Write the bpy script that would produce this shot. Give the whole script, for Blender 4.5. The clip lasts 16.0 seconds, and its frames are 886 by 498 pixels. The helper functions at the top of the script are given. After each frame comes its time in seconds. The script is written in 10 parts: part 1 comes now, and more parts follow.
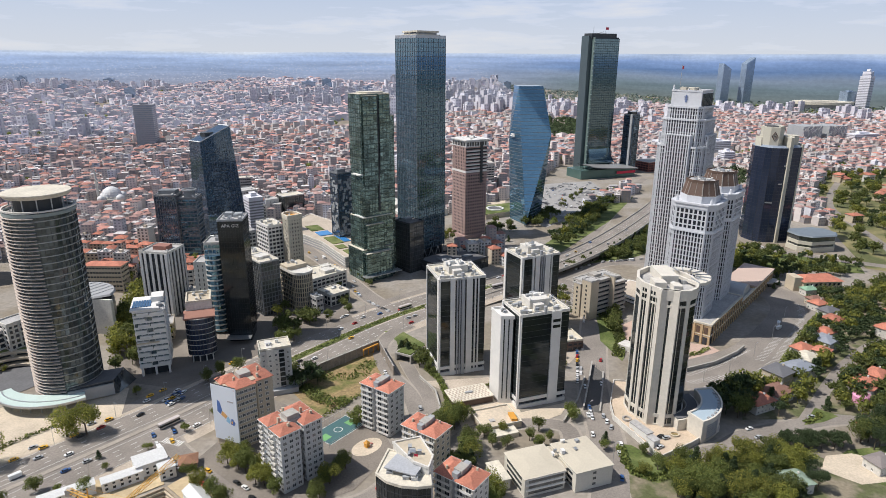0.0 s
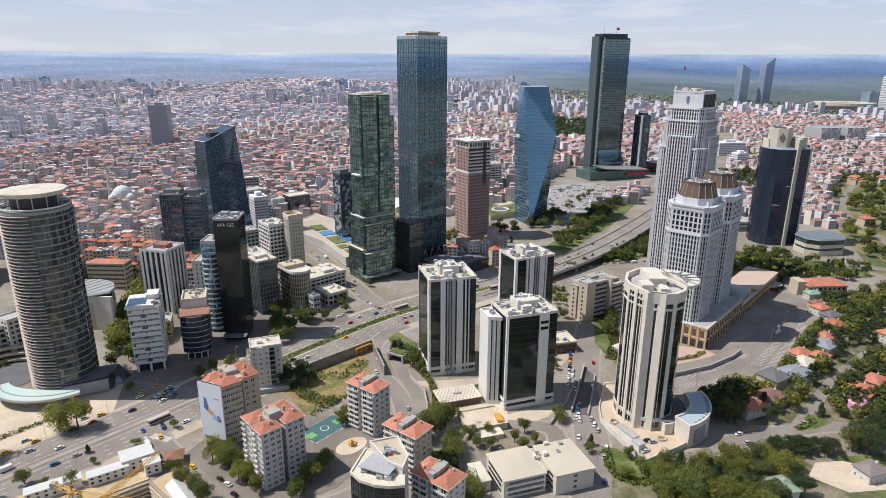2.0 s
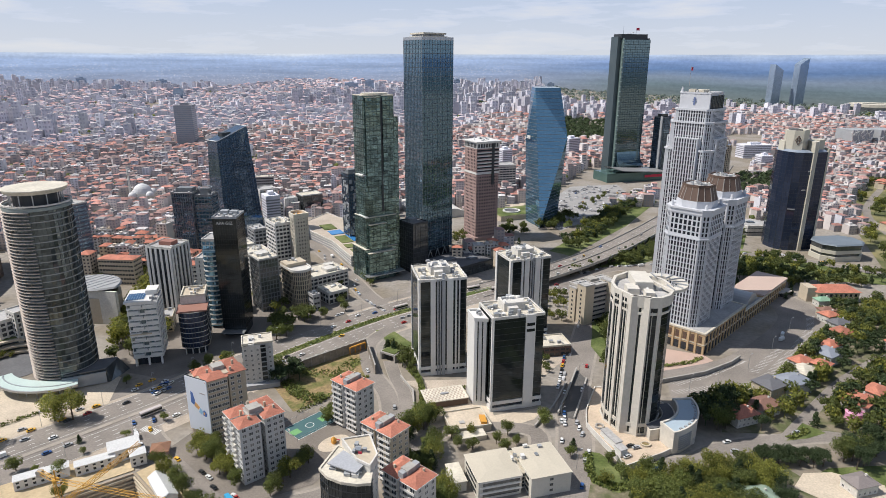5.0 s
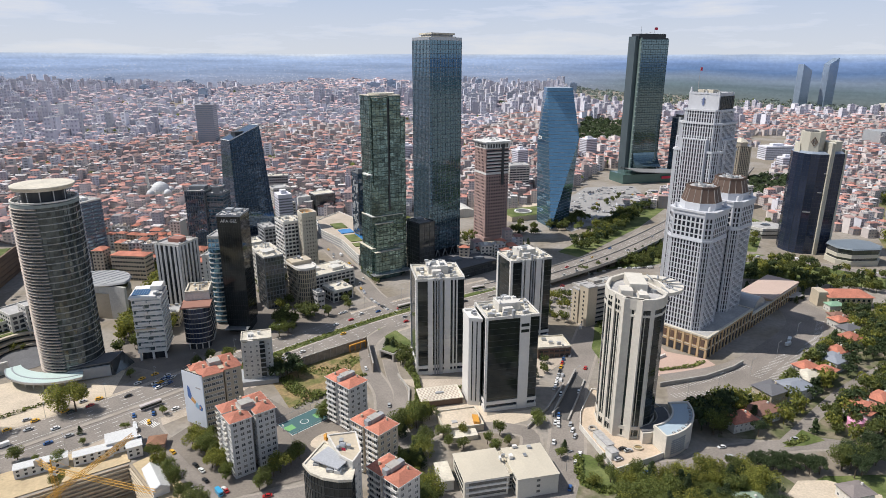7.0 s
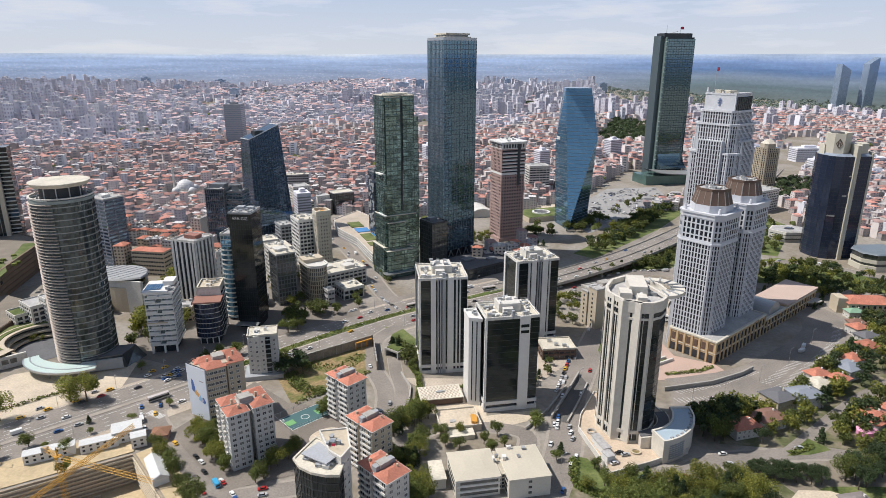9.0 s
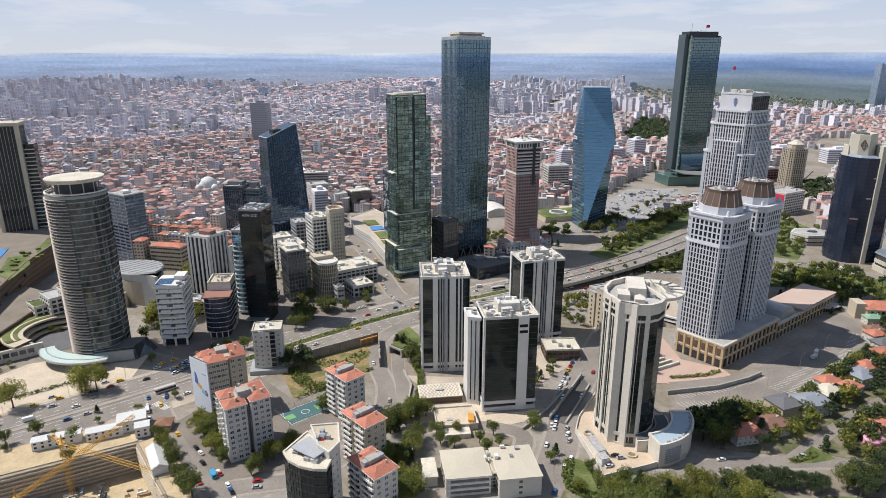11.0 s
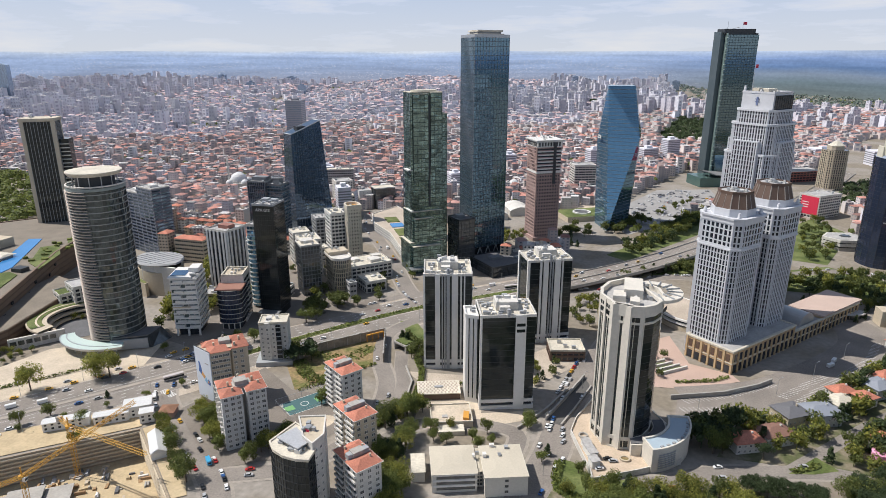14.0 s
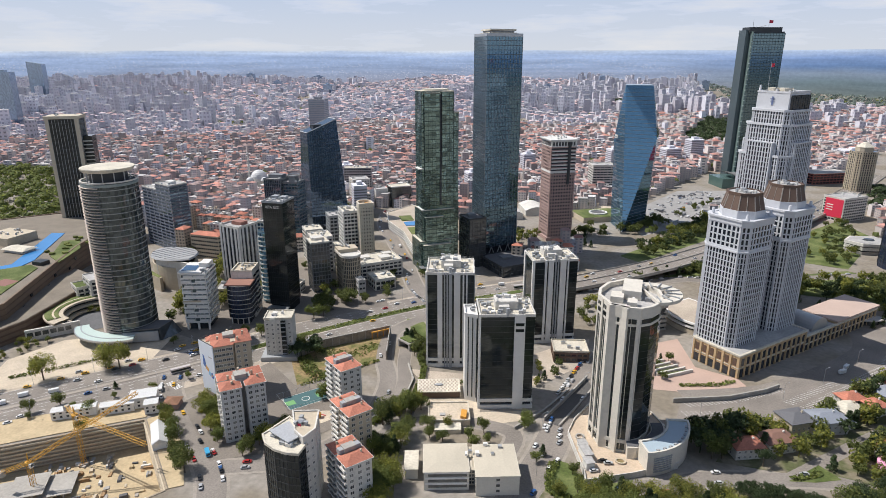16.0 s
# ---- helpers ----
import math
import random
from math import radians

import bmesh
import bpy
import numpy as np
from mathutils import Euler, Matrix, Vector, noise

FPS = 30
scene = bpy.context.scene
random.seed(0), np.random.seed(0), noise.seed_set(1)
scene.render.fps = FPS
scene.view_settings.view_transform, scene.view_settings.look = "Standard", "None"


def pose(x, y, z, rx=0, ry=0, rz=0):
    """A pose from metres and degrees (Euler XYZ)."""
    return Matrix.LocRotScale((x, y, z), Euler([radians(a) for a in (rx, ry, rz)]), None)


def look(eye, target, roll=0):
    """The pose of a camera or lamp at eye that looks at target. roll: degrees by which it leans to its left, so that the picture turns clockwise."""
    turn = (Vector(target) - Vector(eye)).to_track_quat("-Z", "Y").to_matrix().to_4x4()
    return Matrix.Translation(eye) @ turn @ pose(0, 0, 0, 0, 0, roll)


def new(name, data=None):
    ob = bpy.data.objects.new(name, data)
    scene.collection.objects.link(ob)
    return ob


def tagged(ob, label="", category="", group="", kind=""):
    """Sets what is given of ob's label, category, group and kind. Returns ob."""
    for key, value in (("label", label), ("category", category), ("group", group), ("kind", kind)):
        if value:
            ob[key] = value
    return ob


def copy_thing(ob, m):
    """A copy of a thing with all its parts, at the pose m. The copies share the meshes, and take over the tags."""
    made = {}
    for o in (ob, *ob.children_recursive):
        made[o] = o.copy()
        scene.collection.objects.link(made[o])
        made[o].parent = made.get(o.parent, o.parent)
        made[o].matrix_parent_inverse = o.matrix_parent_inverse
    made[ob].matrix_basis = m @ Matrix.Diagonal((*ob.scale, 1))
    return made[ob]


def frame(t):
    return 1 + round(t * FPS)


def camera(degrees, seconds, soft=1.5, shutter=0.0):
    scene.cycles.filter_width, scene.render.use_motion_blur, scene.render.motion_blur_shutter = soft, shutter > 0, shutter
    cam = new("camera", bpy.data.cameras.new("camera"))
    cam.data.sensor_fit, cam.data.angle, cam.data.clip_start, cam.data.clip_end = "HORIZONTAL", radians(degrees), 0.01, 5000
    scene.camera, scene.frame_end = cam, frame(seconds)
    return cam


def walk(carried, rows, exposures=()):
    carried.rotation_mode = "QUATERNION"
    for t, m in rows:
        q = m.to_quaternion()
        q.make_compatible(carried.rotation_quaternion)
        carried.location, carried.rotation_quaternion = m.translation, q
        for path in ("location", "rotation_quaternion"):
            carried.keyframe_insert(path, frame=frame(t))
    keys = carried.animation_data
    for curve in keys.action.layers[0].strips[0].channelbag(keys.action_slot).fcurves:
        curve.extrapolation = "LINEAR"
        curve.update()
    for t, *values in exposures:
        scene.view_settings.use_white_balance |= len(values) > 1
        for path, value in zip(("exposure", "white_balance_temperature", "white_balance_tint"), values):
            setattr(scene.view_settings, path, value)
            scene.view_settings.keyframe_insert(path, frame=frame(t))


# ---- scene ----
cam = camera(70.7, 16.0, soft=0.6)
METRES, EYE, TILT, LEAN, TURN = 123.12, 190.0, 0.0, 0.0, 0.0
ROWS = [
    (0.0, 0.0, 0.0, 0.0, 0.11, -17.2, -0.35),
    (0.5, 0.0342, -0.0008, 0.0006, 0.52, -17.18, -0.34),
    (1.0, 0.0678, -0.0011, 0.0011, 0.94, -17.17, -0.32),
    (1.5, 0.1007, -0.0012, 0.0016, 1.37, -17.17, -0.31),
    (2.0, 0.1329, -0.0011, 0.002, 1.81, -17.16, -0.3),
    (2.5, 0.1644, -0.0009, 0.0025, 2.27, -17.14, -0.28),
    (3.0, 0.196, -0.0005, 0.0031, 2.73, -17.12, -0.26),
    (3.5, 0.2267, -0.0001, 0.0037, 3.19, -17.11, -0.25),
    (4.0, 0.2572, 0.0005, 0.0041, 3.64, -17.11, -0.24),
    (6.5, 0.4139, 0.0052, 0.0054, 6.15, -17.12, -0.19),
    (7.0, 0.4451, 0.0059, 0.0059, 6.78, -17.12, -0.17),
    (7.5, 0.4763, 0.0071, 0.0065, 7.46, -17.12, -0.16),
    (8.0, 0.5082, 0.0089, 0.007, 8.17, -17.12, -0.13),
    (8.5, 0.5405, 0.0111, 0.0075, 8.88, -17.12, -0.11),
    (9.0, 0.5731, 0.0138, 0.0079, 9.6, -17.13, -0.09),
    (11.5, 0.7313, 0.034, 0.0095, 12.96, -17.23, 0.0),
    (12.0, 0.7608, 0.0394, 0.0091, 13.58, -17.24, 0.01),
    (12.5, 0.7901, 0.0453, 0.0087, 14.21, -17.27, 0.01),
    (13.0, 0.8194, 0.0516, 0.0082, 14.84, -17.3, 0.01),
    (13.5, 0.8485, 0.058, 0.0075, 15.47, -17.33, 0.01),
    (14.0, 0.8773, 0.0652, 0.0068, 16.1, -17.36, 0.01),
    (14.5, 0.9063, 0.0723, 0.0061, 16.74, -17.39, 0.01),
    (15.0, 0.9351, 0.0793, 0.0057, 17.39, -17.41, 0.03),
    (15.5, 0.9635, 0.0864, 0.0054, 18.03, -17.42, 0.04),
    (16.0, 0.9915, 0.0935, 0.005, 18.63, -17.42, 0.05),
]
walk(cam, [(t, pose(0, 0, EYE, TILT, LEAN, TURN) @ pose(METRES * x, METRES * y, METRES * z, 90 + pitch, roll, yaw)) for t, x, y, z, yaw, pitch, roll in ROWS])

# ---- sky and sun ----
world = bpy.data.worlds.new("sky")
scene.world = world
world.use_nodes = True
wn, wl = world.node_tree.nodes, world.node_tree.links
bg = wn["Background"]
sky = wn.new("ShaderNodeTexSky")
sky.sky_type = "NISHITA"
sky.sun_disc = False
sky.sun_elevation, sky.sun_rotation = radians(55), radians(-93)
sky.altitude, sky.air_density, sky.dust_density, sky.ozone_density = 200, 1.1, 1.0, 1.5
# thin high clouds over the whole dome
co = wn.new("ShaderNodeTexCoord")
mp = wn.new("ShaderNodeMapping")
mp.inputs["Scale"].default_value = (3.0, 3.0, 20.0)
cl = wn.new("ShaderNodeTexNoise")
cl.inputs["Scale"].default_value, cl.inputs["Detail"].default_value, cl.inputs["Roughness"].default_value = 1.6, 6, 0.6
cr = wn.new("ShaderNodeMapRange")
cr.inputs["From Min"].default_value, cr.inputs["From Max"].default_value = 0.50, 0.72
cr.inputs["To Min"].default_value, cr.inputs["To Max"].default_value = 0.0, 0.75
# the haze along the horizon thins out towards the zenith
sx = wn.new("ShaderNodeSeparateXYZ")
hz = wn.new("ShaderNodeMapRange")
hz.inputs["From Min"].default_value, hz.inputs["From Max"].default_value = 0.0, 0.42
hz.inputs["To Min"].default_value, hz.inputs["To Max"].default_value = 0.95, 0.10
hz.interpolation_type = "SMOOTHSTEP"
ad = wn.new("ShaderNodeMath")
ad.operation, ad.use_clamp = "ADD", True
mx = wn.new("ShaderNodeMix")
mx.data_type = "RGBA"
# pale at the horizon, bluer a little above, with white cloud in it
hb = wn.new("ShaderNodeMix")
hb.data_type = "RGBA"
hb.inputs[6].default_value, hb.inputs[7].default_value = (8.2, 8.7, 9.6, 1), (6.2, 7.5, 10.2, 1)
hc = wn.new("ShaderNodeMix")
hc.data_type = "RGBA"
hc.inputs[7].default_value = (9.6, 9.6, 9.8, 1)
hr = wn.new("ShaderNodeMapRange")
hr.inputs["From Min"].default_value, hr.inputs["From Max"].default_value = 0.0, 0.11
wl.new(co.outputs["Generated"], mp.inputs["Vector"])
wl.new(mp.outputs["Vector"], cl.inputs["Vector"])
wl.new(cl.outputs["Fac"], cr.inputs["Value"])
wl.new(co.outputs["Generated"], sx.inputs["Vector"])
wl.new(sx.outputs["Z"], hz.inputs["Value"])
wl.new(hz.outputs["Result"], ad.inputs[0])
wl.new(cr.outputs["Result"], ad.inputs[1])
wl.new(sx.outputs["Z"], hr.inputs["Value"])
wl.new(hr.outputs["Result"], hb.inputs[0])
wl.new(hb.outputs[2], hc.inputs[6])
wl.new(cr.outputs["Result"], hc.inputs[0])
wl.new(hc.outputs[2], mx.inputs[7])
wl.new(ad.outputs[0], mx.inputs[0])
wl.new(sky.outputs["Color"], mx.inputs[6])
wl.new(mx.outputs[2], bg.inputs["Color"])
bg.inputs["Strength"].default_value = 0.082

sun_data = bpy.data.lights.new("sun", "SUN")
sun_data.energy, sun_data.angle, sun_data.color = 5.0, radians(0.55), (1.0, 0.955, 0.90)
sun = new("sun", sun_data)
sun.matrix_world = look((-570, -30, 830), (0, 0, 0))
scene.view_settings.exposure = 0.0

# ---- materials ----
MATS = {}


def mat(name, base, rough=0.8, metal=0.0, var=0.18, big=0.04, fine=1.2, bump=0.0, island=0.0, per_object=0.0, tint=None, spec=0.5, leaf=0.0):
    """A surface with two scales of unevenness (scales in 1/m), and, if asked for, a shade of its own for each piece."""
    if name in MATS:
        return MATS[name]
    m = bpy.data.materials.new(name)
    m.use_nodes = True
    n, l = m.node_tree.nodes, m.node_tree.links
    p = n["Principled BSDF"]
    p.inputs["Roughness"].default_value, p.inputs["Metallic"].default_value = rough, metal
    p.inputs["Specular IOR Level"].default_value = spec
    tc = n.new("ShaderNodeTexCoord")
    a, b = n.new("ShaderNodeTexNoise"), n.new("ShaderNodeTexNoise")
    a.inputs["Scale"].default_value, a.inputs["Detail"].default_value = big, 5
    b.inputs["Scale"].default_value, b.inputs["Detail"].default_value = fine, 4
    l.new(tc.outputs["Object"], a.inputs["Vector"])
    l.new(tc.outputs["Object"], b.inputs["Vector"])
    s = n.new("ShaderNodeMath")
    s.operation = "ADD"
    l.new(a.outputs["Fac"], s.inputs[0])
    l.new(b.outputs["Fac"], s.inputs[1])
    k = n.new("ShaderNodeMapRange")
    k.inputs["From Min"].default_value, k.inputs["From Max"].default_value = 0.62, 1.38
    k.inputs["To Min"].default_value, k.inputs["To Max"].default_value = 1 - var, 1 + var
    l.new(s.outputs[0], k.inputs["Value"])
    last = k.outputs["Result"]
    for amount, node, out in ((island, "ShaderNodeNewGeometry", "Random Per Island"), (per_object, "ShaderNodeObjectInfo", "Random")):
        if amount:
            g = n.new(node)
            r = n.new("ShaderNodeMapRange")
            r.inputs["To Min"].default_value, r.inputs["To Max"].default_value = 1 - amount, 1 + amount
            l.new(g.outputs[out], r.inputs["Value"])
            q = n.new("ShaderNodeMath")
            q.operation = "MULTIPLY"
            l.new(last, q.inputs[0])
            l.new(r.outputs["Result"], q.inputs[1])
            last = q.outputs[0]
    v = n.new("ShaderNodeVectorMath")
    v.operation = "SCALE"
    v.inputs[0].default_value = base
    if tint:
        # two paints or plants mixed by the piece or by broad patches
        t = n.new("ShaderNodeMix")
        t.data_type = "RGBA"
        t.inputs[6].default_value, t.inputs[7].default_value = (*base, 1), (*tint, 1)
        if island:
            g = n.new("ShaderNodeNewGeometry")
            w = n.new("ShaderNodeTexWhiteNoise")
            w.noise_dimensions = "1D"
            l.new(g.outputs["Random Per Island"], w.inputs["W"])
            l.new(w.outputs["Value"], t.inputs[0])
        elif per_object:
            g = n.new("ShaderNodeObjectInfo")
            w = n.new("ShaderNodeTexWhiteNoise")
            w.noise_dimensions = "1D"
            l.new(g.outputs["Random"], w.inputs["W"])
            l.new(w.outputs["Value"], t.inputs[0])
        else:
            r = n.new("ShaderNodeMapRange")
            r.inputs["From Min"].default_value, r.inputs["From Max"].default_value = 0.42, 0.58
            l.new(a.outputs["Fac"], r.inputs["Value"])
            l.new(r.outputs["Result"], t.inputs[0])
        l.new(t.outputs[2], v.inputs[0])
    l.new(last, v.inputs["Scale"])
    l.new(v.outputs["Vector"], p.inputs["Base Color"])
    if bump:
        u = n.new("ShaderNodeBump")
        u.inputs["Strength"].default_value = bump
        u.inputs["Distance"].default_value = 0.3
        l.new(b.outputs["Fac"], u.inputs["Height"])
        l.new(u.outputs["Normal"], p.inputs["Normal"])
    if leaf:
        # thin leaves pass part of the light on
        tl, mxs = n.new("ShaderNodeBsdfTranslucent"), n.new("ShaderNodeMixShader")
        mxs.inputs[0].default_value = leaf
        l.new(v.outputs["Vector"], tl.inputs["Color"])
        l.new(p.outputs[0], mxs.inputs[1])
        l.new(tl.outputs[0], mxs.inputs[2])
        l.new(mxs.outputs[0], n["Material Output"].inputs["Surface"])
    MATS[name] = m
    return m


def glass(name, base, rough=0.06, metal=0.75, wave=0.03, pane=1.6, vary=0.22, blinds=0.0):
    """Coated curtain-wall glass: a tinted mirror whose panes are not quite flat."""
    m = bpy.data.materials.new(name)
    m.use_nodes = True
    n, l = m.node_tree.nodes, m.node_tree.links
    p = n["Principled BSDF"]
    p.inputs["Roughness"].default_value, p.inputs["Metallic"].default_value = rough, metal
    tc = n.new("ShaderNodeTexCoord")
    a = n.new("ShaderNodeTexNoise")
    a.inputs["Scale"].default_value, a.inputs["Detail"].default_value = 0.35, 2
    l.new(tc.outputs["Object"], a.inputs["Vector"])
    c = n.new("ShaderNodeVectorMath")
    c.operation = "SNAP"
    c.inputs[1].default_value = (pane, pane, 3.7)
    l.new(tc.outputs["Object"], c.inputs[0])
    w = n.new("ShaderNodeTexWhiteNoise")
    l.new(c.outputs["Vector"], w.inputs["Vector"])
    k = n.new("ShaderNodeMapRange")
    k.inputs["To Min"].default_value, k.inputs["To Max"].default_value = 1 - vary, 1 + vary
    l.new(w.outputs["Value"], k.inputs["Value"])
    v = n.new("ShaderNodeVectorMath")
    v.operation = "SCALE"
    v.inputs[0].default_value = base
    l.new(k.outputs["Result"], v.inputs["Scale"])
    l.new(v.outputs["Vector"], p.inputs["Base Color"])
    if blinds:
        # some windows have pale curtains or blinds drawn behind them
        oi, ct, cm = n.new("ShaderNodeObjectInfo"), n.new("ShaderNodeMapRange"), n.new("ShaderNodeMix")
        ct.inputs["From Min"].default_value, ct.inputs["To Max"].default_value = 0.35, blinds
        cm.data_type = "RGBA"
        cm.inputs[7].default_value = (0.5, 0.48, 0.44, 1)
        l.new(oi.outputs["Random"], ct.inputs["Value"])
        l.new(ct.outputs["Result"], cm.inputs[0])
        l.new(v.outputs["Vector"], cm.inputs[6])
        l.new(cm.outputs[2], p.inputs["Base Color"])
    u = n.new("ShaderNodeBump")
    u.inputs["Strength"].default_value, u.inputs["Distance"].default_value = wave, 1.0
    l.new(a.outputs["Fac"], u.inputs["Height"])
    l.new(u.outputs["Normal"], p.inputs["Normal"])
    MATS[name] = m
    return m


ASPHALT = mat("asphalt", (0.225, 0.199, 0.175), 0.9, var=0.32, big=0.05, fine=1.1)
PAVING = mat("paving", (0.43, 0.365, 0.295), 0.9, var=0.3, big=0.06, fine=1.1)
PALE_PAVING = mat("pale_paving", (0.52, 0.44, 0.34), 0.9, var=0.26, big=0.08, fine=1.0)
MARK = mat("road_paint", (0.7, 0.7, 0.68), 0.7, var=0.2)
EARTH = mat("earth", (0.30, 0.215, 0.105), 0.95, var=0.5, big=0.09, fine=0.6, tint=(0.115, 0.115, 0.035))
GRASS = mat("lawn", (0.085, 0.115, 0.026), 0.95, var=0.45, big=0.06, fine=0.8, tint=(0.13, 0.15, 0.05))
CITYFLOOR = mat("city_ground", (0.30, 0.27, 0.235), 0.95, var=0.3, big=0.02, fine=0.3, tint=(0.20, 0.17, 0.13))
WHITE = mat("white_cladding", (0.67, 0.655, 0.625), 0.55, var=0.07, big=0.08, fine=0.6)
OFFWHITE = mat("off_white_render", (0.58, 0.555, 0.51), 0.8, var=0.2, big=0.1, fine=0.8)
BEIGE = mat("beige_stone", (0.48, 0.41, 0.31), 0.8, var=0.12, big=0.1, fine=0.8)
CREAM = mat("cream_roof", (0.56, 0.515, 0.425), 0.8, var=0.24, big=0.1, fine=0.8)
GREYROOF = mat("grey_roof", (0.38, 0.37, 0.36), 0.9, var=0.3, big=0.1, fine=0.7)
DARKROOF = mat("dark_roof", (0.12, 0.12, 0.125), 0.9, var=0.2, big=0.1, fine=0.7)
CONCRETE = mat("concrete", (0.36, 0.34, 0.31), 0.9, var=0.18, big=0.1, fine=0.8)
REDTILE = mat("red_tile", (0.42, 0.16, 0.105), 0.85, var=0.32, big=0.2, fine=1.3, bump=0.5, per_object=0.18)
BRICKM = mat("red_brick", (0.35, 0.243, 0.22), 0.9, var=0.15, big=0.1, fine=1.2)
BROWN = mat("brown_metal", (0.115, 0.072, 0.052), 0.6, var=0.12, big=0.1, fine=0.8)
DARKMETAL = mat("dark_metal", (0.05, 0.055, 0.06), 0.45, 0.4, var=0.1)
STEEL = mat("steel", (0.45, 0.46, 0.47), 0.4, 0.7, var=0.1)
GREYPANEL = mat("grey_panel", (0.33, 0.34, 0.35), 0.6, var=0.1, big=0.1, fine=0.6)
MIDPANEL = mat("mid_grey_panel", (0.17, 0.18, 0.19), 0.6, var=0.1, big=0.1, fine=0.6)
BLUEROOF = mat("blue_glass_roof", (0.06, 0.14, 0.26), 0.25, 0.3, var=0.12)
AQUAROOF = mat("pale_green_glass_roof", (0.50, 0.60, 0.56), 0.35, var=0.08)
POOL = mat("pool_water", (0.05, 0.22, 0.50), 0.1, var=0.1)
ORANGE = mat("orange_paint", (0.62, 0.30, 0.05), 0.6, var=0.15)
PINK = mat("pink_paint", (0.74, 0.33, 0.50), 0.7, var=0.08)
SIGNRED = mat("red_banner", (0.62, 0.03, 0.07), 0.6, var=0.05)
BARK = mat("bark", (0.11, 0.085, 0.06), 0.95, var=0.2)
LEAF = mat("leaf", (0.195, 0.215, 0.052), 0.75, var=0.35, big=0.15, fine=1.1, island=0.35, per_object=0.25, tint=(0.11, 0.145, 0.038), leaf=0.45)
LEAFY = mat("yellowish_leaf", (0.33, 0.315, 0.058), 0.75, var=0.3, big=0.15, fine=1.1, island=0.3, per_object=0.2, tint=(0.12, 0.15, 0.032), leaf=0.45)
NEEDLE = mat("needle", (0.062, 0.095, 0.038), 0.8, var=0.3, big=0.15, fine=1.1, island=0.35, tint=(0.062, 0.088, 0.034), leaf=0.45)
TEAL = glass("teal_glass", (0.135, 0.22, 0.275), wave=0.012, vary=0.06)
NAVY = glass("navy_glass", (0.14, 0.20, 0.275))
GREEN = glass("green_glass", (0.195, 0.28, 0.26), wave=0.2, vary=0.5, pane=5.0)
SKYBLUE = glass("blue_glass", (0.125, 0.245, 0.345), wave=0.006, vary=0.07)
GLAZING = glass("deep_window_glass", (0.028, 0.034, 0.045), rough=0.12, metal=0.25)
LOWGREY = mat("weathered_grey_render", (0.40, 0.39, 0.38), 0.85, var=0.2, big=0.12, fine=0.8)
PALEGREY = mat("pale_grey_cladding", (0.56, 0.57, 0.60), 0.6, var=0.07, big=0.08, fine=0.6)
DEEPNAVY = glass("deep_navy_glass", (0.034, 0.048, 0.088), rough=0.08, metal=0.4, vary=0.1)
PETROL = glass("petrol_glass", (0.16, 0.225, 0.245), vary=0.1)
BLACKG = glass("black_glass", (0.036, 0.044, 0.046), metal=0.5)
WINDOW = glass("window_glass", (0.045, 0.052, 0.062), metal=0.35)
CASEMENT = glass("casement_glass", (0.06, 0.068, 0.08), metal=0.2, blinds=0.55)
SMOKE = glass("smoked_glass", (0.12, 0.13, 0.135), metal=0.6)


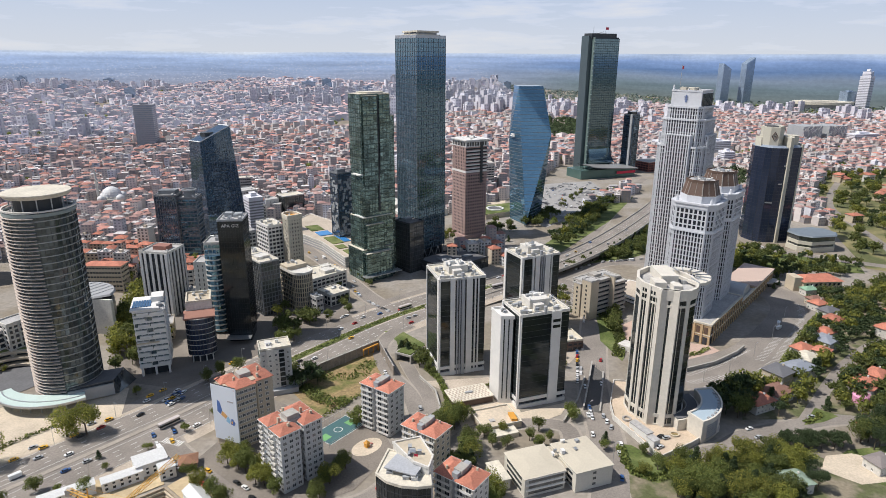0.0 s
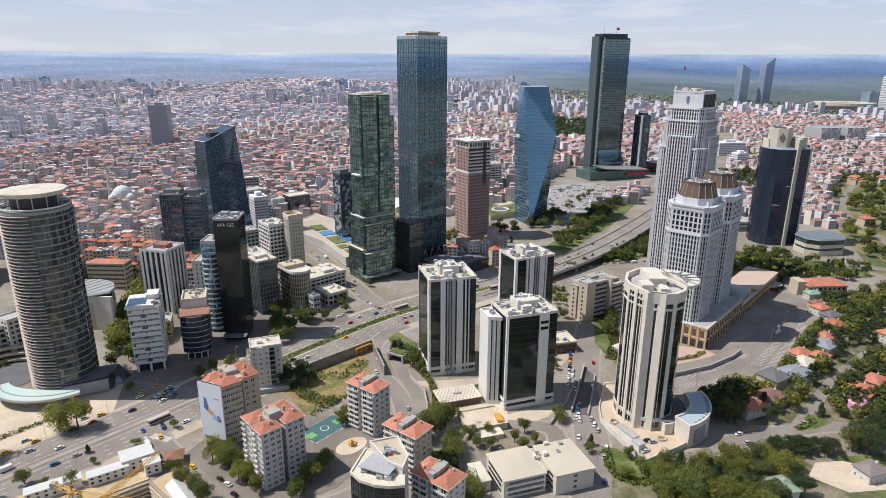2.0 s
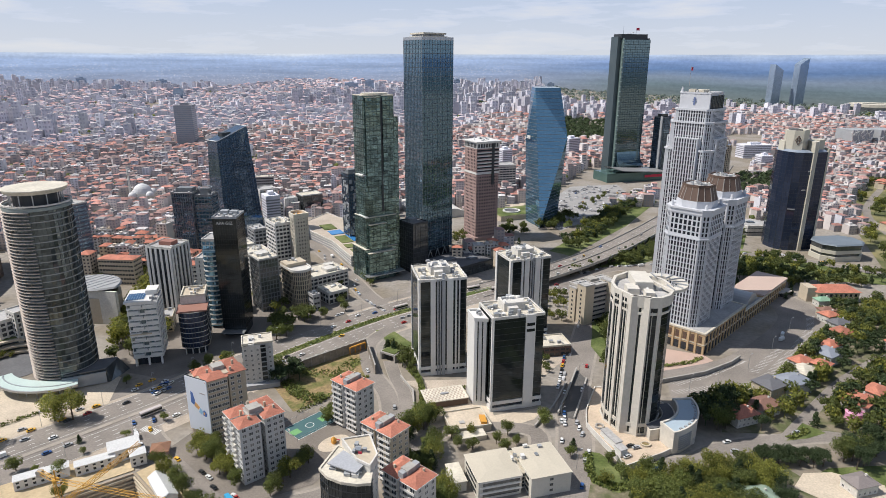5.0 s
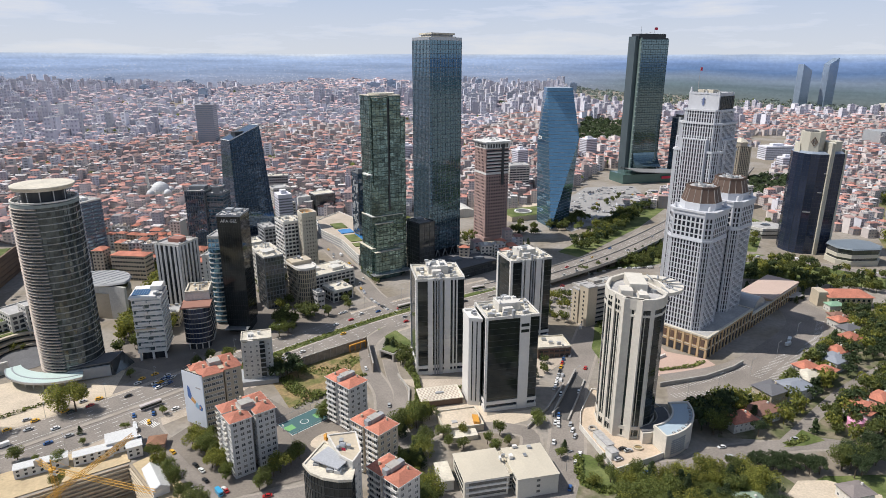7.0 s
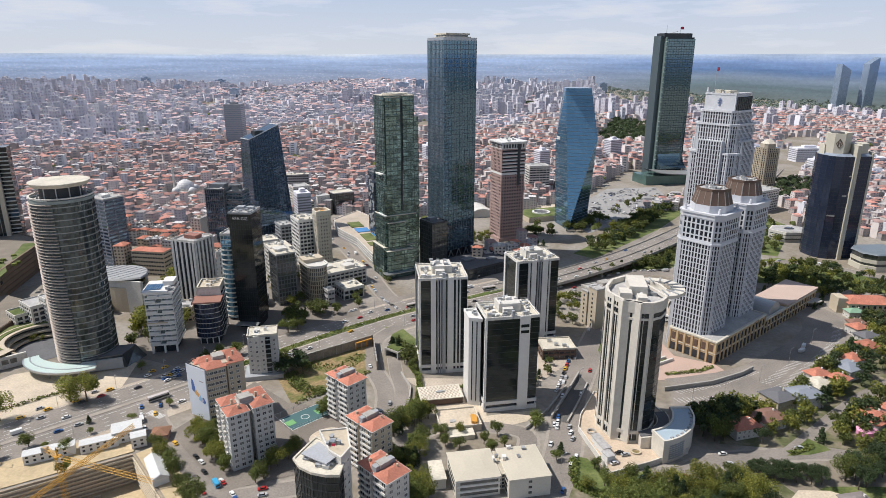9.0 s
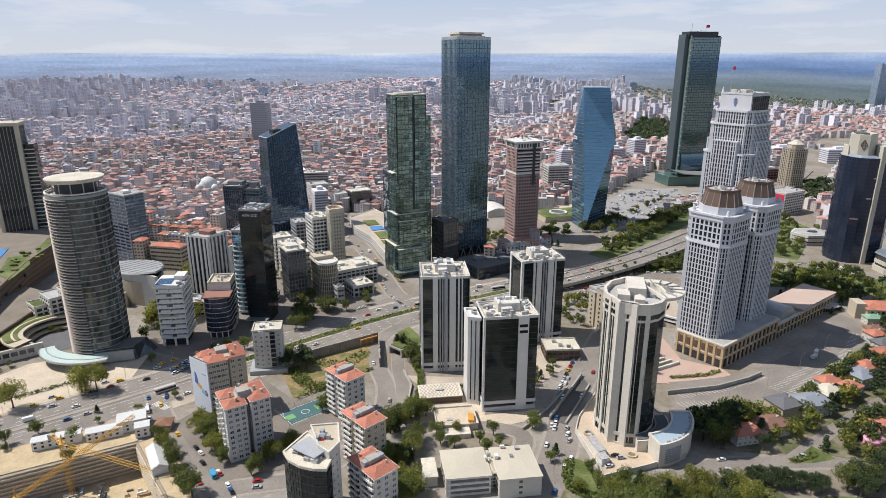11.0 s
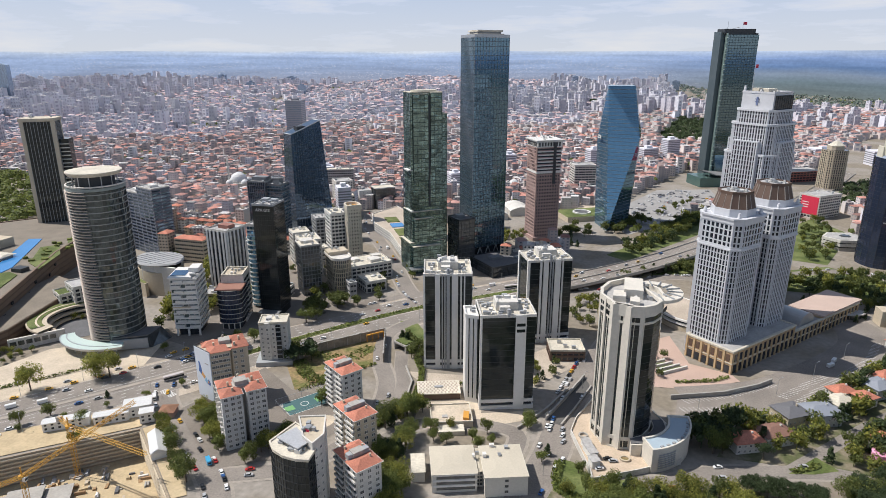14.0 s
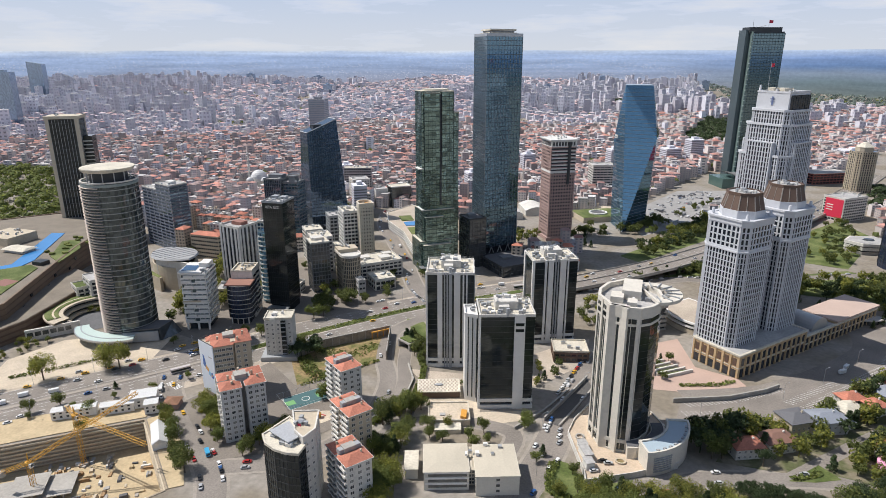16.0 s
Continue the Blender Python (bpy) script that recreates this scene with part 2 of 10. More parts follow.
# ---- building tools ----
class Shape:
    """Gathers faces and links them as one mesh."""

    def __init__(self):
        self.v, self.f, self.m = [], [], []

    def add(self, verts, faces, mi=0):
        o = len(self.v)
        self.v += verts
        self.f += [tuple(i + o for i in f) for f in faces]
        self.m += [mi] * len(faces)
        return self

    def box(self, x0, y0, z0, x1, y1, z1, mi=0, rot=0.0, at=(0, 0)):
        c, s = math.cos(radians(rot)), math.sin(radians(rot))
        v = [(at[0] + x * c - y * s, at[1] + x * s + y * c, z) for z in (z0, z1) for x, y in ((x0, y0), (x1, y0), (x1, y1), (x0, y1))]
        return self.add(v, [(3, 2, 1, 0), (4, 5, 6, 7), (0, 1, 5, 4), (1, 2, 6, 5), (2, 3, 7, 6), (3, 0, 4, 7)], mi)

    def prism(self, poly, z0, z1, mi=0, top=None, cap=None):
        n = len(poly)
        top = top or poly
        v = [(x, y, z0) for x, y in poly] + [(x, y, z1) for x, y in top]
        self.add(v, [(i, (i + 1) % n, n + (i + 1) % n, n + i) for i in range(n)] + [tuple(range(n - 1, -1, -1))], mi)
        o = len(self.v) - 2 * n
        self.f.append(tuple(range(o + n, o + 2 * n)))
        self.m.append(mi if cap is None else cap)
        return self

    def ring(self, outer, inner, z0, z1, mi=0):
        n = len(outer)
        v = [(x, y, z) for z in (z0, z1) for p in (outer, inner) for x, y in p]
        f = []
        for i in range(n):
            j = (i + 1) % n
            f += [(i, j, 2 * n + j, 2 * n + i), (n + j, n + i, 3 * n + i, 3 * n + j), (2 * n + i, 2 * n + j, 3 * n + j, 3 * n + i), (j, i, n + i, n + j)]
        return self.add(v, f, mi)

    def rod(self, a, b, r, r2=None, mi=0, n=6):
        a, b = Vector(a), Vector(b)
        q = (b - a).to_track_quat("Z", "Y")
        r2 = r if r2 is None else r2
        v = []
        for c, k in ((a, r), (b, r2)):
            v += [tuple(c + q @ Vector((k * math.cos(2 * math.pi * i / n), k * math.sin(2 * math.pi * i / n), 0))) for i in range(n)]
        return self.add(v, [(i, (i + 1) % n, n + (i + 1) % n, n + i) for i in range(n)] + [tuple(range(n - 1, -1, -1)), tuple(range(n, 2 * n))], mi)

    def mesh(self, name, mats):
        me = bpy.data.meshes.new(name)
        me.from_pydata(self.v, [], self.f)
        for m in mats:
            me.materials.append(m)
        if len(mats) > 1:
            me.polygons.foreach_set("material_index", self.m)
        me.update()
        return me


def thing(name, x, y, rot=0.0, z=0.0, label="", category="", group="", kind=""):
    ob = new(name)
    ob.empty_display_size = 1
    ob.matrix_basis = pose(x, y, z, 0, 0, rot)
    return tagged(ob, label, category, group, kind)


def part(name, shape, mats, parent, label="", at=None, kind=""):
    me = shape if isinstance(shape, bpy.types.Mesh) else shape.mesh(name, mats if isinstance(mats, (list, tuple)) else [mats])
    ob = new(name, me)
    ob.parent = parent
    if at:
        ob.location = at
    return tagged(ob, label, kind=kind)


def setting(name, shape, mats, label, category, kind="structure"):
    ob = new(name, shape.mesh(name, mats if isinstance(mats, (list, tuple)) else [mats]))
    return tagged(ob, label, category, kind=kind)


def rect(w, d, cx=0.0, cy=0.0):
    return [(cx - w / 2, cy - d / 2), (cx + w / 2, cy - d / 2), (cx + w / 2, cy + d / 2), (cx - w / 2, cy + d / 2)]


def chamfer(w, d, c, cx=0.0, cy=0.0):
    a, b = w / 2, d / 2
    return [(cx + x, cy + y) for x, y in ((-a + c, -b), (a - c, -b), (a, -b + c), (a, b - c), (a - c, b), (-a + c, b), (-a, b - c), (-a, -b + c))]


def oval(rx, ry, n=40, cx=0.0, cy=0.0, a0=0.0, a1=360.0):
    full = a1 - a0 >= 360
    return [(cx + rx * math.cos(radians(a0 + (a1 - a0) * i / (n if full else n - 1))), cy + ry * math.sin(radians(a0 + (a1 - a0) * i / (n if full else n - 1)))) for i in range(n)]


def grow(poly, d):
    """The outline moved outwards by d (counter-clockwise outline)."""
    out, n = [], len(poly)
    for i in range(n):
        p, q, r = Vector(poly[i - 1]), Vector(poly[i]), Vector(poly[(i + 1) % n])
        e, f = (q - p).normalized(), (r - q).normalized()
        a, b = Vector((e.y, -e.x)), Vector((f.y, -f.x))
        k = d / max(0.35, 1 + a.dot(b))
        out.append(tuple(q + (a + b) * k))
    return out


def shell(parent, poly, z0, z1, fh, band, proud, core, skin, pier=0.0, gap=3.0, pier_proud=None, pier_mat=None, band_name="floor_band", edges=None, first=0.0, corner=True, pier_name="mullions"):
    """A glazed core with a band for each storey and uprights between the window bays."""
    part("glass_wall", Shape().prism(poly, z0, z1), core, parent)
    n = max(1, round((z1 - z0 - first) / fh))
    fh = (z1 - z0 - first) / n
    if band:
        me = Shape().ring(grow(poly, proud), grow(poly, -0.2), 0, band).mesh(band_name, [skin])
        for i in range(n + 1):
            part(band_name, me, None, parent, at=(0, 0, z0 + first + i * fh - (band if i == n else band / 2)))
    if pier:
        s, k = Shape(), len(poly)
        one = Shape().box(-pier / 2, -(proud if pier_proud is None else pier_proud), z0, pier / 2, 0.15, z1).mesh("pier", [pier_mat or skin]) if pier_name == "piers" else None
        pp = proud if pier_proud is None else pier_proud
        for i in range(k):
            if edges is not None and i not in edges:
                continue
            a, b = Vector(poly[i]), Vector(poly[(i + 1) % k])
            L = (b - a).length
            m = max(1, round(L / gap))
            ang = math.degrees(math.atan2(b.y - a.y, b.x - a.x))
            for j in range(0 if corner else 1, m + (1 if corner else 0)):
                x = min(max(L * j / m, pier / 2), L - pier / 2)
                e = (b - a).normalized()
                out = parent.matrix_basis.to_3x3() @ Vector((e.y, -e.x, 0))
                if one and out.y < 0.35:
                    q = a.lerp(b, x / L)
                    part("pier", one, None, parent).matrix_local = pose(q.x, q.y, 0, 0, 0, ang)
                    continue
                s.box(x - pier / 2, -pp, z0, x + pier / 2, 0.15, z1, rot=ang, at=a)
        if s.v:
            part(pier_name, s, pier_mat or skin, parent, kind="stuff")


def flat_roof(parent, poly, z, roof=GREYROOF, rim=WHITE, h=1.2, t=0.4, plant=(), plant_mat=WHITE):
    """A roof slab with a parapet and plant-room boxes (x, y, w, d, h)."""
    part("roof", Shape().prism(grow(poly, 0.1), z, z + 0.3), roof, parent)
    part("parapet", Shape().ring(grow(poly, 0.25), grow(poly, 0.25 - t), z - 0.2, z + h), rim, parent)
    for x, y, w, d, k in plant:
        part("plant_room", Shape().box(x - w / 2, y - d / 2, z + 0.3, x + w / 2, y + d / 2, z + 0.3 + k), plant_mat, parent)


def clutter(parent, poly_w, poly_d, z, n, seed, cx=0.0, cy=0.0, m=None):
    """Small air handlers and vents on a roof."""
    rnd = random.Random(seed)
    for i in range((3 * n + 3) // 4):
        w, d, h = rnd.uniform(0.8, 2.6), rnd.uniform(0.8, 2.2), rnd.uniform(0.7, 2.0)
        x, y = cx + rnd.uniform(-0.5, 0.5) * (poly_w - 3), cy + rnd.uniform(-0.5, 0.5) * (poly_d - 3)
        s = Shape().box(-w / 2, -d / 2, 0, w / 2, d / 2, h).box(-w / 2 - 0.1, -d / 2 - 0.1, h, w / 2 + 0.1, d / 2 + 0.1, h + 0.12)
        part("air_handler", s, m or rnd.choice((GREYPANEL, WHITE, STEEL)), parent, at=(x, y, z + 0.3))

# ---- ground, roads, distance ----
def strip(points, w, z0, z1=None):
    """A road-like band along a line of plan points; z may change along it."""
    s, n = Shape(), len(points)
    L, R = [], []
    for i, p in enumerate(points):
        a, b = Vector(points[max(0, i - 1)][:2]), Vector(points[min(n - 1, i + 1)][:2])
        d = (b - a).normalized()
        k = Vector((-d.y, d.x)) * w / 2
        z = z0 + (p[2] if len(p) > 2 else 0)
        L.append((p[0] + k.x, p[1] + k.y, z))
        R.append((p[0] - k.x, p[1] - k.y, z))
    s.add(L + R, [(i + 1, i, n + i, n + i + 1) for i in range(n - 1)])
    return s


def smooth(points, k=8):
    """More points along a soft curve through the given ones."""
    pts = [Vector((*p, 0)) if len(p) == 2 else Vector(p) for p in points]
    out = []
    for i in range(len(pts) - 1):
        p0, p1, p2, p3 = pts[max(0, i - 1)], pts[i], pts[i + 1], pts[min(len(pts) - 1, i + 2)]
        for j in range(k):
            t = j / k
            out.append(tuple(0.5 * (2 * p1 + (p2 - p0) * t + (2 * p0 - 5 * p1 + 4 * p2 - p3) * t * t + (3 * p1 - p0 - 3 * p2 + p3) * t ** 3)))
    return out + [tuple(pts[-1])]


def shifted(points, d):
    out, n = [], len(points)
    for i, p in enumerate(points):
        a, b = Vector(points[max(0, i - 1)][:2]), Vector(points[min(n - 1, i + 1)][:2])
        e = (b - a).normalized()
        out.append((p[0] - e.y * d, p[1] + e.x * d, *p[2:]))
    return out


LAID = [0]


def area(name, poly, z, m, label, category, thick=0.0):
    s = Shape()
    LAID[0] += 1
    z += 0.0043 * LAID[0]
    if thick:
        s.prism(poly, z - thick, z)
    else:
        s.add([(x, y, z) for x, y in poly], [tuple(range(len(poly)))])
    return setting(name, s, m, label, category)


# one sheet of ground, rising to far hills at the rim
g = Shape()
rings = [0, 60, 150, 300, 500, 800, 1150] + [1250 + 100 * i for i in range(26)] + [4300, 4900]
SEG = 180


def ground_z(x, y):
    """Flat ground under the towers, rolling hills under the far western quarters, a slow swell farther out."""
    r = math.hypot(x, y)
    k = min(1.0, max(0.0, (r - 1150) / 1300)) * min(1.0, max(0.0, (650 - x) / 500))
    roll = 24 + 46 * noise.noise(Vector((x * 0.0013, y * 0.0013, 3.3))) + 14 * noise.noise(Vector((x * 0.004, y * 0.004, 7.1)))
    return 10 * min(1.0, max(0.0, (r - 2200) / 1300)) + k * k * (3 - 2 * k) * max(0.0, roll)


verts = [(0, 0, 0)]
for r in rings[1:]:
    for i in range(SEG):
        a = 2 * math.pi * i / SEG
        verts.append((r * math.cos(a), r * math.sin(a), ground_z(r * math.cos(a), r * math.sin(a)) if r < 4000 else 10))
faces = [(0, 1 + i, 1 + (i + 1) % SEG) for i in range(SEG)]
for k in range(len(rings) - 2):
    o, q = 1 + k * SEG, 1 + (k + 1) * SEG
    faces += [(o + i, q + i, q + (i + 1) % SEG, o + (i + 1) % SEG) for i in range(SEG)]
g.add(verts, faces)
PIT = [(-75, 198), (-127, 240.5), (-206, 173), (-216, 130), (-110, 140)]
gm = bmesh.new()
gv = [gm.verts.new(v) for v in g.v]
for f in g.f:
    gm.faces.new([gv[i] for i in f])
# the building pit is cut out of the sheet
for (ax, ay), (bx, by) in zip(PIT, PIT[1:] + PIT[:1]):
    near = [f for f in gm.faces if f.calc_center_median().length < 420]
    geo = list({v for f in near for v in f.verts}) + list({e for f in near for e in f.edges}) + near
    bmesh.ops.bisect_plane(gm, geom=geo, plane_co=(ax, ay, 0), plane_no=(by - ay, ax - bx, 0), dist=0.001)


def in_pit(x, y, k=0.0):
    return all((q[0] - p[0]) * (y - p[1]) - (q[1] - p[1]) * (x - p[0]) > k for p, q in zip(PIT, PIT[1:] + PIT[:1]))


hole = [f for f in gm.faces if in_pit(*f.calc_center_median().xy)]
bmesh.ops.delete(gm, geom=hole, context="FACES")
gmesh = bpy.data.meshes.new("ground")
gm.to_mesh(gmesh)
gm.free()
gmesh.materials.append(CITYFLOOR)
tagged(new("ground", gmesh), "mottled grey and green city ground", "ground", kind="structure")

# far city and hills behind everything, their haze painted on a glowing sheet
hill = bpy.data.materials.new("far_hills")
hill.use_nodes = True
hn, hl = hill.node_tree.nodes, hill.node_tree.links
hn.remove(hn["Principled BSDF"])
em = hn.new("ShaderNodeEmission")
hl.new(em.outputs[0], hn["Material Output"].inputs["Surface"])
htc, hsx = hn.new("ShaderNodeTexCoord"), hn.new("ShaderNodeSeparateXYZ")
hl.new(htc.outputs["Object"], hsx.inputs["Vector"])


def hill_noise(scale, detail, rough=0.55):
    a, b = hn.new("ShaderNodeMapping"), hn.new("ShaderNodeTexNoise")
    a.inputs["Scale"].default_value = scale
    b.inputs["Scale"].default_value, b.inputs["Detail"].default_value, b.inputs["Roughness"].default_value = 1.0, detail, rough
    hl.new(htc.outputs["Object"], a.inputs["Vector"])
    hl.new(a.outputs["Vector"], b.inputs["Vector"])
    return b.outputs["Fac"]


def hill_ramp(value, stops):
    r = hn.new("ShaderNodeValToRGB")
    el = r.color_ramp.elements
    while len(el) < len(stops):
        el.new(0.5)
    for e, (p, c) in zip(el, stops):
        e.position, e.color = p, (*c, 1)
    hl.new(value, r.inputs["Fac"])
    return r.outputs["Color"]


def hill_range(value, a, b, c, d):
    r = hn.new("ShaderNodeMapRange")
    for k, v in zip(("From Min", "From Max", "To Min", "To Max"), (a, b, c, d)):
        r.inputs[k].default_value = v
    hl.new(value, r.inputs["Value"])
    return r.outputs["Result"]


def hill_mix(fac, a, b):
    m = hn.new("ShaderNodeMix")
    m.data_type = "RGBA"
    hl.new(fac, m.inputs[0])
    hl.new(a, m.inputs[6])
    hl.new(b, m.inputs[7])
    return m.outputs[2]


def hill_add(a, b, k):
    m = hn.new("ShaderNodeMath")
    m.operation = "MULTIPLY_ADD"
    m.inputs[1].default_value = k
    hl.new(b, m.inputs[0])
    hl.new(a, m.inputs[2])
    return m.outputs[0]


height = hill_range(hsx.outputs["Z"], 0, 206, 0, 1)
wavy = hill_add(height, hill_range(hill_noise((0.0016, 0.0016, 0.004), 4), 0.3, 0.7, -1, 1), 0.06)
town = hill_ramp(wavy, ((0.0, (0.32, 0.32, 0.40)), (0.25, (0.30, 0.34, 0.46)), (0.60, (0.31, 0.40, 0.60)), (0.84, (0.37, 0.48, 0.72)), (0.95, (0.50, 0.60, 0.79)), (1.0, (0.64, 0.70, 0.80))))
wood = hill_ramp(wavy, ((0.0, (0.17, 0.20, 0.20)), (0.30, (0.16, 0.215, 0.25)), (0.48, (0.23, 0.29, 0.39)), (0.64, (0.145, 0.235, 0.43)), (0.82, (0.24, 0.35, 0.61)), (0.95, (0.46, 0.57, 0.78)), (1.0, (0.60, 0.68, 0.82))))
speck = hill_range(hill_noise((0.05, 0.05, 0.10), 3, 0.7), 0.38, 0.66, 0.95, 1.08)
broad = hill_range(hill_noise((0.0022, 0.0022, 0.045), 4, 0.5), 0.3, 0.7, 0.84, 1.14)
# pale blocks crowd together on some slopes of the far town
vor, vmap = hn.new("ShaderNodeTexVoronoi"), hn.new("ShaderNodeMapping")
vmap.inputs["Scale"].default_value = (0.10, 0.10, 0.12)
vor.inputs["Scale"].default_value = 1.0
hl.new(htc.outputs["Object"], vmap.inputs["Vector"])
hl.new(vmap.outputs["Vector"], vor.inputs["Vector"])
block = hill_range(vor.outputs["Distance"], 0.18, 0.42, 1.0, 0.0)
crowd = hill_range(hill_noise((0.004, 0.004, 0.05), 4, 0.6), 0.40, 0.60, 0.0, 0.62)
dens = hn.new("ShaderNodeMath")
dens.operation = "MULTIPLY"
hl.new(block, dens.inputs[0])
hl.new(crowd, dens.inputs[1])
fade = hn.new("ShaderNodeMath")
fade.operation = "MULTIPLY"
hl.new(dens.outputs[0], fade.inputs[0])
hl.new(hill_range(height, 0.55, 0.97, 1.0, 0.0), fade.inputs[1])
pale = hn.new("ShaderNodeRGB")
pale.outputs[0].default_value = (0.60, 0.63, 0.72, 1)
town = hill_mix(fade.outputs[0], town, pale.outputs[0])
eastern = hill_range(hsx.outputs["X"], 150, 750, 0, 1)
sc = hn.new("ShaderNodeMath")
sc.operation = "MULTIPLY"
hl.new(speck, sc.inputs[0])
hl.new(broad, sc.inputs[1])
vs = hn.new("ShaderNodeVectorMath")
vs.operation = "SCALE"
hl.new(town, vs.inputs[0])
hl.new(sc.outputs[0], vs.inputs["Scale"])
vw = hn.new("ShaderNodeVectorMath")
vw.operation = "SCALE"
hl.new(wood, vw.inputs[0])
hl.new(sc.outputs[0], vw.inputs["Scale"])
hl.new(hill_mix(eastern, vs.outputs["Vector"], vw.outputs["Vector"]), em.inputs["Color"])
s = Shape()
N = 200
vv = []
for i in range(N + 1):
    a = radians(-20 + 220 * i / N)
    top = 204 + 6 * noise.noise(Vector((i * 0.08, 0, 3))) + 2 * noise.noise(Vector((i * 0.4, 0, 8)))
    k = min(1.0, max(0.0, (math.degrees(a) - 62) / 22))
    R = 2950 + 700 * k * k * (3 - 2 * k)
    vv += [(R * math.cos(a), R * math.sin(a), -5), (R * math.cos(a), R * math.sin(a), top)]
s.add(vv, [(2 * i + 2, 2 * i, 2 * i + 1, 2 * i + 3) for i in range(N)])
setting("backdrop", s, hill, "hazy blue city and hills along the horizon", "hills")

# ---- roads and paved areas ----
AVENUE = smooth([(-420, -10, 0), (-330, 80, 0), (-260, 165, 0), (-201, 235, 0), (-148, 299, 0), (-105, 358, 0), (-44, 432, 0), (20, 486, 1), (85, 530, 6), (152, 598, 8), (224, 700, 8), (300, 830, 6), (400, 1040, 2), (520, 1300, 0), (700, 1700, 0)])
ROADS = []
FOOTWAY = mat("footway", (0.31, 0.275, 0.235), 0.9, var=0.22, big=0.08, fine=0.9)


def road(name, points, w, z, label, kerb=1.6, m=None):
    """A carriageway with paved kerbs, and dashed lane lines on wide ones."""
    pts = smooth([(*p, 0) if len(p) == 2 else p for p in points])
    ROADS.append((pts, w))
    z += 0.0037 * len(ROADS)
    if kerb:
        setting("pavement", strip(pts, w + 2 * kerb, z - 0.06), FOOTWAY, "pale grey paved footway beside a street", "pavement")
    setting(name, strip(pts, w, z), m or ASPHALT, label, "road")
    return pts


def dashes(points, d, z, w=0.25, on=3.0, off=6.0, name="lane_line"):
    """A painted line at the distance d beside a course, dashed if off is not nothing."""
    pts = shifted(points, d)
    s, run = Shape(), 0.0
    for a, b in zip(pts, pts[1:]):
        a, b = Vector(a), Vector(b)
        L = (b - a).length
        e = (b - a) / L
        k = Vector((-e.y, e.x, 0)) * w / 2
        x = -(run % (on + off))
        while x < L:
            p, q = a + e * max(0, x), a + e * min(L, x + on)
            if x + on > 0:
                up = Vector((0, 0, z))
                s.add([tuple(p - k + up), tuple(q - k + up), tuple(q + k + up), tuple(p + k + up)], [(0, 1, 2, 3)])
            x += on + off
        run += L
    ob = setting(name, s, MARK, "white painted lane line on the asphalt", "lane line", "stuff")
    return ob


def slab_strip(points, w, z0, z1):
    """A band with thickness: a deck, a kerb or a hedge along a course."""
    s, n = Shape(), len(points)
    A, B = shifted(points, w / 2), shifted(points, -w / 2)
    v = []
    for p, q in zip(A, B):
        z = p[2] if len(p) > 2 else 0
        v += [(p[0], p[1], z + z0), (q[0], q[1], z + z0), (q[0], q[1], z + z1), (p[0], p[1], z + z1)]
    f = []
    for i in range(n - 1):
        a, b = 4 * i, 4 * i + 4
        f += [(a + k, a + (k + 1) % 4, b + (k + 1) % 4, b + k) for k in range(4)]
    f += [(3, 2, 1, 0), (4 * n - 4, 4 * n - 3, 4 * n - 2, 4 * n - 1)]
    return s.add(v, f)


LOW = [p for p in AVENUE if p[2] < 3 and p[1] < 700]
DECK = [p for p in AVENUE if p[1] > 488 and p[1] < 1200]
setting("pavement", strip(LOW, 58, 0.05), PAVING, "grey paved verges along the wide avenue", "pavement")
for d in (12.5, -12.5):
    setting("road", strip(shifted(LOW, d), 17, 0.14), ASPHALT, "four-lane grey asphalt carriageway of the avenue", "road")
    for k in (-4.2, 0, 4.2):
        dashes(LOW, d + k, 0.18)
    for k in (-8.1, 8.1):
        dashes(LOW, d + k, 0.18, 0.2, 10, 0.0, "edge_line")
setting("median", slab_strip([p for p in LOW if p[0] > -128], 5.5, 0.05, 0.34), GRASS, "raised planted strip between the carriageways", "median")
setting("median", slab_strip([p for p in LOW if p[0] < -124], 3.0, 0.05, 0.31), FOOTWAY, "raised paved strip between the carriageways", "median")
for d in (-5.0, 5.0):
    setting("road", strip(shifted([p for p in LOW if p[0] < -124], d * 0.62), 3.2, 0.125), ASPHALT, "grey asphalt beside the median", "road")
side_road = shifted(LOW, 28)
setting("road", strip(side_road, 8, 0.12), ASPHALT, "grey service road beside the avenue", "road")
# viaduct
setting("viaduct", slab_strip(DECK, 27, -1.6, -0.05), CONCRETE, "concrete viaduct deck carrying the avenue", "bridge")
setting("road", strip(DECK, 25, 0.02), ASPHALT, "grey asphalt on the viaduct deck", "road")
setting("median", slab_strip(DECK, 0.7, 0.03, 0.9), CONCRETE, "concrete barrier along the viaduct", "barrier")
for d in (13.1, -13.1):
    setting("barrier", slab_strip(shifted(DECK, d), 0.5, -0.3, 1.0), CONCRETE, "pale concrete parapet of the viaduct", "barrier")
for d in (4.2, 8.0, -4.2, -8.0):
    dashes(DECK, d, 0.06)
for p in DECK[6:-6:5]:
    if p[2] > 2.5:
        pr = thing("viaduct_pier", p[0], p[1], 49, label="grey concrete pier under the viaduct", category="pier", group="viaduct piers")
        part("column", Shape().box(-1, -8, 0, 1, 8, p[2] - 2.9), CONCRETE, pr)
        part("cross_beam", Shape().box(-1.3, -11, p[2] - 2.9, 1.3, 11, p[2] - 1.7), CONCRETE, pr)

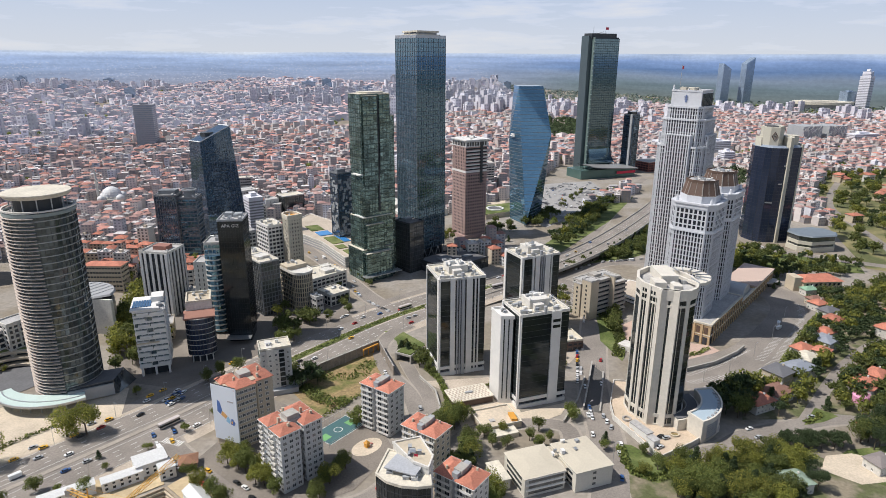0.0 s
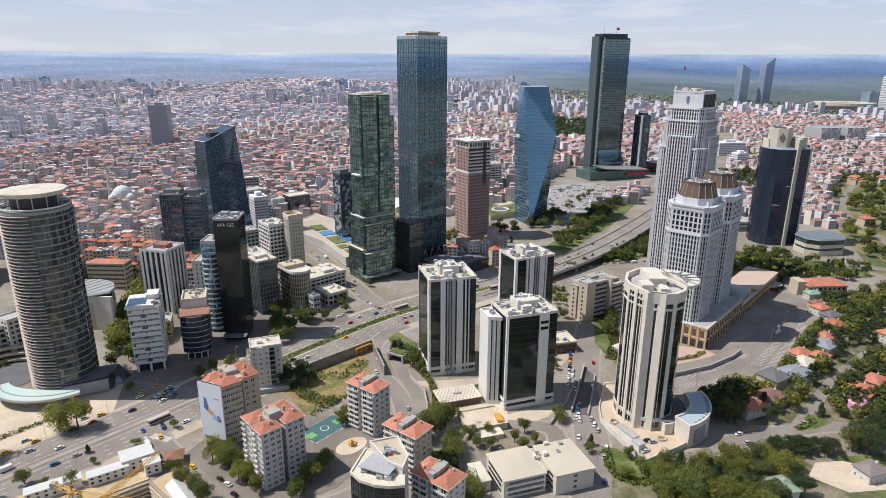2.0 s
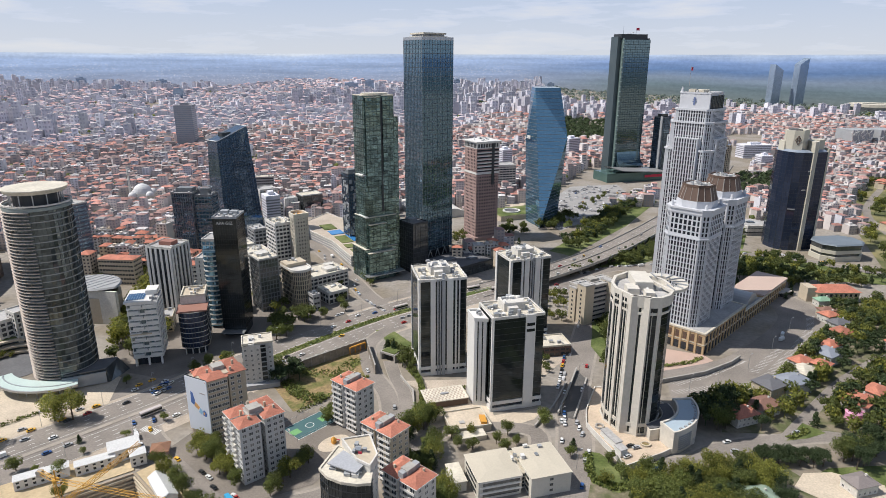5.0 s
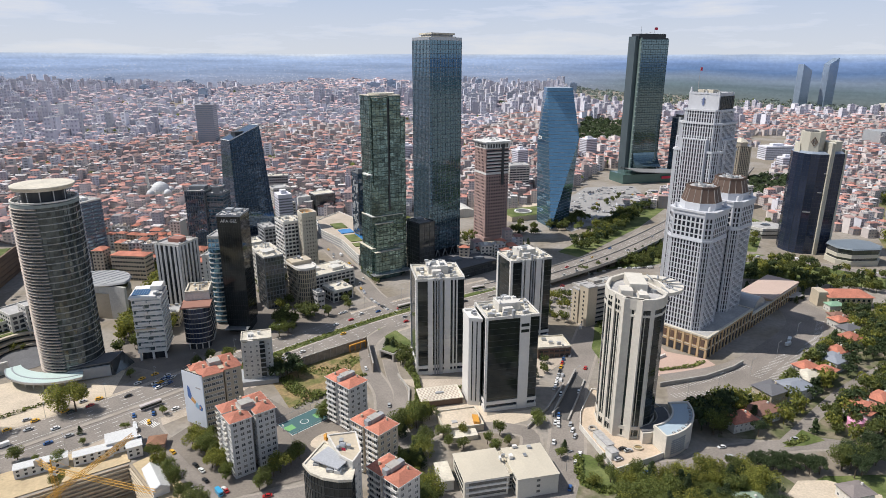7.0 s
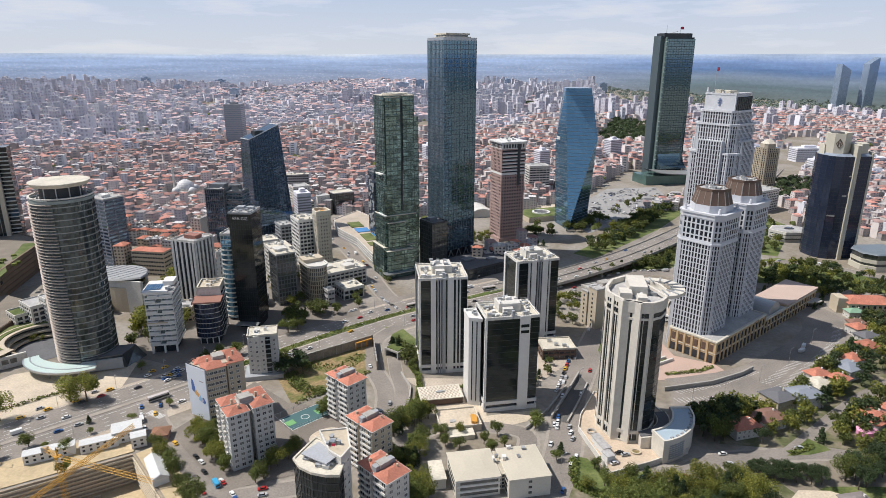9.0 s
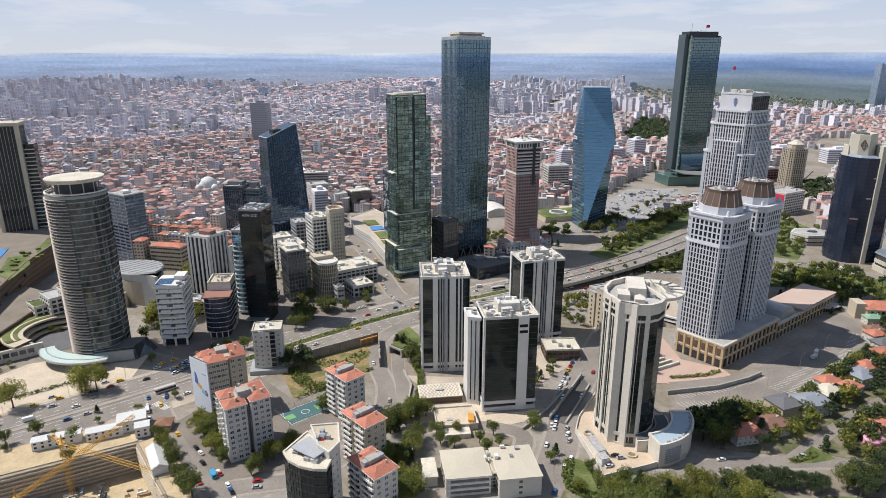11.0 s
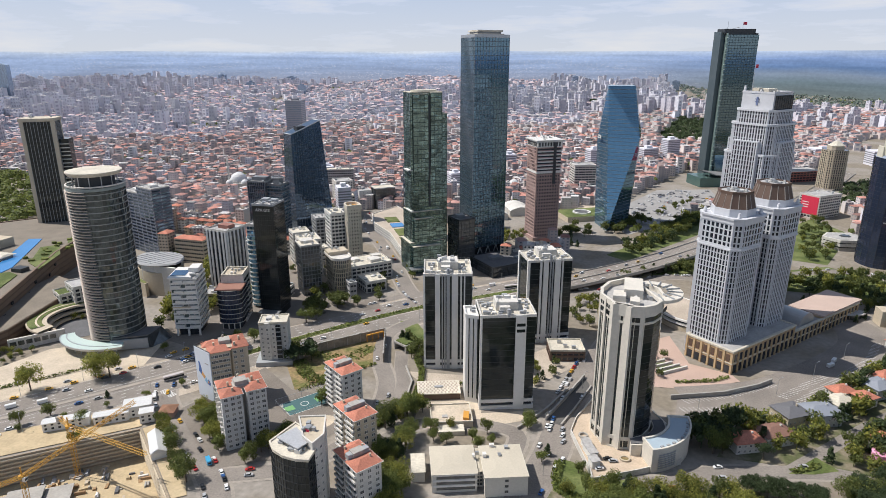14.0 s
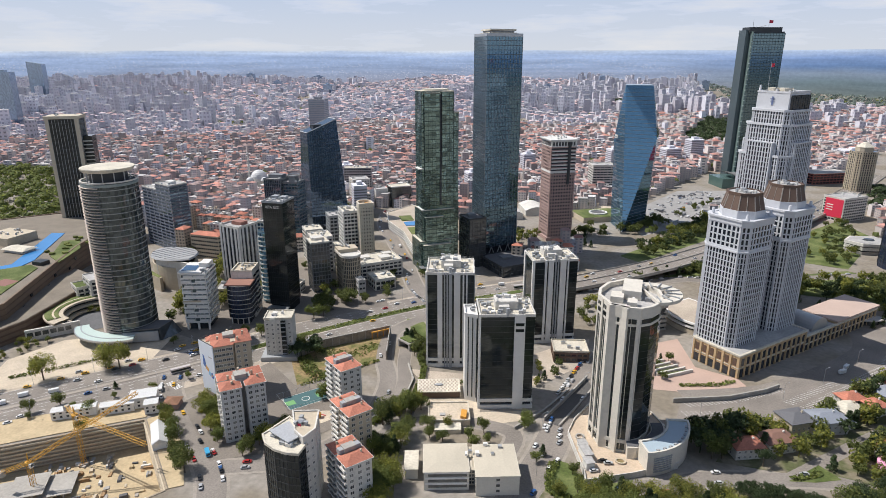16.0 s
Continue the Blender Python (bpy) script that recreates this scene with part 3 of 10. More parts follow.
B1 = road("road", [(-146, 284), (-132, 266), (-99, 241), (-72, 222), (-55, 205), (-40, 180), (-25, 150)], 13, 0.16, "curving grey side street")
B2 = road("road", [(-66, 218), (-48, 226), (-30, 236), (-16, 262), (-12, 290), (-18, 322), (-34, 352), (-42, 384), (-36, 408), (-24, 424)], 10, 0.17, "grey ramp street curving past the apartment blocks")
road("road", [(-24, 366), (-17, 345), (-9, 326), (-6, 308), (-10, 290), (-18, 272)], 8, 0.12, "sunken grey ramp road leading out of a tunnel", 0.5)
B3 = road("road", [(70, 215), (80, 250), (86, 284), (91, 335), (105, 397), (119, 458), (122, 500), (100, 520)], 17, 0.16, "wide grey access road between the towers")
B4 = road("road", [(120, 268), (140, 272), (158, 284), (185, 293), (217, 301), (246, 297), (300, 300), (380, 320)], 10, 0.16, "grey street between villas and gardens")
road("road", [(196, 296), (216, 318), (236, 340), (262, 366), (300, 396), (350, 420)], 7, 0.15, "narrow grey villa street under trees")
road("road", [(150, 362), (170, 370), (200, 386), (238, 424), (266, 462), (272, 500), (290, 520)], 9, 0.16, "grey driveway beside the car park", 0)
B5 = road("road", [(60, 492), (98, 522), (150, 566), (190, 577), (260, 606), (318, 628), (377, 592), (470, 540)], 12, 0.16, "grey slip road beside the viaduct")
road("road", [(60, 250), (66, 292), (20, 290), (-2, 262)], 9, 0.14, "grey forecourt drive")
B6 = road("road", [(-38, 452), (-60, 478), (-100, 548), (-140, 611), (-170, 660), (-190, 720)], 14, 0.16, "grey street running up beside the low mall")
road("road", [(150, 640), (180, 700), (250, 850), (300, 960), (330, 1010)], 12, 0.12, "grey road beside the highway", 1)
road("road", [(420, 520), (470, 640), (520, 820), (640, 1000)], 9, 0.12, "grey road up the green hillside", 1)

area("car_park", [(146, 322), (150, 352), (175, 366), (206, 388), (246, 430), (272, 470), (274, 505), (292, 508), (302, 482), (292, 448), (264, 416), (217, 361), (176, 335)], 0.10, ASPHALT, "large grey asphalt car park with painted bays", "car park")
s = Shape()
for (ax, ay, bx, by, n, L) in ((150, 354, 177, 369, 12, 8), (177, 369, 204, 390, 14, 8), (150, 343, 180, 352, 12, 5.5), (158, 336, 184, 343, 11, 5.5), (184, 343, 216, 371, 17, 5.5), (216, 371, 246, 407, 19, 5.5), (246, 407, 272, 441, 17, 5.5), (272, 441, 286, 470, 12, 5.5), (206, 372, 238, 408, 18, 5.5)):
    e = Vector((bx - ax, by - ay)).normalized()
    ang = math.degrees(math.atan2(e.y, e.x))
    for i in range(n):
        x, y = ax + (bx - ax) * i / n, ay + (by - ay) * i / n
        s.box(0, -L, 0.13, 0.24, 0, 0.135, rot=ang + 20, at=(x, y))
setting("bay_lines", s, MARK, "white painted parking bay lines", "bay lines", "stuff")
area("plaza", [(-240, 226), (-206, 264), (-176, 300), (-186, 330), (-205, 332), (-232, 318), (-254, 302), (-264, 268)], 0.16, PALE_PAVING, "broad pale stone plaza before the round tower", "plaza")
area("plaza", [(12, 282), (46, 292), (66, 304), (74, 318), (44, 306), (40, 330), (30, 335), (4, 325)], 0.14, PALE_PAVING, "pale stone terrace at the foot of the striped towers", "plaza")
area("plaza", [(-12, 340), (30, 346), (80, 412), (92, 420), (92, 380), (70, 345), (40, 335), (0, 330)], 0.12, PAVING, "paved court between the striped towers", "plaza")
COURT = [(93.8, 299), (99.6, 284), (105.6, 268.6), (106.8, 262.6), (127, 274.7), (147, 288.8), (150, 305), (132, 335), (104, 338), (95.4, 312)]
area("plaza", COURT, 2.2, mat("warm_paving", (0.50, 0.40, 0.30), 0.9, var=0.2, big=0.1, fine=1.0), "raised paved forecourt round the striped tower", "plaza", 2.3)
setting("parapet_wall", Shape().ring(grow(COURT, 0.35), grow(COURT, -0.1), 0, 3.3), OFFWHITE, "pale stone parapet wall round the raised forecourt", "wall")
area("plaza", [(130, 362), (160, 366), (188, 384), (184, 392), (160, 400), (150, 440), (126, 420)], 0.14, mat("pink_paving", (0.46, 0.33, 0.27), 0.9, var=0.15), "pinkish paved court before the podium", "plaza")
area("lawn", [(89.8, 277), (88.6, 262), (89.9, 252), (101.4, 246), (122, 257), (127.6, 273.2), (107.2, 260.4), (103.6, 267.6), (97, 276)], 0.2, GRASS, "planted green slope below the raised forecourt", "lawn")
area("lawn", [(117.4, 368), (121.6, 376), (128, 398), (131, 424), (126, 449), (117, 440), (114.4, 419), (110.4, 399)], 0.2, GRASS, "planted island beside the access road", "island")
area("lawn", [(97, 316), (100, 314), (106, 329), (103.6, 333)], 0.22, GRASS, "narrow planted bed beside the drive", "lawn")
area("sunken_ramp", [(79.5, 309), (88, 306), (101, 352), (96.4, 363)], 0.2, mat("dark_asphalt", (0.10, 0.095, 0.09), 0.9, var=0.25), "dark asphalt ramp going down beside the tower", "road")
area("vacant_lot", [(-80, 346), (-43, 384), (-30, 348), (-56, 314), (-68, 300), (-88, 326)], 0.12, EARTH, "dry grassy vacant lot", "lot")
area("lawn", [(-42, 412), (-32, 416), (-12, 392), (-18, 372), (-28, 378), (-32, 396)], 0.12, GRASS, "small green lawn beside the ramp", "lawn")
area("lawn", [(190, 262), (206, 273), (242, 279), (270, 272), (280, 240), (215, 236)], 0.12, GRASS, "bright mown lawn", "lawn")
area("gravel_court", [(183, 257), (192, 268), (206, 270), (226, 262), (222, 250), (196, 246)], 0.16, PALE_PAVING, "pale gravel court in the garden", "court")
area("lawn", [(196, 295), (212, 313), (220, 304), (208, 298)], 0.2, GRASS, "triangular planted traffic island", "island")
area("lawn", [(110, 540), (170, 600), (240, 690), (262, 680), (214, 610), (190, 590)], 0.1, GRASS, "green verge below the viaduct", "lawn")
area("lawn", [(120, 605), (200, 730), (270, 870), (250, 890), (170, 740), (100, 620)], 0.1, GRASS, "green verge beside the highway", "lawn")
area("lawn", [(215, 590), (300, 640), (330, 615), (400, 570), (390, 545), (290, 560), (235, 560)], 0.1, GRASS, "green verge with trees near the dark tower", "lawn")
area("garden", [(165, 300), (178, 332), (216, 355), (264, 410), (294, 446), (306, 484), (420, 540), (470, 420), (420, 300), (250, 303)], 0.07, mat("garden_ground", (0.10, 0.11, 0.045), 0.95, var=0.35, big=0.08, fine=0.6, tint=(0.2, 0.17, 0.12)), "shady garden ground round the villas", "garden")
area("garden", [(88, 262), (110, 258), (150, 268), (178, 284), (192, 262), (215, 235), (150, 205), (84, 215)], 0.07, MATS["garden_ground"], "shady wooded garden ground", "garden")
area("hillside", [(400, 560), (470, 520), (900, 800), (1000, 1250), (700, 1180), (520, 900)], 0.07, mat("dry_hill", (0.10, 0.11, 0.04), 0.95, var=0.3, big=0.03, fine=0.3, tint=(0.20, 0.175, 0.08)), "dry grassy hillside with gardens", "hillside")
area("lawn", [(262, 655), (302, 645), (356, 770), (334, 836), (286, 765)], 0.09, GRASS, "green park slope beside the highway", "lawn")
area("bus_park", [(120, 700), (170, 770), (240, 900), (235, 985), (160, 960), (110, 830), (90, 760)], 0.08, mat("pale_asphalt", (0.30, 0.29, 0.28), 0.9, var=0.2), "pale concrete bus and car park", "car park")
area("vacant_lot", [(40, 780), (80, 800), (88, 860), (50, 880), (30, 830)], 0.08, PALE_PAVING, "sandy bare lot", "lot")
road("road", [(20, 700), (60, 760), (30, 900), (60, 1000)], 9, 0.12, "grey back street", 1)
# worn paving, its colour darkened for the dense shade between the blocks
area("paved_court", [(-205, 340), (-160, 330), (-112, 385), (-66, 432), (-110, 520), (-200, 480), (-230, 400)], 0.06, mat("worn_shaded_paving", (0.19, 0.165, 0.14), 0.9, var=0.3, big=0.05), "worn paved ground in shade-darkened colour among the office blocks", "pavement")
area("paved_court", [(-120, 262), (-70, 222), (-40, 240), (-24, 270), (-36, 300), (-70, 300), (-100, 320)], 0.06, MATS["worn_shaded_paving"], "worn paved ground in shade-darkened colour among the apartment blocks", "pavement")

# ---- towers ----
def face_bars(poly, i, z0, z1, specs, s):
    """Uprights on the outline's edge i: (from, to, proud) in metres along it."""
    a, b = Vector(poly[i]), Vector(poly[(i + 1) % len(poly)])
    ang = math.degrees(math.atan2(b.y - a.y, b.x - a.x))
    for x0, x1, pr in specs:
        s.box(x0, -pr, z0, x1, 0.2, z1, rot=ang, at=a)


def local(ob, pts):
    m = ob.matrix_basis.inverted()
    return [tuple((m @ Vector((x, y, 0))).xy) for x, y in pts]


def dish(parent, x, y, z, r=1.2):
    s = Shape().rod((x, y, z), (x, y, z + 1.4), 0.12)
    s.rod((x, y, z + 1.3), (x - 0.5, y - 0.5, z + 1.7), 0.1, r, n=10)
    part("dish", s, WHITE, parent)


def antenna(parent, x, y, z, h, r=0.12):
    part("antenna", Shape().rod((x, y, z), (x, y, z + h), r, r * 0.5), STEEL, parent)


def stepped_tall():
    t = thing("office_tower", 209, 541, 49, label="tall white stepped office tower with a dark window grid", category="tower")
    for w, z0, z1, c in ((38, 0, 119, 4), (34, 119, 141, 4), (29.5, 141, 151, 3)):
        p = chamfer(w, w, c)
        shell(t, p, z0, z1, 3.55, 0.5, 0.1, GLAZING, PALEGREY, pier=0.8, gap=2.2, pier_proud=0.4, pier_name="piers")
        part("cornice", Shape().ring(grow(p, 1.0), grow(p, -0.5), z1 - 1.2, z1 + 0.4), PALEGREY, t)
        part("terrace", Shape().prism(p, z1, z1 + 0.25), GREYROOF, t)
    # lower flanking shoulders on two faces
    for x, y, w, d, z in ((0, -19, 20, 3.4, 128), (19, 0, 3.4, 20, 128), (0, 19, 20, 3.4, 128), (-19, 0, 3.4, 20, 128)):
        p = rect(w, d, x, y)
        shell(t, p, 0, z, 3.55, 0.5, 0.1, GLAZING, PALEGREY, pier=0.8, gap=2.2, pier_proud=0.4, pier_name="piers")
        part("terrace", Shape().prism(grow(p, 0.3), z, z + 0.4), PALEGREY, t)
    p = rect(25, 25)
    part("crown", Shape().prism(p, 151, 163), PALEGREY, t)
    part("crown_glazing", Shape().box(-10.5, -12.9, 151, 12.7, -12.4, 161.5), GLAZING, t)
    for i in range(9):
        part("mullion", Shape().box(-10.6 + i * 2.9, -13.05, 151, -10.3 + i * 2.9, -12.8, 161.6), DARKMETAL, t)
    flat_roof(t, p, 163, GREYROOF, PALEGREY, plant=((2, 2, 11, 9, 2.4), (-6, 5, 5, 5, 3)), plant_mat=CREAM)
    clutter(t, 22, 22, 163, 8, 4)
    part("corner_turret", Shape().rod((-11.5, 11.5, 163), (-11.5, 11.5, 168), 1.2, 0.6, n=8), PALEGREY, t)
    part("emblem", Shape().box(-12.9, -1.7, 156.6, -12.75, 1.7, 157.1).box(-12.9, -0.7, 154.2, -12.75, 0.7, 160.2).box(-12.9, -1.7, 158.4, -12.75, 1.7, 158.9), mat("blue_sign", (0.14, 0.18, 0.32)), t)
    part("flag_pole", Shape().rod((-8, 8, 163), (-8, 8, 184), 0.22, 0.12), STEEL, t)
    part("flag", Shape().box(-8, 7.9, 180.6, -4.2, 8.05, 183.2), SIGNRED, t, "red flag")


def stepped_twin(x, y):
    t = thing("office_tower", x, y, 50, label="white office tower with window grid and brown tapered crown", category="tower", group="twin office towers")
    p = chamfer(29, 29, 4)
    shell(t, p, 0, 77, 3.55, 0.55, 0.1, GLAZING, PALEGREY, pier=0.8, gap=2.0, pier_proud=0.3, pier_name="piers")
    part("cornice", Shape().ring(grow(p, 0.9), grow(p, -0.5), 76.5, 77.6), PALEGREY, t)
    part("wall_band", Shape().ring(grow(p, 0.5), grow(p, -0.5), 77.6, 79), PALEGREY, t)
    shell(t, p, 77.6, 93, 3.55, 0.8, 0.18, GLAZING, PALEGREY, pier=1.0, gap=3.0, pier_proud=0.32, pier_name="piers")
    part("attic", Shape().prism(grow(p, 0.6), 93, 96.2), PALEGREY, t)
    part("cornice", Shape().ring(grow(p, 1.2), grow(p, -1.0), 95.6, 96.8), PALEGREY, t)
    q = chamfer(24, 24, 7)
    part("drum", Shape().prism(q, 96.2, 101), PALEGREY, t)
    r = chamfer(18.6, 18.6, 5.4)
    part("crown_roof", Shape().prism(grow(q, -0.4), 101, 110, top=r), BROWN, t, "brown metal tapered roof")
    s = Shape()
    for k in range(8):
        a, b, c, d = Vector(q[k]), Vector(q[(k + 1) % 8]), Vector(r[k]), Vector(r[(k + 1) % 8])
        for f in (0.02, 0.5, 0.98):
            u, w = a.lerp(b, f), c.lerp(d, f)
            s.rod((u.x * 0.97, u.y * 0.97, 101.2), (w.x, w.y, 110.1), 0.18, n=4)
    part("roof_ribs", s, mat("pale_metal", (0.4, 0.36, 0.32), 0.5, 0.3), t, kind="stuff")
    part("roof_rim", Shape().ring(grow(r, 0.3), grow(r, -0.5), 109.6, 111.2), BROWN, t)
    part("roof_deck", Shape().prism(grow(r, -0.7), 110, 110.4), GREYROOF, t)
    clutter(t, 15, 15, 110, 18, 11)
    for a, b in ((-1, -1), (1, -1), (1, 1), (-1, 1)):
        part("corner_turret", Shape().rod((a * 11.5, b * 11.5, 96.6), (a * 11.5, b * 11.5, 100), 1.3, 0.7, n=8), PALEGREY, t)
    # slender notched wing
    p = rect(12, 18, 19.5, 2)
    shell(t, p, 0, 86, 3.55, 0.7, 0.15, GLAZING, PALEGREY, pier=0.75, gap=2.0, pier_proud=0.3, pier_name="piers")
    part("terrace", Shape().prism(grow(p, 0.8), 86, 87.6), PALEGREY, t)


stepped_tall()
stepped_twin(176.5, 421)
stepped_twin(204.5, 456)


def podium():
    t = thing("podium", 181, 389, 50, label="sandstone arcaded podium below the white towers", category="podium", z=0)
    STONE = mat("sandstone", (0.50, 0.36, 0.21), 0.85, var=0.14, big=0.12, fine=0.9)
    for body, h in (([(3.5, 0), (76, 0), (76, 33), (3.5, 33)], 15.0), ([(76, 0), (168, 0), (168, 22), (76, 22)], 10.5)):
        part("wall", Shape().prism(body, 0, h), STONE, t)
        part("cornice", Shape().ring(grow(body, 0.5), grow(body, -1.0), h - 0.3, h + 0.8), CREAM, t)
        part("string_course", Shape().ring(grow(body, 0.35), grow(body, -0.5), h * 0.46, h * 0.46 + 0.5), CREAM, t)
        part("roof", Shape().prism(grow(body, -0.9), h, h + 0.3), GREYROOF, t)
    for i in range(30):
        x = 5.5 + i * 5.4
        h = 15.0 if x < 72 else 10.5
        part("arch_window", Shape().box(x, -0.25, 0.4, x + 3.2, 0.2, h * 0.40), WINDOW, t)
        part("arch_window", Shape().box(x + 0.3, -0.25, h * 0.54, x + 2.9, 0.2, h * 0.86), WINDOW, t)
        part("pilaster", Shape().box(x + 3.7, -0.7, 0, x + 4.7, 0.1, h - 0.3), STONE, t)
    for i in range(6):
        y = 1.4 + i * 5.3
        part("arch_window", Shape().box(3.25, y, 0.4, 3.7, y + 3.2, 5.6), WINDOW, t)
        part("arch_window", Shape().box(3.25, y + 0.4, 8.2, 3.7, y + 2.8, 13.0), BROWN, t)
        part("pilaster", Shape().box(2.9, y + 3.6, 0, 3.6, y + 4.8, 14.7), STONE, t)
    # vaulted hall and pink roof at the far end
    n = 12
    s = Shape()
    A = [(10 * math.cos(math.pi * i / n), 10.8 + 8 * math.sin(math.pi * i / n)) for i in range(n + 1)]
    v = [(95 + x, 2.0, z) for x, z in A] + [(95 + x, 22.0, z) for x, z in A]
    s.add(v, [(i, i + 1, n + 2 + i, n + 1 + i) for i in range(n)] + [tuple(range(n, -1, -1)), tuple(range(n + 1, 2 * n + 2))])
    part("vault", s, STEEL, t)
    part("roof_slab", Shape().box(112, -1.2, 12.5, 169, 24, 13.6), mat("pink_roof", (0.50, 0.38, 0.32), 0.85, var=0.12), t)
    part("upper_wall", Shape().box(113, 0.2, 10.8, 168, 22, 12.5), STONE, t)


podium()


def tallest():
    t = thing("glass_tower", -21.6, 595.7, 0, label="tallest dark teal glass office tower, square in plan", category="tower")
    p = local(t, [(-44.5, 597), (-24.3, 565.6), (1.2, 594.5), (-19, 625.9)])
    shell(t, p, 12, 205, 3.95, 0.55, 0.12, TEAL, mat("slate_metal", (0.10, 0.125, 0.15), 0.35, 0.6), pier=0.22, gap=3.1, pier_proud=0.3, pier_mat=mat("bright_mullion", (0.28, 0.32, 0.35), 0.35, 0.6))
    part("lobby", Shape().prism(grow(p, -2), 0, 12), WINDOW, t)
    s = Shape()
    for i in range(4):
        a, b = Vector(p[i]), Vector(p[(i + 1) % 4])
        for f in (0.0, 0.25, 0.5, 0.75):
            q, r = a.lerp(b, f), a.lerp(b, min(1, f + 0.25))
            s.rod((q.x, q.y, 12), ((q.x + r.x) / 2, (q.y + r.y) / 2, 0), 0.5)
            s.rod((r.x, r.y, 12), ((q.x + r.x) / 2, (q.y + r.y) / 2, 0), 0.5)
    part("brace", s, STEEL, t)
    part("parapet", Shape().ring(grow(p, 0.2), grow(p, -0.6), 204.5, 207.2), STEEL, t)
    part("roof", Shape().prism(grow(p, -0.5), 205, 205.4), GREYROOF, t)
    part("penthouse", Shape().prism(grow(p, -6.5), 205.3, 209.6), GREYPANEL, t)
    part("penthouse_roof", Shape().prism(grow(p, -5), 209.6, 211), CREAM, t)
    part("penthouse_rail", Shape().ring(grow(p, -4.2), grow(p, -4.5), 207, 208), CREAM, t)
    a = thing("podium", -31, 551, 45, label="dark glass annex at the foot of the towers", category="annex")
    q = rect(17, 20)
    shell(a, q, 0, 46, 4.0, 0.5, 0.15, SMOKE, DARKMETAL, pier=0.25, gap=3)
    flat_roof(a, q, 46, DARKROOF, DARKMETAL, plant=((0, 3, 8, 6, 2.5),), plant_mat=MIDPANEL)
    b = thing("podium", 10, 555, 45, label="low dark podium hall beside the tallest tower", category="podium")
    shell(b, rect(52, 40), 0, 9, 4.5, 0.6, 0.2, SMOKE, DARKMETAL, pier=0.4, gap=5)
    flat_roof(b, rect(52, 40), 9, DARKROOF, DARKMETAL, plant=((-8, 4, 12, 8, 2), (12, -6, 9, 6, 1.5)), plant_mat=MIDPANEL)


tallest()


def green_tower():
    t = thing("glass_tower", -64.5, 535, 39, label="green glass office tower of stepped, shifted volumes", category="tower")
    SL = mat("dark_green_metal", (0.06, 0.085, 0.075), 0.35, 0.5)
    def vol(x0, y0, x1, y1, z0, z1):
        p = rect(x1 - x0, y1 - y0, (x0 + x1) / 2, (y0 + y1) / 2)
        shell(t, p, z0, z1, 3.9, 0.5, 0.14, GREEN, SL, pier=0.12, gap=3.4, pier_proud=0.16)
        part("roof", Shape().prism(grow(p, 0.15), z1, z1 + 0.5), CREAM, t)
    vol(-12.5, -8.5, 17, 9, 56, 159.5)
    vol(-10.4, -9.7, 3.6, -8.6, 84, 158)
    vol(5.6, -9.9, 16, -8.6, 96, 159)
    vol(17.05, -7, 22, 9, 0, 141)
    vol(-13.5, -10.5, 17, 11, 28, 56)
    vol(-11.5, -13, 6, -10.6, 28, 50)
    vol(-16, -12, 17, 12, 0, 28)
    vol(-14, -16, 12, -12.1, 0, 25)
    part("slot", Shape().box(3.8, -9.2, 60, 5.4, -8.3, 157), DARKMETAL, t)
    part("slot", Shape().box(-12.2, -3, 60, -11.3, -1.2, 157), DARKMETAL, t)
    part("balcony", Shape().box(-15.5, -9, 93, -11.4, 3, 94), WHITE, t)
    part("balcony", Shape().box(-14.0, -11, 56.6, -11.5, 4, 57.4), WHITE, t)
    part("canopy", Shape().box(-18, -20, 5, 20, -12, 5.6), STEEL, t)
    part("crown_roof", Shape().prism(oval(12, 8, 28, 3, 0), 160, 161.2), CREAM, t)
    q = thing("glass_tower", -104, 632, 39, label="narrow dark glass tower with angular black panels", category="tower")
    shell(q, rect(19, 16), 0, 76, 3.6, 0.5, 0.15, NAVY, DARKMETAL, pier=0.3, gap=2.4)
    rnd = random.Random(3)
    s = Shape()
    for i in range(60):
        x, z = rnd.uniform(-9, 6), rnd.uniform(2, 70)
        s.box(x, -8.4, z, x + rnd.uniform(1.5, 3.5), -8.05, z + rnd.uniform(1.5, 4))
        y, z = rnd.uniform(-8, 5), rnd.uniform(2, 70)
        s.box(-9.9, y, z, -9.55, y + rnd.uniform(1.5, 3), z + rnd.uniform(1.5, 4))
    part("facade_pattern", s, GREYPANEL, q, kind="stuff")
    flat_roof(q, rect(19, 16), 76, DARKROOF, MIDPANEL, plant=((-2, 1, 9, 7, 3),), plant_mat=MIDPANEL)


green_tower()


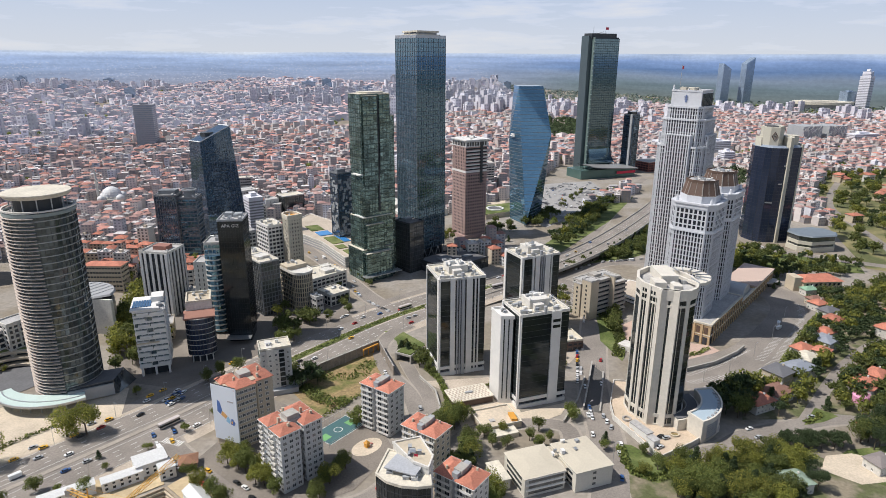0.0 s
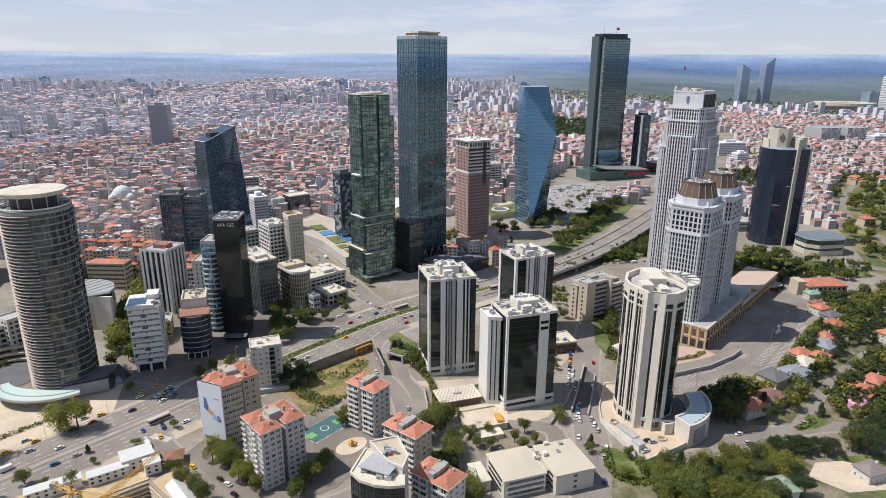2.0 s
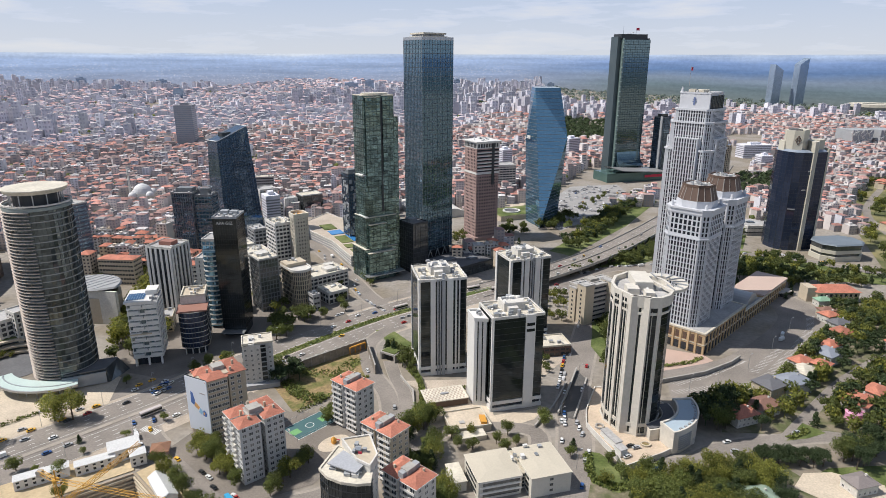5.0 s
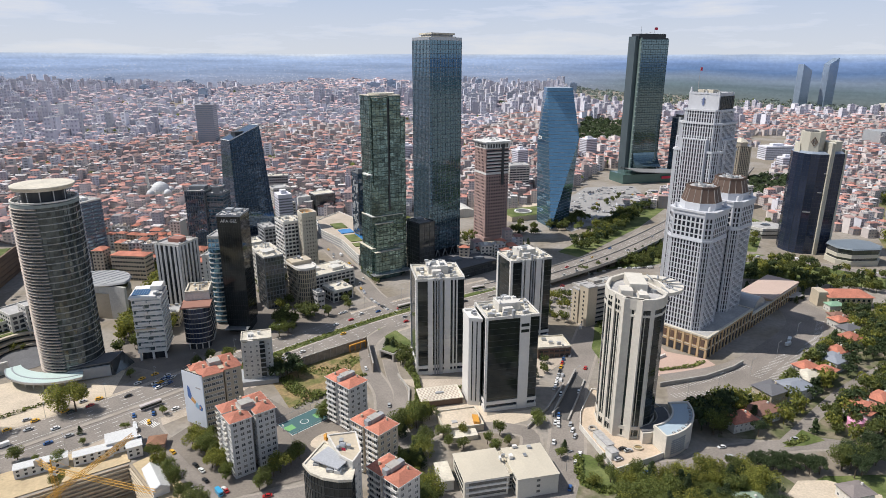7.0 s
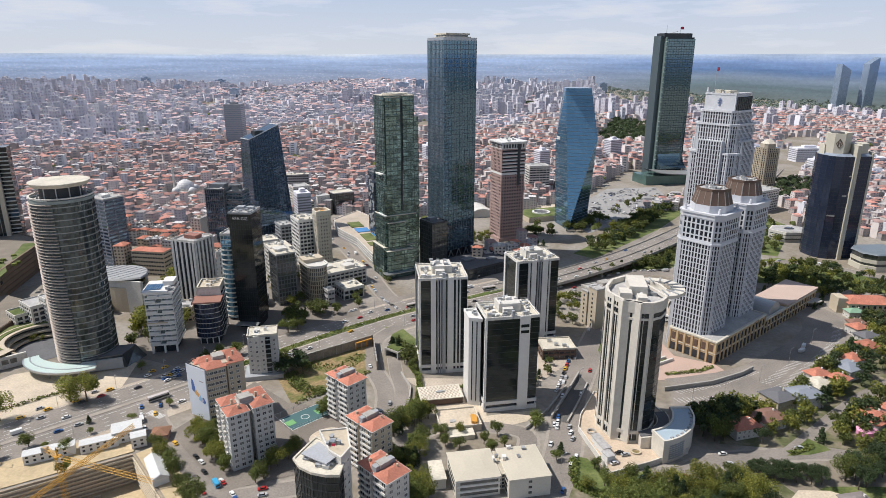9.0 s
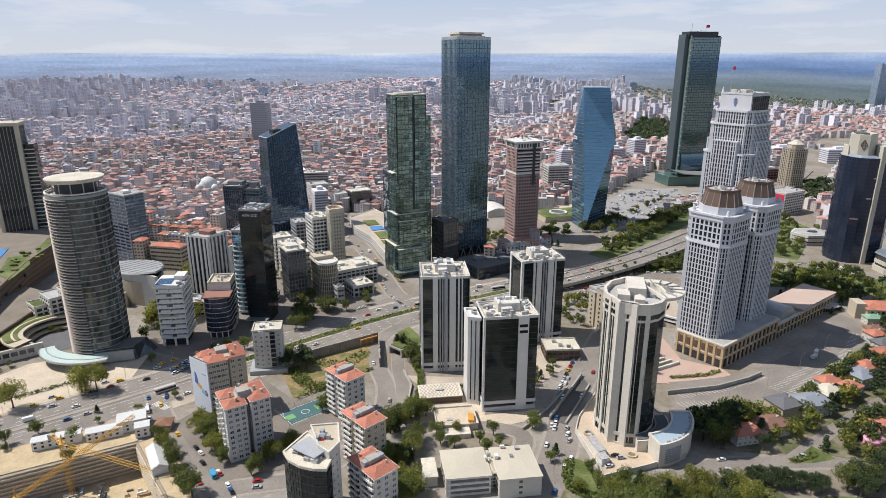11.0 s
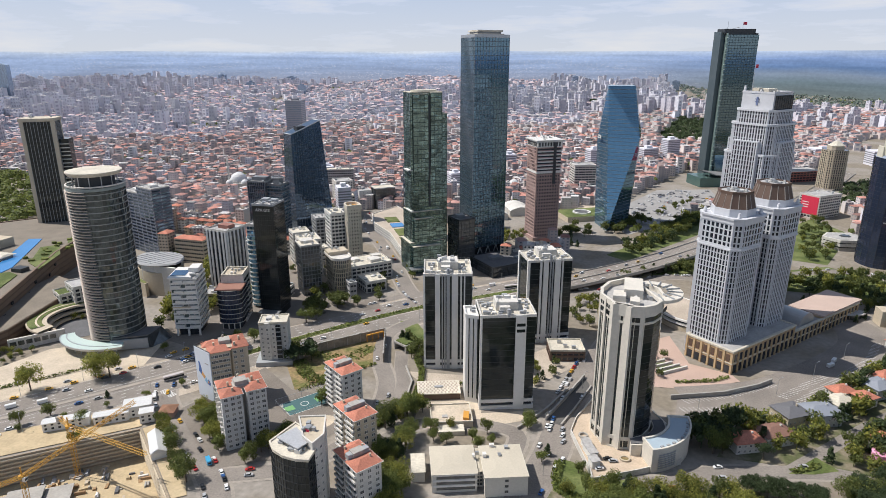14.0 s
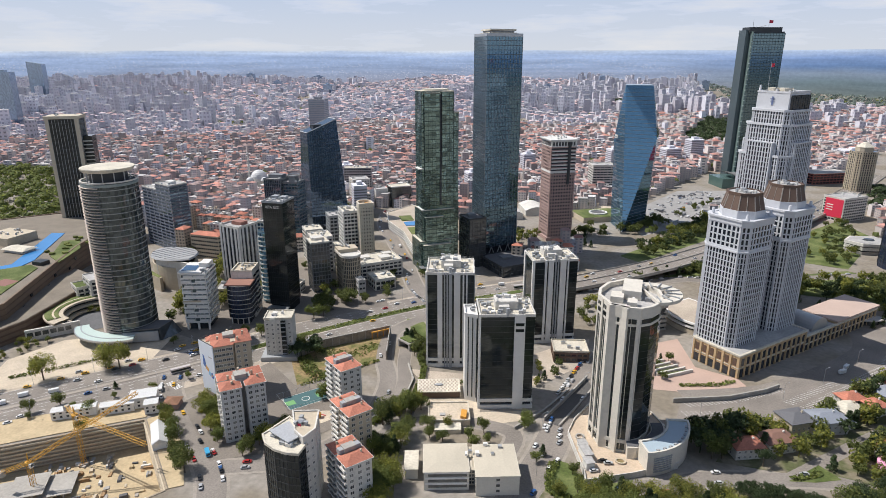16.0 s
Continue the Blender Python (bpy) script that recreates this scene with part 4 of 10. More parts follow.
def brick_tower():
    t = thing("brick_tower", 23.3, 651.3, 32, label="red brick office tower with glazed bands and white crown", category="tower")
    p = rect(27, 25, 13.5, 12.5)
    shell(t, p, 0, 74, 3.5, 1.8, 0.16, WINDOW, BRICKM, pier=1.4, gap=2.9, pier_proud=0.18, pier_name="piers")
    shell(t, p, 74, 99, 3.5, 1.2, 0.35, WINDOW, BRICKM, pier=1.6, gap=3.1, pier_proud=0.35, pier_name="piers", edges=(3, 2))
    part("wall_band", Shape().ring(grow(p, 0.4), grow(p, -0.4), 72, 74.3), WHITE, t)
    s = Shape()
    for i in range(6):
        s.box(0.5, -0.6, 76 + i * 3.6, 27, 0.1, 77.2 + i * 3.6)
    part("white_bands", s, WHITE, t)
    part("crown", Shape().prism(grow(p, 0.5), 99, 105.5), WHITE, t)
    s = Shape()
    for i in range(8):
        s.box(1 + i * 3.2, -0.8, 100, 3 + i * 3.2, -0.3, 104)
        s.box(-0.8, 1 + i * 3, 100, -0.3, 2.8 + i * 3, 104)
    part("crown_glazing", s, SMOKE, t)
    part("crown_roof", Shape().prism(grow(p, 2.2), 105.5, 106.5), WHITE, t)
    part("lift_shaft", Shape().box(18, -1.2, 60, 21, 0.3, 104), DARKMETAL, t)
    clutter(t, 20, 20, 106.3, 8, 21, 13, 12)
    for i in range(4):
        dish(t, 6 + i * 5, 16, 106.5)
    antenna(t, 14, 12, 106, 12)
    s = Shape().box(-2, -2, 0, 29, 27, 3.8)
    part("base", s, BRICKM, t)
    e = thing("entrance_pavilion", 50, 640, 32, label="small concrete entrance pavilion with flat roof", category="pavilion")
    shell(e, rect(14, 10), 0, 7, 3.5, 1.0, 0.3, WINDOW, CONCRETE, pier=0.8, gap=3)
    flat_roof(e, rect(14, 10), 7, GREYROOF, CONCRETE)


brick_tower()


def crystal():
    t = thing("glass_tower", 100, 735, 0, label="faceted blue glass tower shaped like a cut crystal", category="tower")
    base = [(97, 711), (119, 746), (104, 781), (82, 746)]
    top = [(86.4, 744, 157), (115.2, 748.5, 157), (112, 777, 157), (84, 773, 157)]
    mid = [(124, 726, 103.5), (126, 757, 103), (78, 749, 97), (80, 774, 97)]
    bm = bmesh.new()
    for x, y in base:
        bm.verts.new((x - 100, y - 735, 0))
    for x, y, z in top + mid:
        bm.verts.new((x - 100, y - 735, z))
    bmesh.ops.convex_hull(bm, input=bm.verts)
    me = bpy.data.meshes.new("glass_wall")
    bm.normal_update()
    bm.to_mesh(me)
    me.materials.append(SKYBLUE)
    part("glass_wall", me, None, t)
    # each storey's edge follows the facets
    for k in range(1, 40):
        z = k * 157 / 40
        cut = bm.copy()
        r = bmesh.ops.bisect_plane(cut, geom=cut.verts[:] + cut.edges[:] + cut.faces[:], plane_co=(0, 0, z), plane_no=(0, 0, 1))
        pts = [v.co.copy() for v in r["geom_cut"] if isinstance(v, bmesh.types.BMVert)]
        cut.free()
        c = sum(pts, Vector()) / len(pts)
        pts.sort(key=lambda v: math.atan2(v.y - c.y, v.x - c.x))
        poly = [(v.x, v.y) for v in pts]
        clean = [q for i, q in enumerate(poly) if (Vector(q) - Vector(poly[i - 1])).length > 0.3]
        if len(clean) > 2:
            part("floor_band", Shape().ring(grow(clean, 0.12), grow(clean, -0.4), z - 0.18, z + 0.18), MIDPANEL, t)
    bm.free()
    part("sign", Shape().box(-13, -0.3, 0, -10.4, 0.3, 3.6).box(-9.6, -0.3, 0, -3, 0.3, 1.0).box(-9.6, -0.3, 1.8, -4.4, 0.3, 3.6), WHITE, t, "white sign bars").matrix_local = pose(-22.3, 12.5, 100, 0, 0, 112)
    b = thing("podium", 72, 770, 30, label="low podium with a round green courtyard", category="podium")
    part("wall", Shape().prism(rect(70, 40), 0, 6), BEIGE, b)
    part("roof", Shape().prism(rect(69, 39), 6, 6.4), GRASS, b)
    part("courtyard_rim", Shape().ring(oval(11, 11, 24, -8, 0), oval(9, 9, 24, -8, 0), 6.3, 7.6), WHITE, b)
    part("courtyard", Shape().prism(oval(9, 9, 24, -8, 0), 6.3, 6.6), DARKROOF, b)


crystal()


def slab_tower():
    t = thing("glass_tower", 241.5, 1059.2, 23.7, label="very tall dark slab tower with a pale glass spine", category="tower")
    p = rect(50, 27, 25, 13.5)
    shell(t, p, 0, 218, 3.9, 0.8, 0.12, PETROL, mat("petrol_metal", (0.075, 0.108, 0.115), 0.4, 0.4), pier=0.25, gap=4.5, pier_proud=0.2)
    part("side_wall", Shape().box(-7, 6, 0, 0, 25, 222), mat("side_cladding", (0.085, 0.115, 0.125), 0.4, 0.3, var=0.12, big=0.05), t)
    part("spine", Shape().box(-0.6, -0.6, 0, 1.4, 5, 220), mat("spine_glass", (0.20, 0.27, 0.25), 0.3, 0.3), t, "pale green glass strip")
    for k in range(28):
        part("spine_band", Shape().box(-0.8, -0.8, 8 + k * 7.6, 1.6, 0, 9.2 + k * 7.6), AQUAROOF, t)
    n = 10
    v = []
    for k in range(n + 1):
        a = radians(90 * k / n)
        v += [(4, -16 * (1 - math.sin(a)), 18 + 26 * (1 - math.cos(a))), (50, -16 * (1 - math.sin(a)), 18 + 26 * (1 - math.cos(a)))]
    part("glass_skirt", Shape().add(v + [(4, 0, 16), (50, 0, 16)], [(2 * k, 2 * k + 1, 2 * k + 3, 2 * k + 2) for k in range(n)] + [tuple(range(0, 2 * n + 2, 2)) + (2 * n + 2,), (2 * n + 3,) + tuple(range(2 * n + 1, 0, -2))]), PETROL, t)
    part("crown", Shape().box(-3, 3, 218, 46, 24, 226), DARKMETAL, t)
    part("notch", Shape().box(46, 2, 218, 50, 26, 220), DARKMETAL, t)
    antenna(t, 6, 12, 226, 12, 0.4)
    antenna(t, 30, 12, 226, 9, 0.3)
    part("mast", Shape().rod((12, 12, 226), (26, 12, 229), 0.4), WHITE, t)
    part("flag", Shape().box(30, 12, 232, 36, 12.2, 236), SIGNRED, t, "red flag")
    b = thing("mall", 262, 1035, 23.7, label="low mall with curved grey roof and green glass front", category="mall")
    part("wall", Shape().prism([(-52, -18), (50, -24), (60, 20), (-52, 22)], 0, 14), mat("green_glass_front", (0.10, 0.17, 0.155), 0.25, 0.3), b)
    n = 14
    v = [(-40 + 95 * i / n, y, 22 - 8 * (i / n) ** 0.6) for i in range(n + 1) for y in (-28, 10)]
    v += [(x, y, z - 1.2) for x, y, z in v]
    f = []
    k = 2 * (n + 1)
    for i in range(n):
        a = 2 * i
        f += [(a, a + 2, a + 3, a + 1), (k + a + 1, k + a + 3, k + a + 2, k + a), (a, k + a, k + a + 2, a + 2), (a + 1, a + 3, k + a + 3, k + a + 1)]
    part("canopy", Shape().add(v, f), mat("dark_canopy", (0.22, 0.22, 0.22), 0.5, var=0.1), b)
    part("sign_band", Shape().box(14, -25, 6, 52, -24.2, 10), SIGNRED, b, "dark red band over the entrance")
    q = thing("glass_tower", 318, 1075, 30, label="slim dark blue glass tower with rounded corner", category="tower")
    p = chamfer(24, 24, 6)
    shell(q, p, 0, 97, 3.8, 0.6, 0.15, NAVY, DARKMETAL, pier=0.3, gap=3)
    part("fin", Shape().box(-13, -13, 0, -11.5, -9, 99), GREYPANEL, q)
    flat_roof(q, p, 97, DARKROOF, MIDPANEL, plant=((0, 0, 12, 10, 5),), plant_mat=SMOKE)
    r = thing("office_block", 372, 1100, 30, label="low red and glass office block", category="office")
    shell(r, rect(60, 30), 0, 16, 4, 1.4, 0.3, WINDOW, mat("dull_red_panel", (0.30, 0.09, 0.07), 0.6), pier=1, gap=6)
    flat_roof(r, rect(60, 30), 16, GREYROOF, WHITE)


slab_tower()


def dark_towers():
    t = thing("office_tower", 362, 664, 0, label="dark blue glass tower with a curved face and beige stone fins", category="tower")
    BLACKM = mat("blue_black_metal", (0.03, 0.034, 0.045), 0.4, 0.3, var=0.1)
    BST = mat("pale_beige_stone", (0.50, 0.47, 0.39), 0.8, var=0.08)
    curve = [(330.6, 666.7), (332.2, 659), (335.2, 652.2), (340, 647.6), (347, 645.4), (355.6, 645.8)]
    p = local(t, curve + [(355.6, 674), (346, 684), (334, 680)])
    shell(t, p, 0, 101, 3.7, 0.4, 0.1, DEEPNAVY, BLACKM, pier=0.2, gap=3.4)
    part("top_slope", Shape().prism(grow(p, -0.1), 101, 103, top=grow(p, -2.5)), mat("blue_grey_sill", (0.22, 0.26, 0.32), 0.4), t)
    c = local(t, [(334.4, 661), (338.4, 653.4), (346.4, 650.4), (346.4, 670), (338, 674)])
    part("crown", Shape().prism(c, 101.5, 121.5), BST, t)
    c = local(t, [(346.5, 650.6), (354.5, 657), (354.5, 670), (346.5, 672)])
    part("crown", Shape().prism(c, 101.5, 122.5), BST, t)
    part("crown_cap", Shape().prism(local(t, [(337, 660), (341, 656), (346, 654), (346, 668), (339, 670)]), 121.5, 123), DARKROOF, t)
    s = Shape()
    for k in range(4):
        a, b = radians(90 * k), radians(90 * k + 90)
        s.rod((2.6 * math.cos(a), 0, 4.4 * math.sin(a)), (2.6 * math.cos(b), 0, 4.4 * math.sin(b)), 0.32, n=4)
    for x in (-0.9, 0.9):
        s.rod((x, 0, -2.2), (x, 0, 2.2), 0.25, n=4)
    s.rod((-0.9, 0, 0), (0.9, 0, 0), 0.25, n=4)
    part("crown_emblem", s, BROWN, t).matrix_local = pose(*local(t, [(342.3, 651.7)])[0], 112.5, 0, 0, -20.6)
    c = local(t, [(330.9, 667), (333.0, 658.6), (335.4, 660), (334.6, 676)])
    part("crown_wing", Shape().prism(c, 100, 110.5, top=local(t, [(331.6, 668), (333.6, 661), (335.4, 662), (334.6, 676)])), BST, t)
    part("fin", Shape().prism(local(t, [(355.7, 643.4), (358.6, 643.9), (361.4, 648), (361.4, 674), (355.7, 674)]), 0, 112), BST, t)
    q = local(t, [(361.5, 648.6), (373.4, 653.6), (377, 672), (361.5, 676)])
    shell(t, q, 0, 101, 3.7, 0.4, 0.1, DEEPNAVY, BLACKM, pier=0.2, gap=3.4)
    part("top_slope", Shape().prism(q, 101, 103, top=grow(q, -2)), MATS["blue_grey_sill"], t)
    part("fin", Shape().prism(local(t, [(373.5, 653.2), (375.6, 653.8), (380, 672), (377.1, 672)]), 0, 104), BST, t)
    part("crown", Shape().prism(local(t, [(364, 655), (371, 657.5), (372, 668), (363, 669)]), 102, 112.5), BST, t)
    for (ax, ay), (bx, by), z in (((340.4, 647.3), (347, 645.1), 43), ((350.4, 645.2), (354, 645.4), 63), ((353.5, 645.3), (355.4, 645.4), 82)):
        (ax, ay), (bx, by) = local(t, [(ax, ay), (bx, by)])
        part("sky_lobby", Shape().box(0, -0.5, z, math.hypot(bx - ax, by - ay), 0.3, z + 1.1), STEEL, t).matrix_local = pose(ax, ay, 0, 0, 0, math.degrees(math.atan2(by - ay, bx - ax)))
    b = thing("bank_hall", 385, 628, 12, label="low stepped hall with dark glass and beige bands", category="hall")
    o = chamfer(46, 34, 9)
    part("wall", Shape().prism(o, 0, 5), BST, b)
    part("glass_band", Shape().prism(grow(o, -1.5), 5, 7.5), SMOKE, b)
    part("wall_band", Shape().prism(grow(o, -0.5), 7.5, 11), BST, b)
    part("glass_band", Shape().prism(grow(o, -1), 11, 16), SMOKE, b)
    part("roof", Shape().prism(grow(o, 0.4), 16, 17.2, top=grow(o, -1)), mat("blue_grey_roof", (0.16, 0.19, 0.22), 0.5), b)
    h = thing("hexagonal_hall", 334, 715, 10, label="low hexagonal concrete hall with banded storeys", category="hall")
    o = oval(22, 17, 6)
    for z, g, m in ((0, 0, CONCRETE), (3, -1.5, SMOKE), (4.5, 0, OFFWHITE), (7, -1.2, SMOKE), (8.5, 0.3, OFFWHITE)):
        part("wall_band", Shape().prism(grow(o, g), z, z + 3), m, h)
    part("roof", Shape().prism(grow(o, -1.5), 11.5, 11.8), GREYROOF, h)
    part("skylight", Shape().prism(oval(6, 4.5, 14), 11.7, 13, top=oval(4, 3, 14)), SMOKE, h)


dark_towers()


def pier_tower(x, y, rot, w, d, h, front, left, seed, lab):
    """A black glass block with white uprights; bars are given along the two seen faces."""
    t = thing("striped_tower", x, y, rot, label=lab, category="tower", group="white striped towers")
    p = rect(w, d, w / 2, d / 2)
    part("glass_wall", Shape().prism(p, 5, h - 1), BLACKG, t)
    n = int((h - 8) / 3.5)
    me = Shape().ring(grow(p, 0.06), grow(p, -0.3), 0, 0.22).mesh("floor_band", [DARKMETAL])
    for i in range(n):
        part("floor_band", me, None, t, at=(0, 0, 8 + i * 3.5))
    back = [(w * f, w * f + 3, 0.6) for f in (0.1, 0.4, 0.75)]
    for i, specs in ((0, front), (3, left), (2, back), (1, [(3, 6, 0.6), (10, 12.5, 0.6), (d - 6, d - 3, 0.6)])):
        for q in specs:
            s = Shape()
            face_bars(p, i, 0, h, [q], s)
            part("pier", s, WHITE if q[2] < 0.9 else GREYPANEL, t)
    part("base", Shape().ring(grow(p, 0.5), grow(p, -1.5), 0, 2.2), WHITE, t)
    part("base_band", Shape().ring(grow(p, 0.45), grow(p, -1.0), 4.2, 6.2), WHITE, t)
    part("lobby_glass", Shape().prism(grow(p, -0.4), 0, 5), WINDOW, t)
    part("roof", Shape().prism(grow(p, -0.3), h - 1, h - 0.6), CREAM, t)
    part("parapet", Shape().ring(grow(p, 0.3), grow(p, -0.4), h - 1.4, h + 0.2), OFFWHITE, t)
    part("plant_room", Shape().box(w * 0.3, d * 0.35, h - 0.6, w * 0.72, d * 0.8, h + 4.2), OFFWHITE, t)
    part("plant_room", Shape().box(w * 0.36, d * 0.2, h - 0.6, w * 0.55, d * 0.36, h + 2.6), OFFWHITE, t)
    part("lift_shaft", Shape().rod((w * 0.5, 0.5, h - 1), (w * 0.5, 0.5, h + 3.2), 1.0, n=10), GREYPANEL, t)
    rnd = random.Random(seed)
    for i in range(7):
        a, b, c = rnd.uniform(0.3, 0.7) * w, rnd.uniform(0.38, 0.78) * d, rnd.uniform(0.7, 1.6)
        part("air_handler", Shape().box(a - c, b - c * 0.7, h + 4.2, a + c, b + c * 0.7, h + 4.2 + c), rnd.choice((STEEL, WHITE, GREYPANEL)), t)
    clutter(t, w * 0.9, d * 0.25, h - 0.8, 12, seed + 1, w / 2, d * 0.14)
    clutter(t, w * 0.25, d * 0.9, h - 0.8, 9, seed + 2, w * 0.14, d / 2)
    clutter(t, w * 0.25, d * 0.9, h - 0.8, 8, seed + 3, w * 0.86, d / 2)
    for k in range(5):
        a, b = rnd.uniform(0.05, 0.9) * w, rnd.uniform(0.05, 0.9) * d
        part("pipe", Shape().rod((a, b, h - 0.2), (min(w - 1, a + rnd.uniform(2, 8)), b, h - 0.2), 0.22, n=6), STEEL, t)
    part("water_tank", Shape().rod((w * 0.2, d * 0.6, h - 0.6), (w * 0.2, d * 0.6, h + 1.8), 1.3, n=12), GREYPANEL, t)
    part("roof_rail", Shape().ring(grow(p, 0.1), grow(p, 0.02), h + 1.0, h + 1.1), STEEL, t)
    for i in range(4):
        antenna(t, rnd.uniform(0.3, 0.7) * w, rnd.uniform(0.4, 0.75) * d, h + 4.2, rnd.uniform(2, 5))
    dish(t, w * 0.33, d * 0.4, h + 4.2, 0.9)
    return t


A_FRONT = [(0, 0.5, 0.5), (6.6, 9.6, 0.8), (10.6, 11.4, 1.0), (12.2, 13.0, 1.0), (13.6, 15.6, 1.4), (16.8, 20.6, 0.8), (22.0, 23.0, 0.6), (24.2, 25.0, 0.6)]
A_LEFT = [(0, 0.6, 0.5), (25.0, 28.0, 0.7)]
pier_tower(-1.8, 347.2, 17, 29, 28, 63.5, A_FRONT, A_LEFT, 31, "black glass tower with broad white uprights and rooftop plant")
pier_tower(54.2, 400.6, 26, 30, 23, 60, [(0, 0.8, 0.5), (7.5, 9, 0.8), (10, 13.5, 0.8), (14.5, 15.3, 1.0), (16.2, 17.0, 1.0), (18, 22, 0.8), (23, 24, 0.6)], [(0, 2.5, 0.7), (21, 23, 0.7)], 32, "black glass tower with white uprights beside the avenue")
t = pier_tower(42.4, 309.9, 20, 29.6, 23, 57, [(0, 0.5, 0.5), (18.6, 24.4, 0.8)], [(0.0, 1.2, 0.7), (21.8, 23, 0.7)], 33, "black mirror-glass tower with a white pier and side wing")
p = [(-7.5, 9.5), (-0.9, 6.5), (-0.9, 22), (-7.5, 22)]
part("wing", Shape().prism(p, 0, 53), WHITE, t)
for k in range(3):
    part("wing_slot", Shape().box(-6.0 + k * 2.3, 8.5 - k * 1.05, 3, -5.4 + k * 2.3, 9.9 - k * 1.05, 52), BLACKG, t)
part("wing_roof", Shape().ring(grow(p, 0.3), grow(p, -0.6), 52.5, 54.2), WHITE, t)
clutter(t, 6, 9, 53, 5, 37, -3.5, 15)
for z in (50.5, 47.0):
    part("pier_window", Shape().box(19.2, -0.92, z, 23.8, -0.78, z + 1.7), BLACKG, t)


def corner_tower():
    t = thing("striped_tower", 117, 291, 0, label="white-ribbed tower with a curved black glass side and canopy roof", category="tower")
    RIB = mat("ivory_cladding", (0.60, 0.56, 0.49), 0.65, var=0.12, big=0.12, fine=0.8)
    w = [(117.4, 290.6), (123.6, 291.4), (128.4, 295.4), (131.7, 302), (133, 310), (131, 319), (124, 326), (114, 329), (106.5, 322), (103.2, 312), (103.4, 304), (110.2, 292.6)]
    p = local(t, w)
    part("glass_wall", Shape().prism(p, 2, 73), BLACKG, t)
    me = Shape().ring(grow(p, 0.06), grow(p, -0.3), 0, 0.2).mesh("floor_band", [DARKMETAL])
    for i in range(18):
        part("floor_band", me, None, t, at=(0, 0, 6 + i * 3.6))
    L = [(Vector(p[(i + 1) % 12]) - Vector(p[i])).length for i in range(12)]
    E = L[10]
    bars = {10: [(0, 0.9, 0.5), (2.2, 2.6, 0.25), (4.0, 4.9, 0.5), (5.3, 6.4, 0.9), (7.7, 8.1, 0.25), (9.6, 10.1, 0.4), (11.0, E, 0.9)], 0: [(0, 0.5, 0.3), (2.1, 2.4, 0.15), (L[0] - 1.6, L[0], 0.5)], 1: [(0, 0.5, 0.4)], 9: [(0.0, 0.7, 0.2), (L[9] - 1.2, L[9], 0.4)], 8: [(0, 1, 0.3), (4, 5, 0.3), (8, 9, 0.3)], 7: [(0, 3, 0.5), (7, 9, 0.5)], 6: [(0, 2, 0.5), (7, 10, 0.5)]}
    for i, specs in bars.items():
        for q in specs:
            s = Shape()
            face_bars(p, i, 0, 78.6, [q], s)
            part("rib", s, RIB, t)
    # the broad pier between the two fronts folds inwards
    part("folded_pier", Shape().prism(local(t, [(109.4, 291.4), (113.9, 291.8), (117.5, 288.9), (118.4, 290.0), (118.4, 293), (110.4, 293.6)]), 0, 79), RIB, t)
    part("crown", Shape().ring(grow(p, 0.45), grow(p, -1), 73.4, 79), RIB, t)
    part("crown_band", Shape().ring(grow(p, 0.3), grow(p, -0.4), 69.6, 70.8), RIB, t)
    part("base_band", Shape().ring(grow(p, 0.4), grow(p, -0.4), 7.0, 9.0), RIB, t)
    part("base", Shape().ring(grow(p, 0.55), grow(p, -0.4), 0, 3.2), RIB, t)
    a = Vector(p[10])
    e = (Vector(p[11]) - a).normalized()
    for z in (71.2, 74.6, 4.0):
        for x0, x1 in ((1.1, 2.1), (2.7, 3.8), (6.6, 7.5), (8.3, 9.4)):
            part("crown_window", Shape().box(x0, -0.6, z, x1, 0.1, z + 1.8), BLACKG, t).matrix_local = pose(a.x, a.y, 0, 0, 0, math.degrees(math.atan2(e.y, e.x)))
    for x0, x1 in ((0.8, 2.2), (2.7, 4.2)):
        part("crown_window", Shape().box(x0, -0.6, 71.4, x1, 0.1, 73.2), BLACKG, t).matrix_local = pose(*p[0], 0, 0, 0, math.degrees(math.atan2(p[1][1] - p[0][1], p[1][0] - p[0][0])))
    part("roof", Shape().prism(grow(p, -0.8), 76, 76.4), GREYROOF, t)
    part("plant_room", Shape().box(-3, 16, 76, 6, 34, 81), RIB, t)
    part("plant_room", Shape().box(-8, 10, 76, -2, 18, 79.5), RIB, t)
    part("plant_room", Shape().box(0, 5, 76, 4.5, 11, 79.4), RIB, t)
    part("canopy_roof", Shape().ring(oval(13.5, 13.5, 30, 11.5, 23, -80, 130), oval(9, 9, 30, 11.5, 23, -80, 130), 77.6, 79.2), RIB, t)
    s = Shape()
    for k in range(9):
        a = radians(-75 + 25 * k)
        s.box(6, -0.2, 79.2, 13.2, 0.2, 79.9, rot=math.degrees(a), at=(11.5, 23))
    part("canopy_ribs", s, GREYPANEL, t)
    clutter(t, 10, 14, 76, 8, 41, 8, 22)
    dish(t, 3, 14, 76.3)
    # letters too far off to read become bars
    s = Shape()
    for k in range(4):
        s.box(0.6 + k * 1.4, -0.9, 72.5, 1.6 + k * 1.4, -0.72, 74.6)
    part("sign", s, DARKMETAL, t, at=(0, 0, 0)).matrix_local = pose(p[3][0], p[3][1], 0, 0, 0, 70)
    b = thing("annex", 137, 293, 0, label="fan-shaped annex with blue-grey roof and ivory walls", category="annex")
    o = oval(32, 31, 22, -17, 13, -66, 12) + oval(21.5, 21, 22, -17, 13, -66, 12)[::-1]
    part("wall", Shape().prism(o, 0, 12), RIB, b)
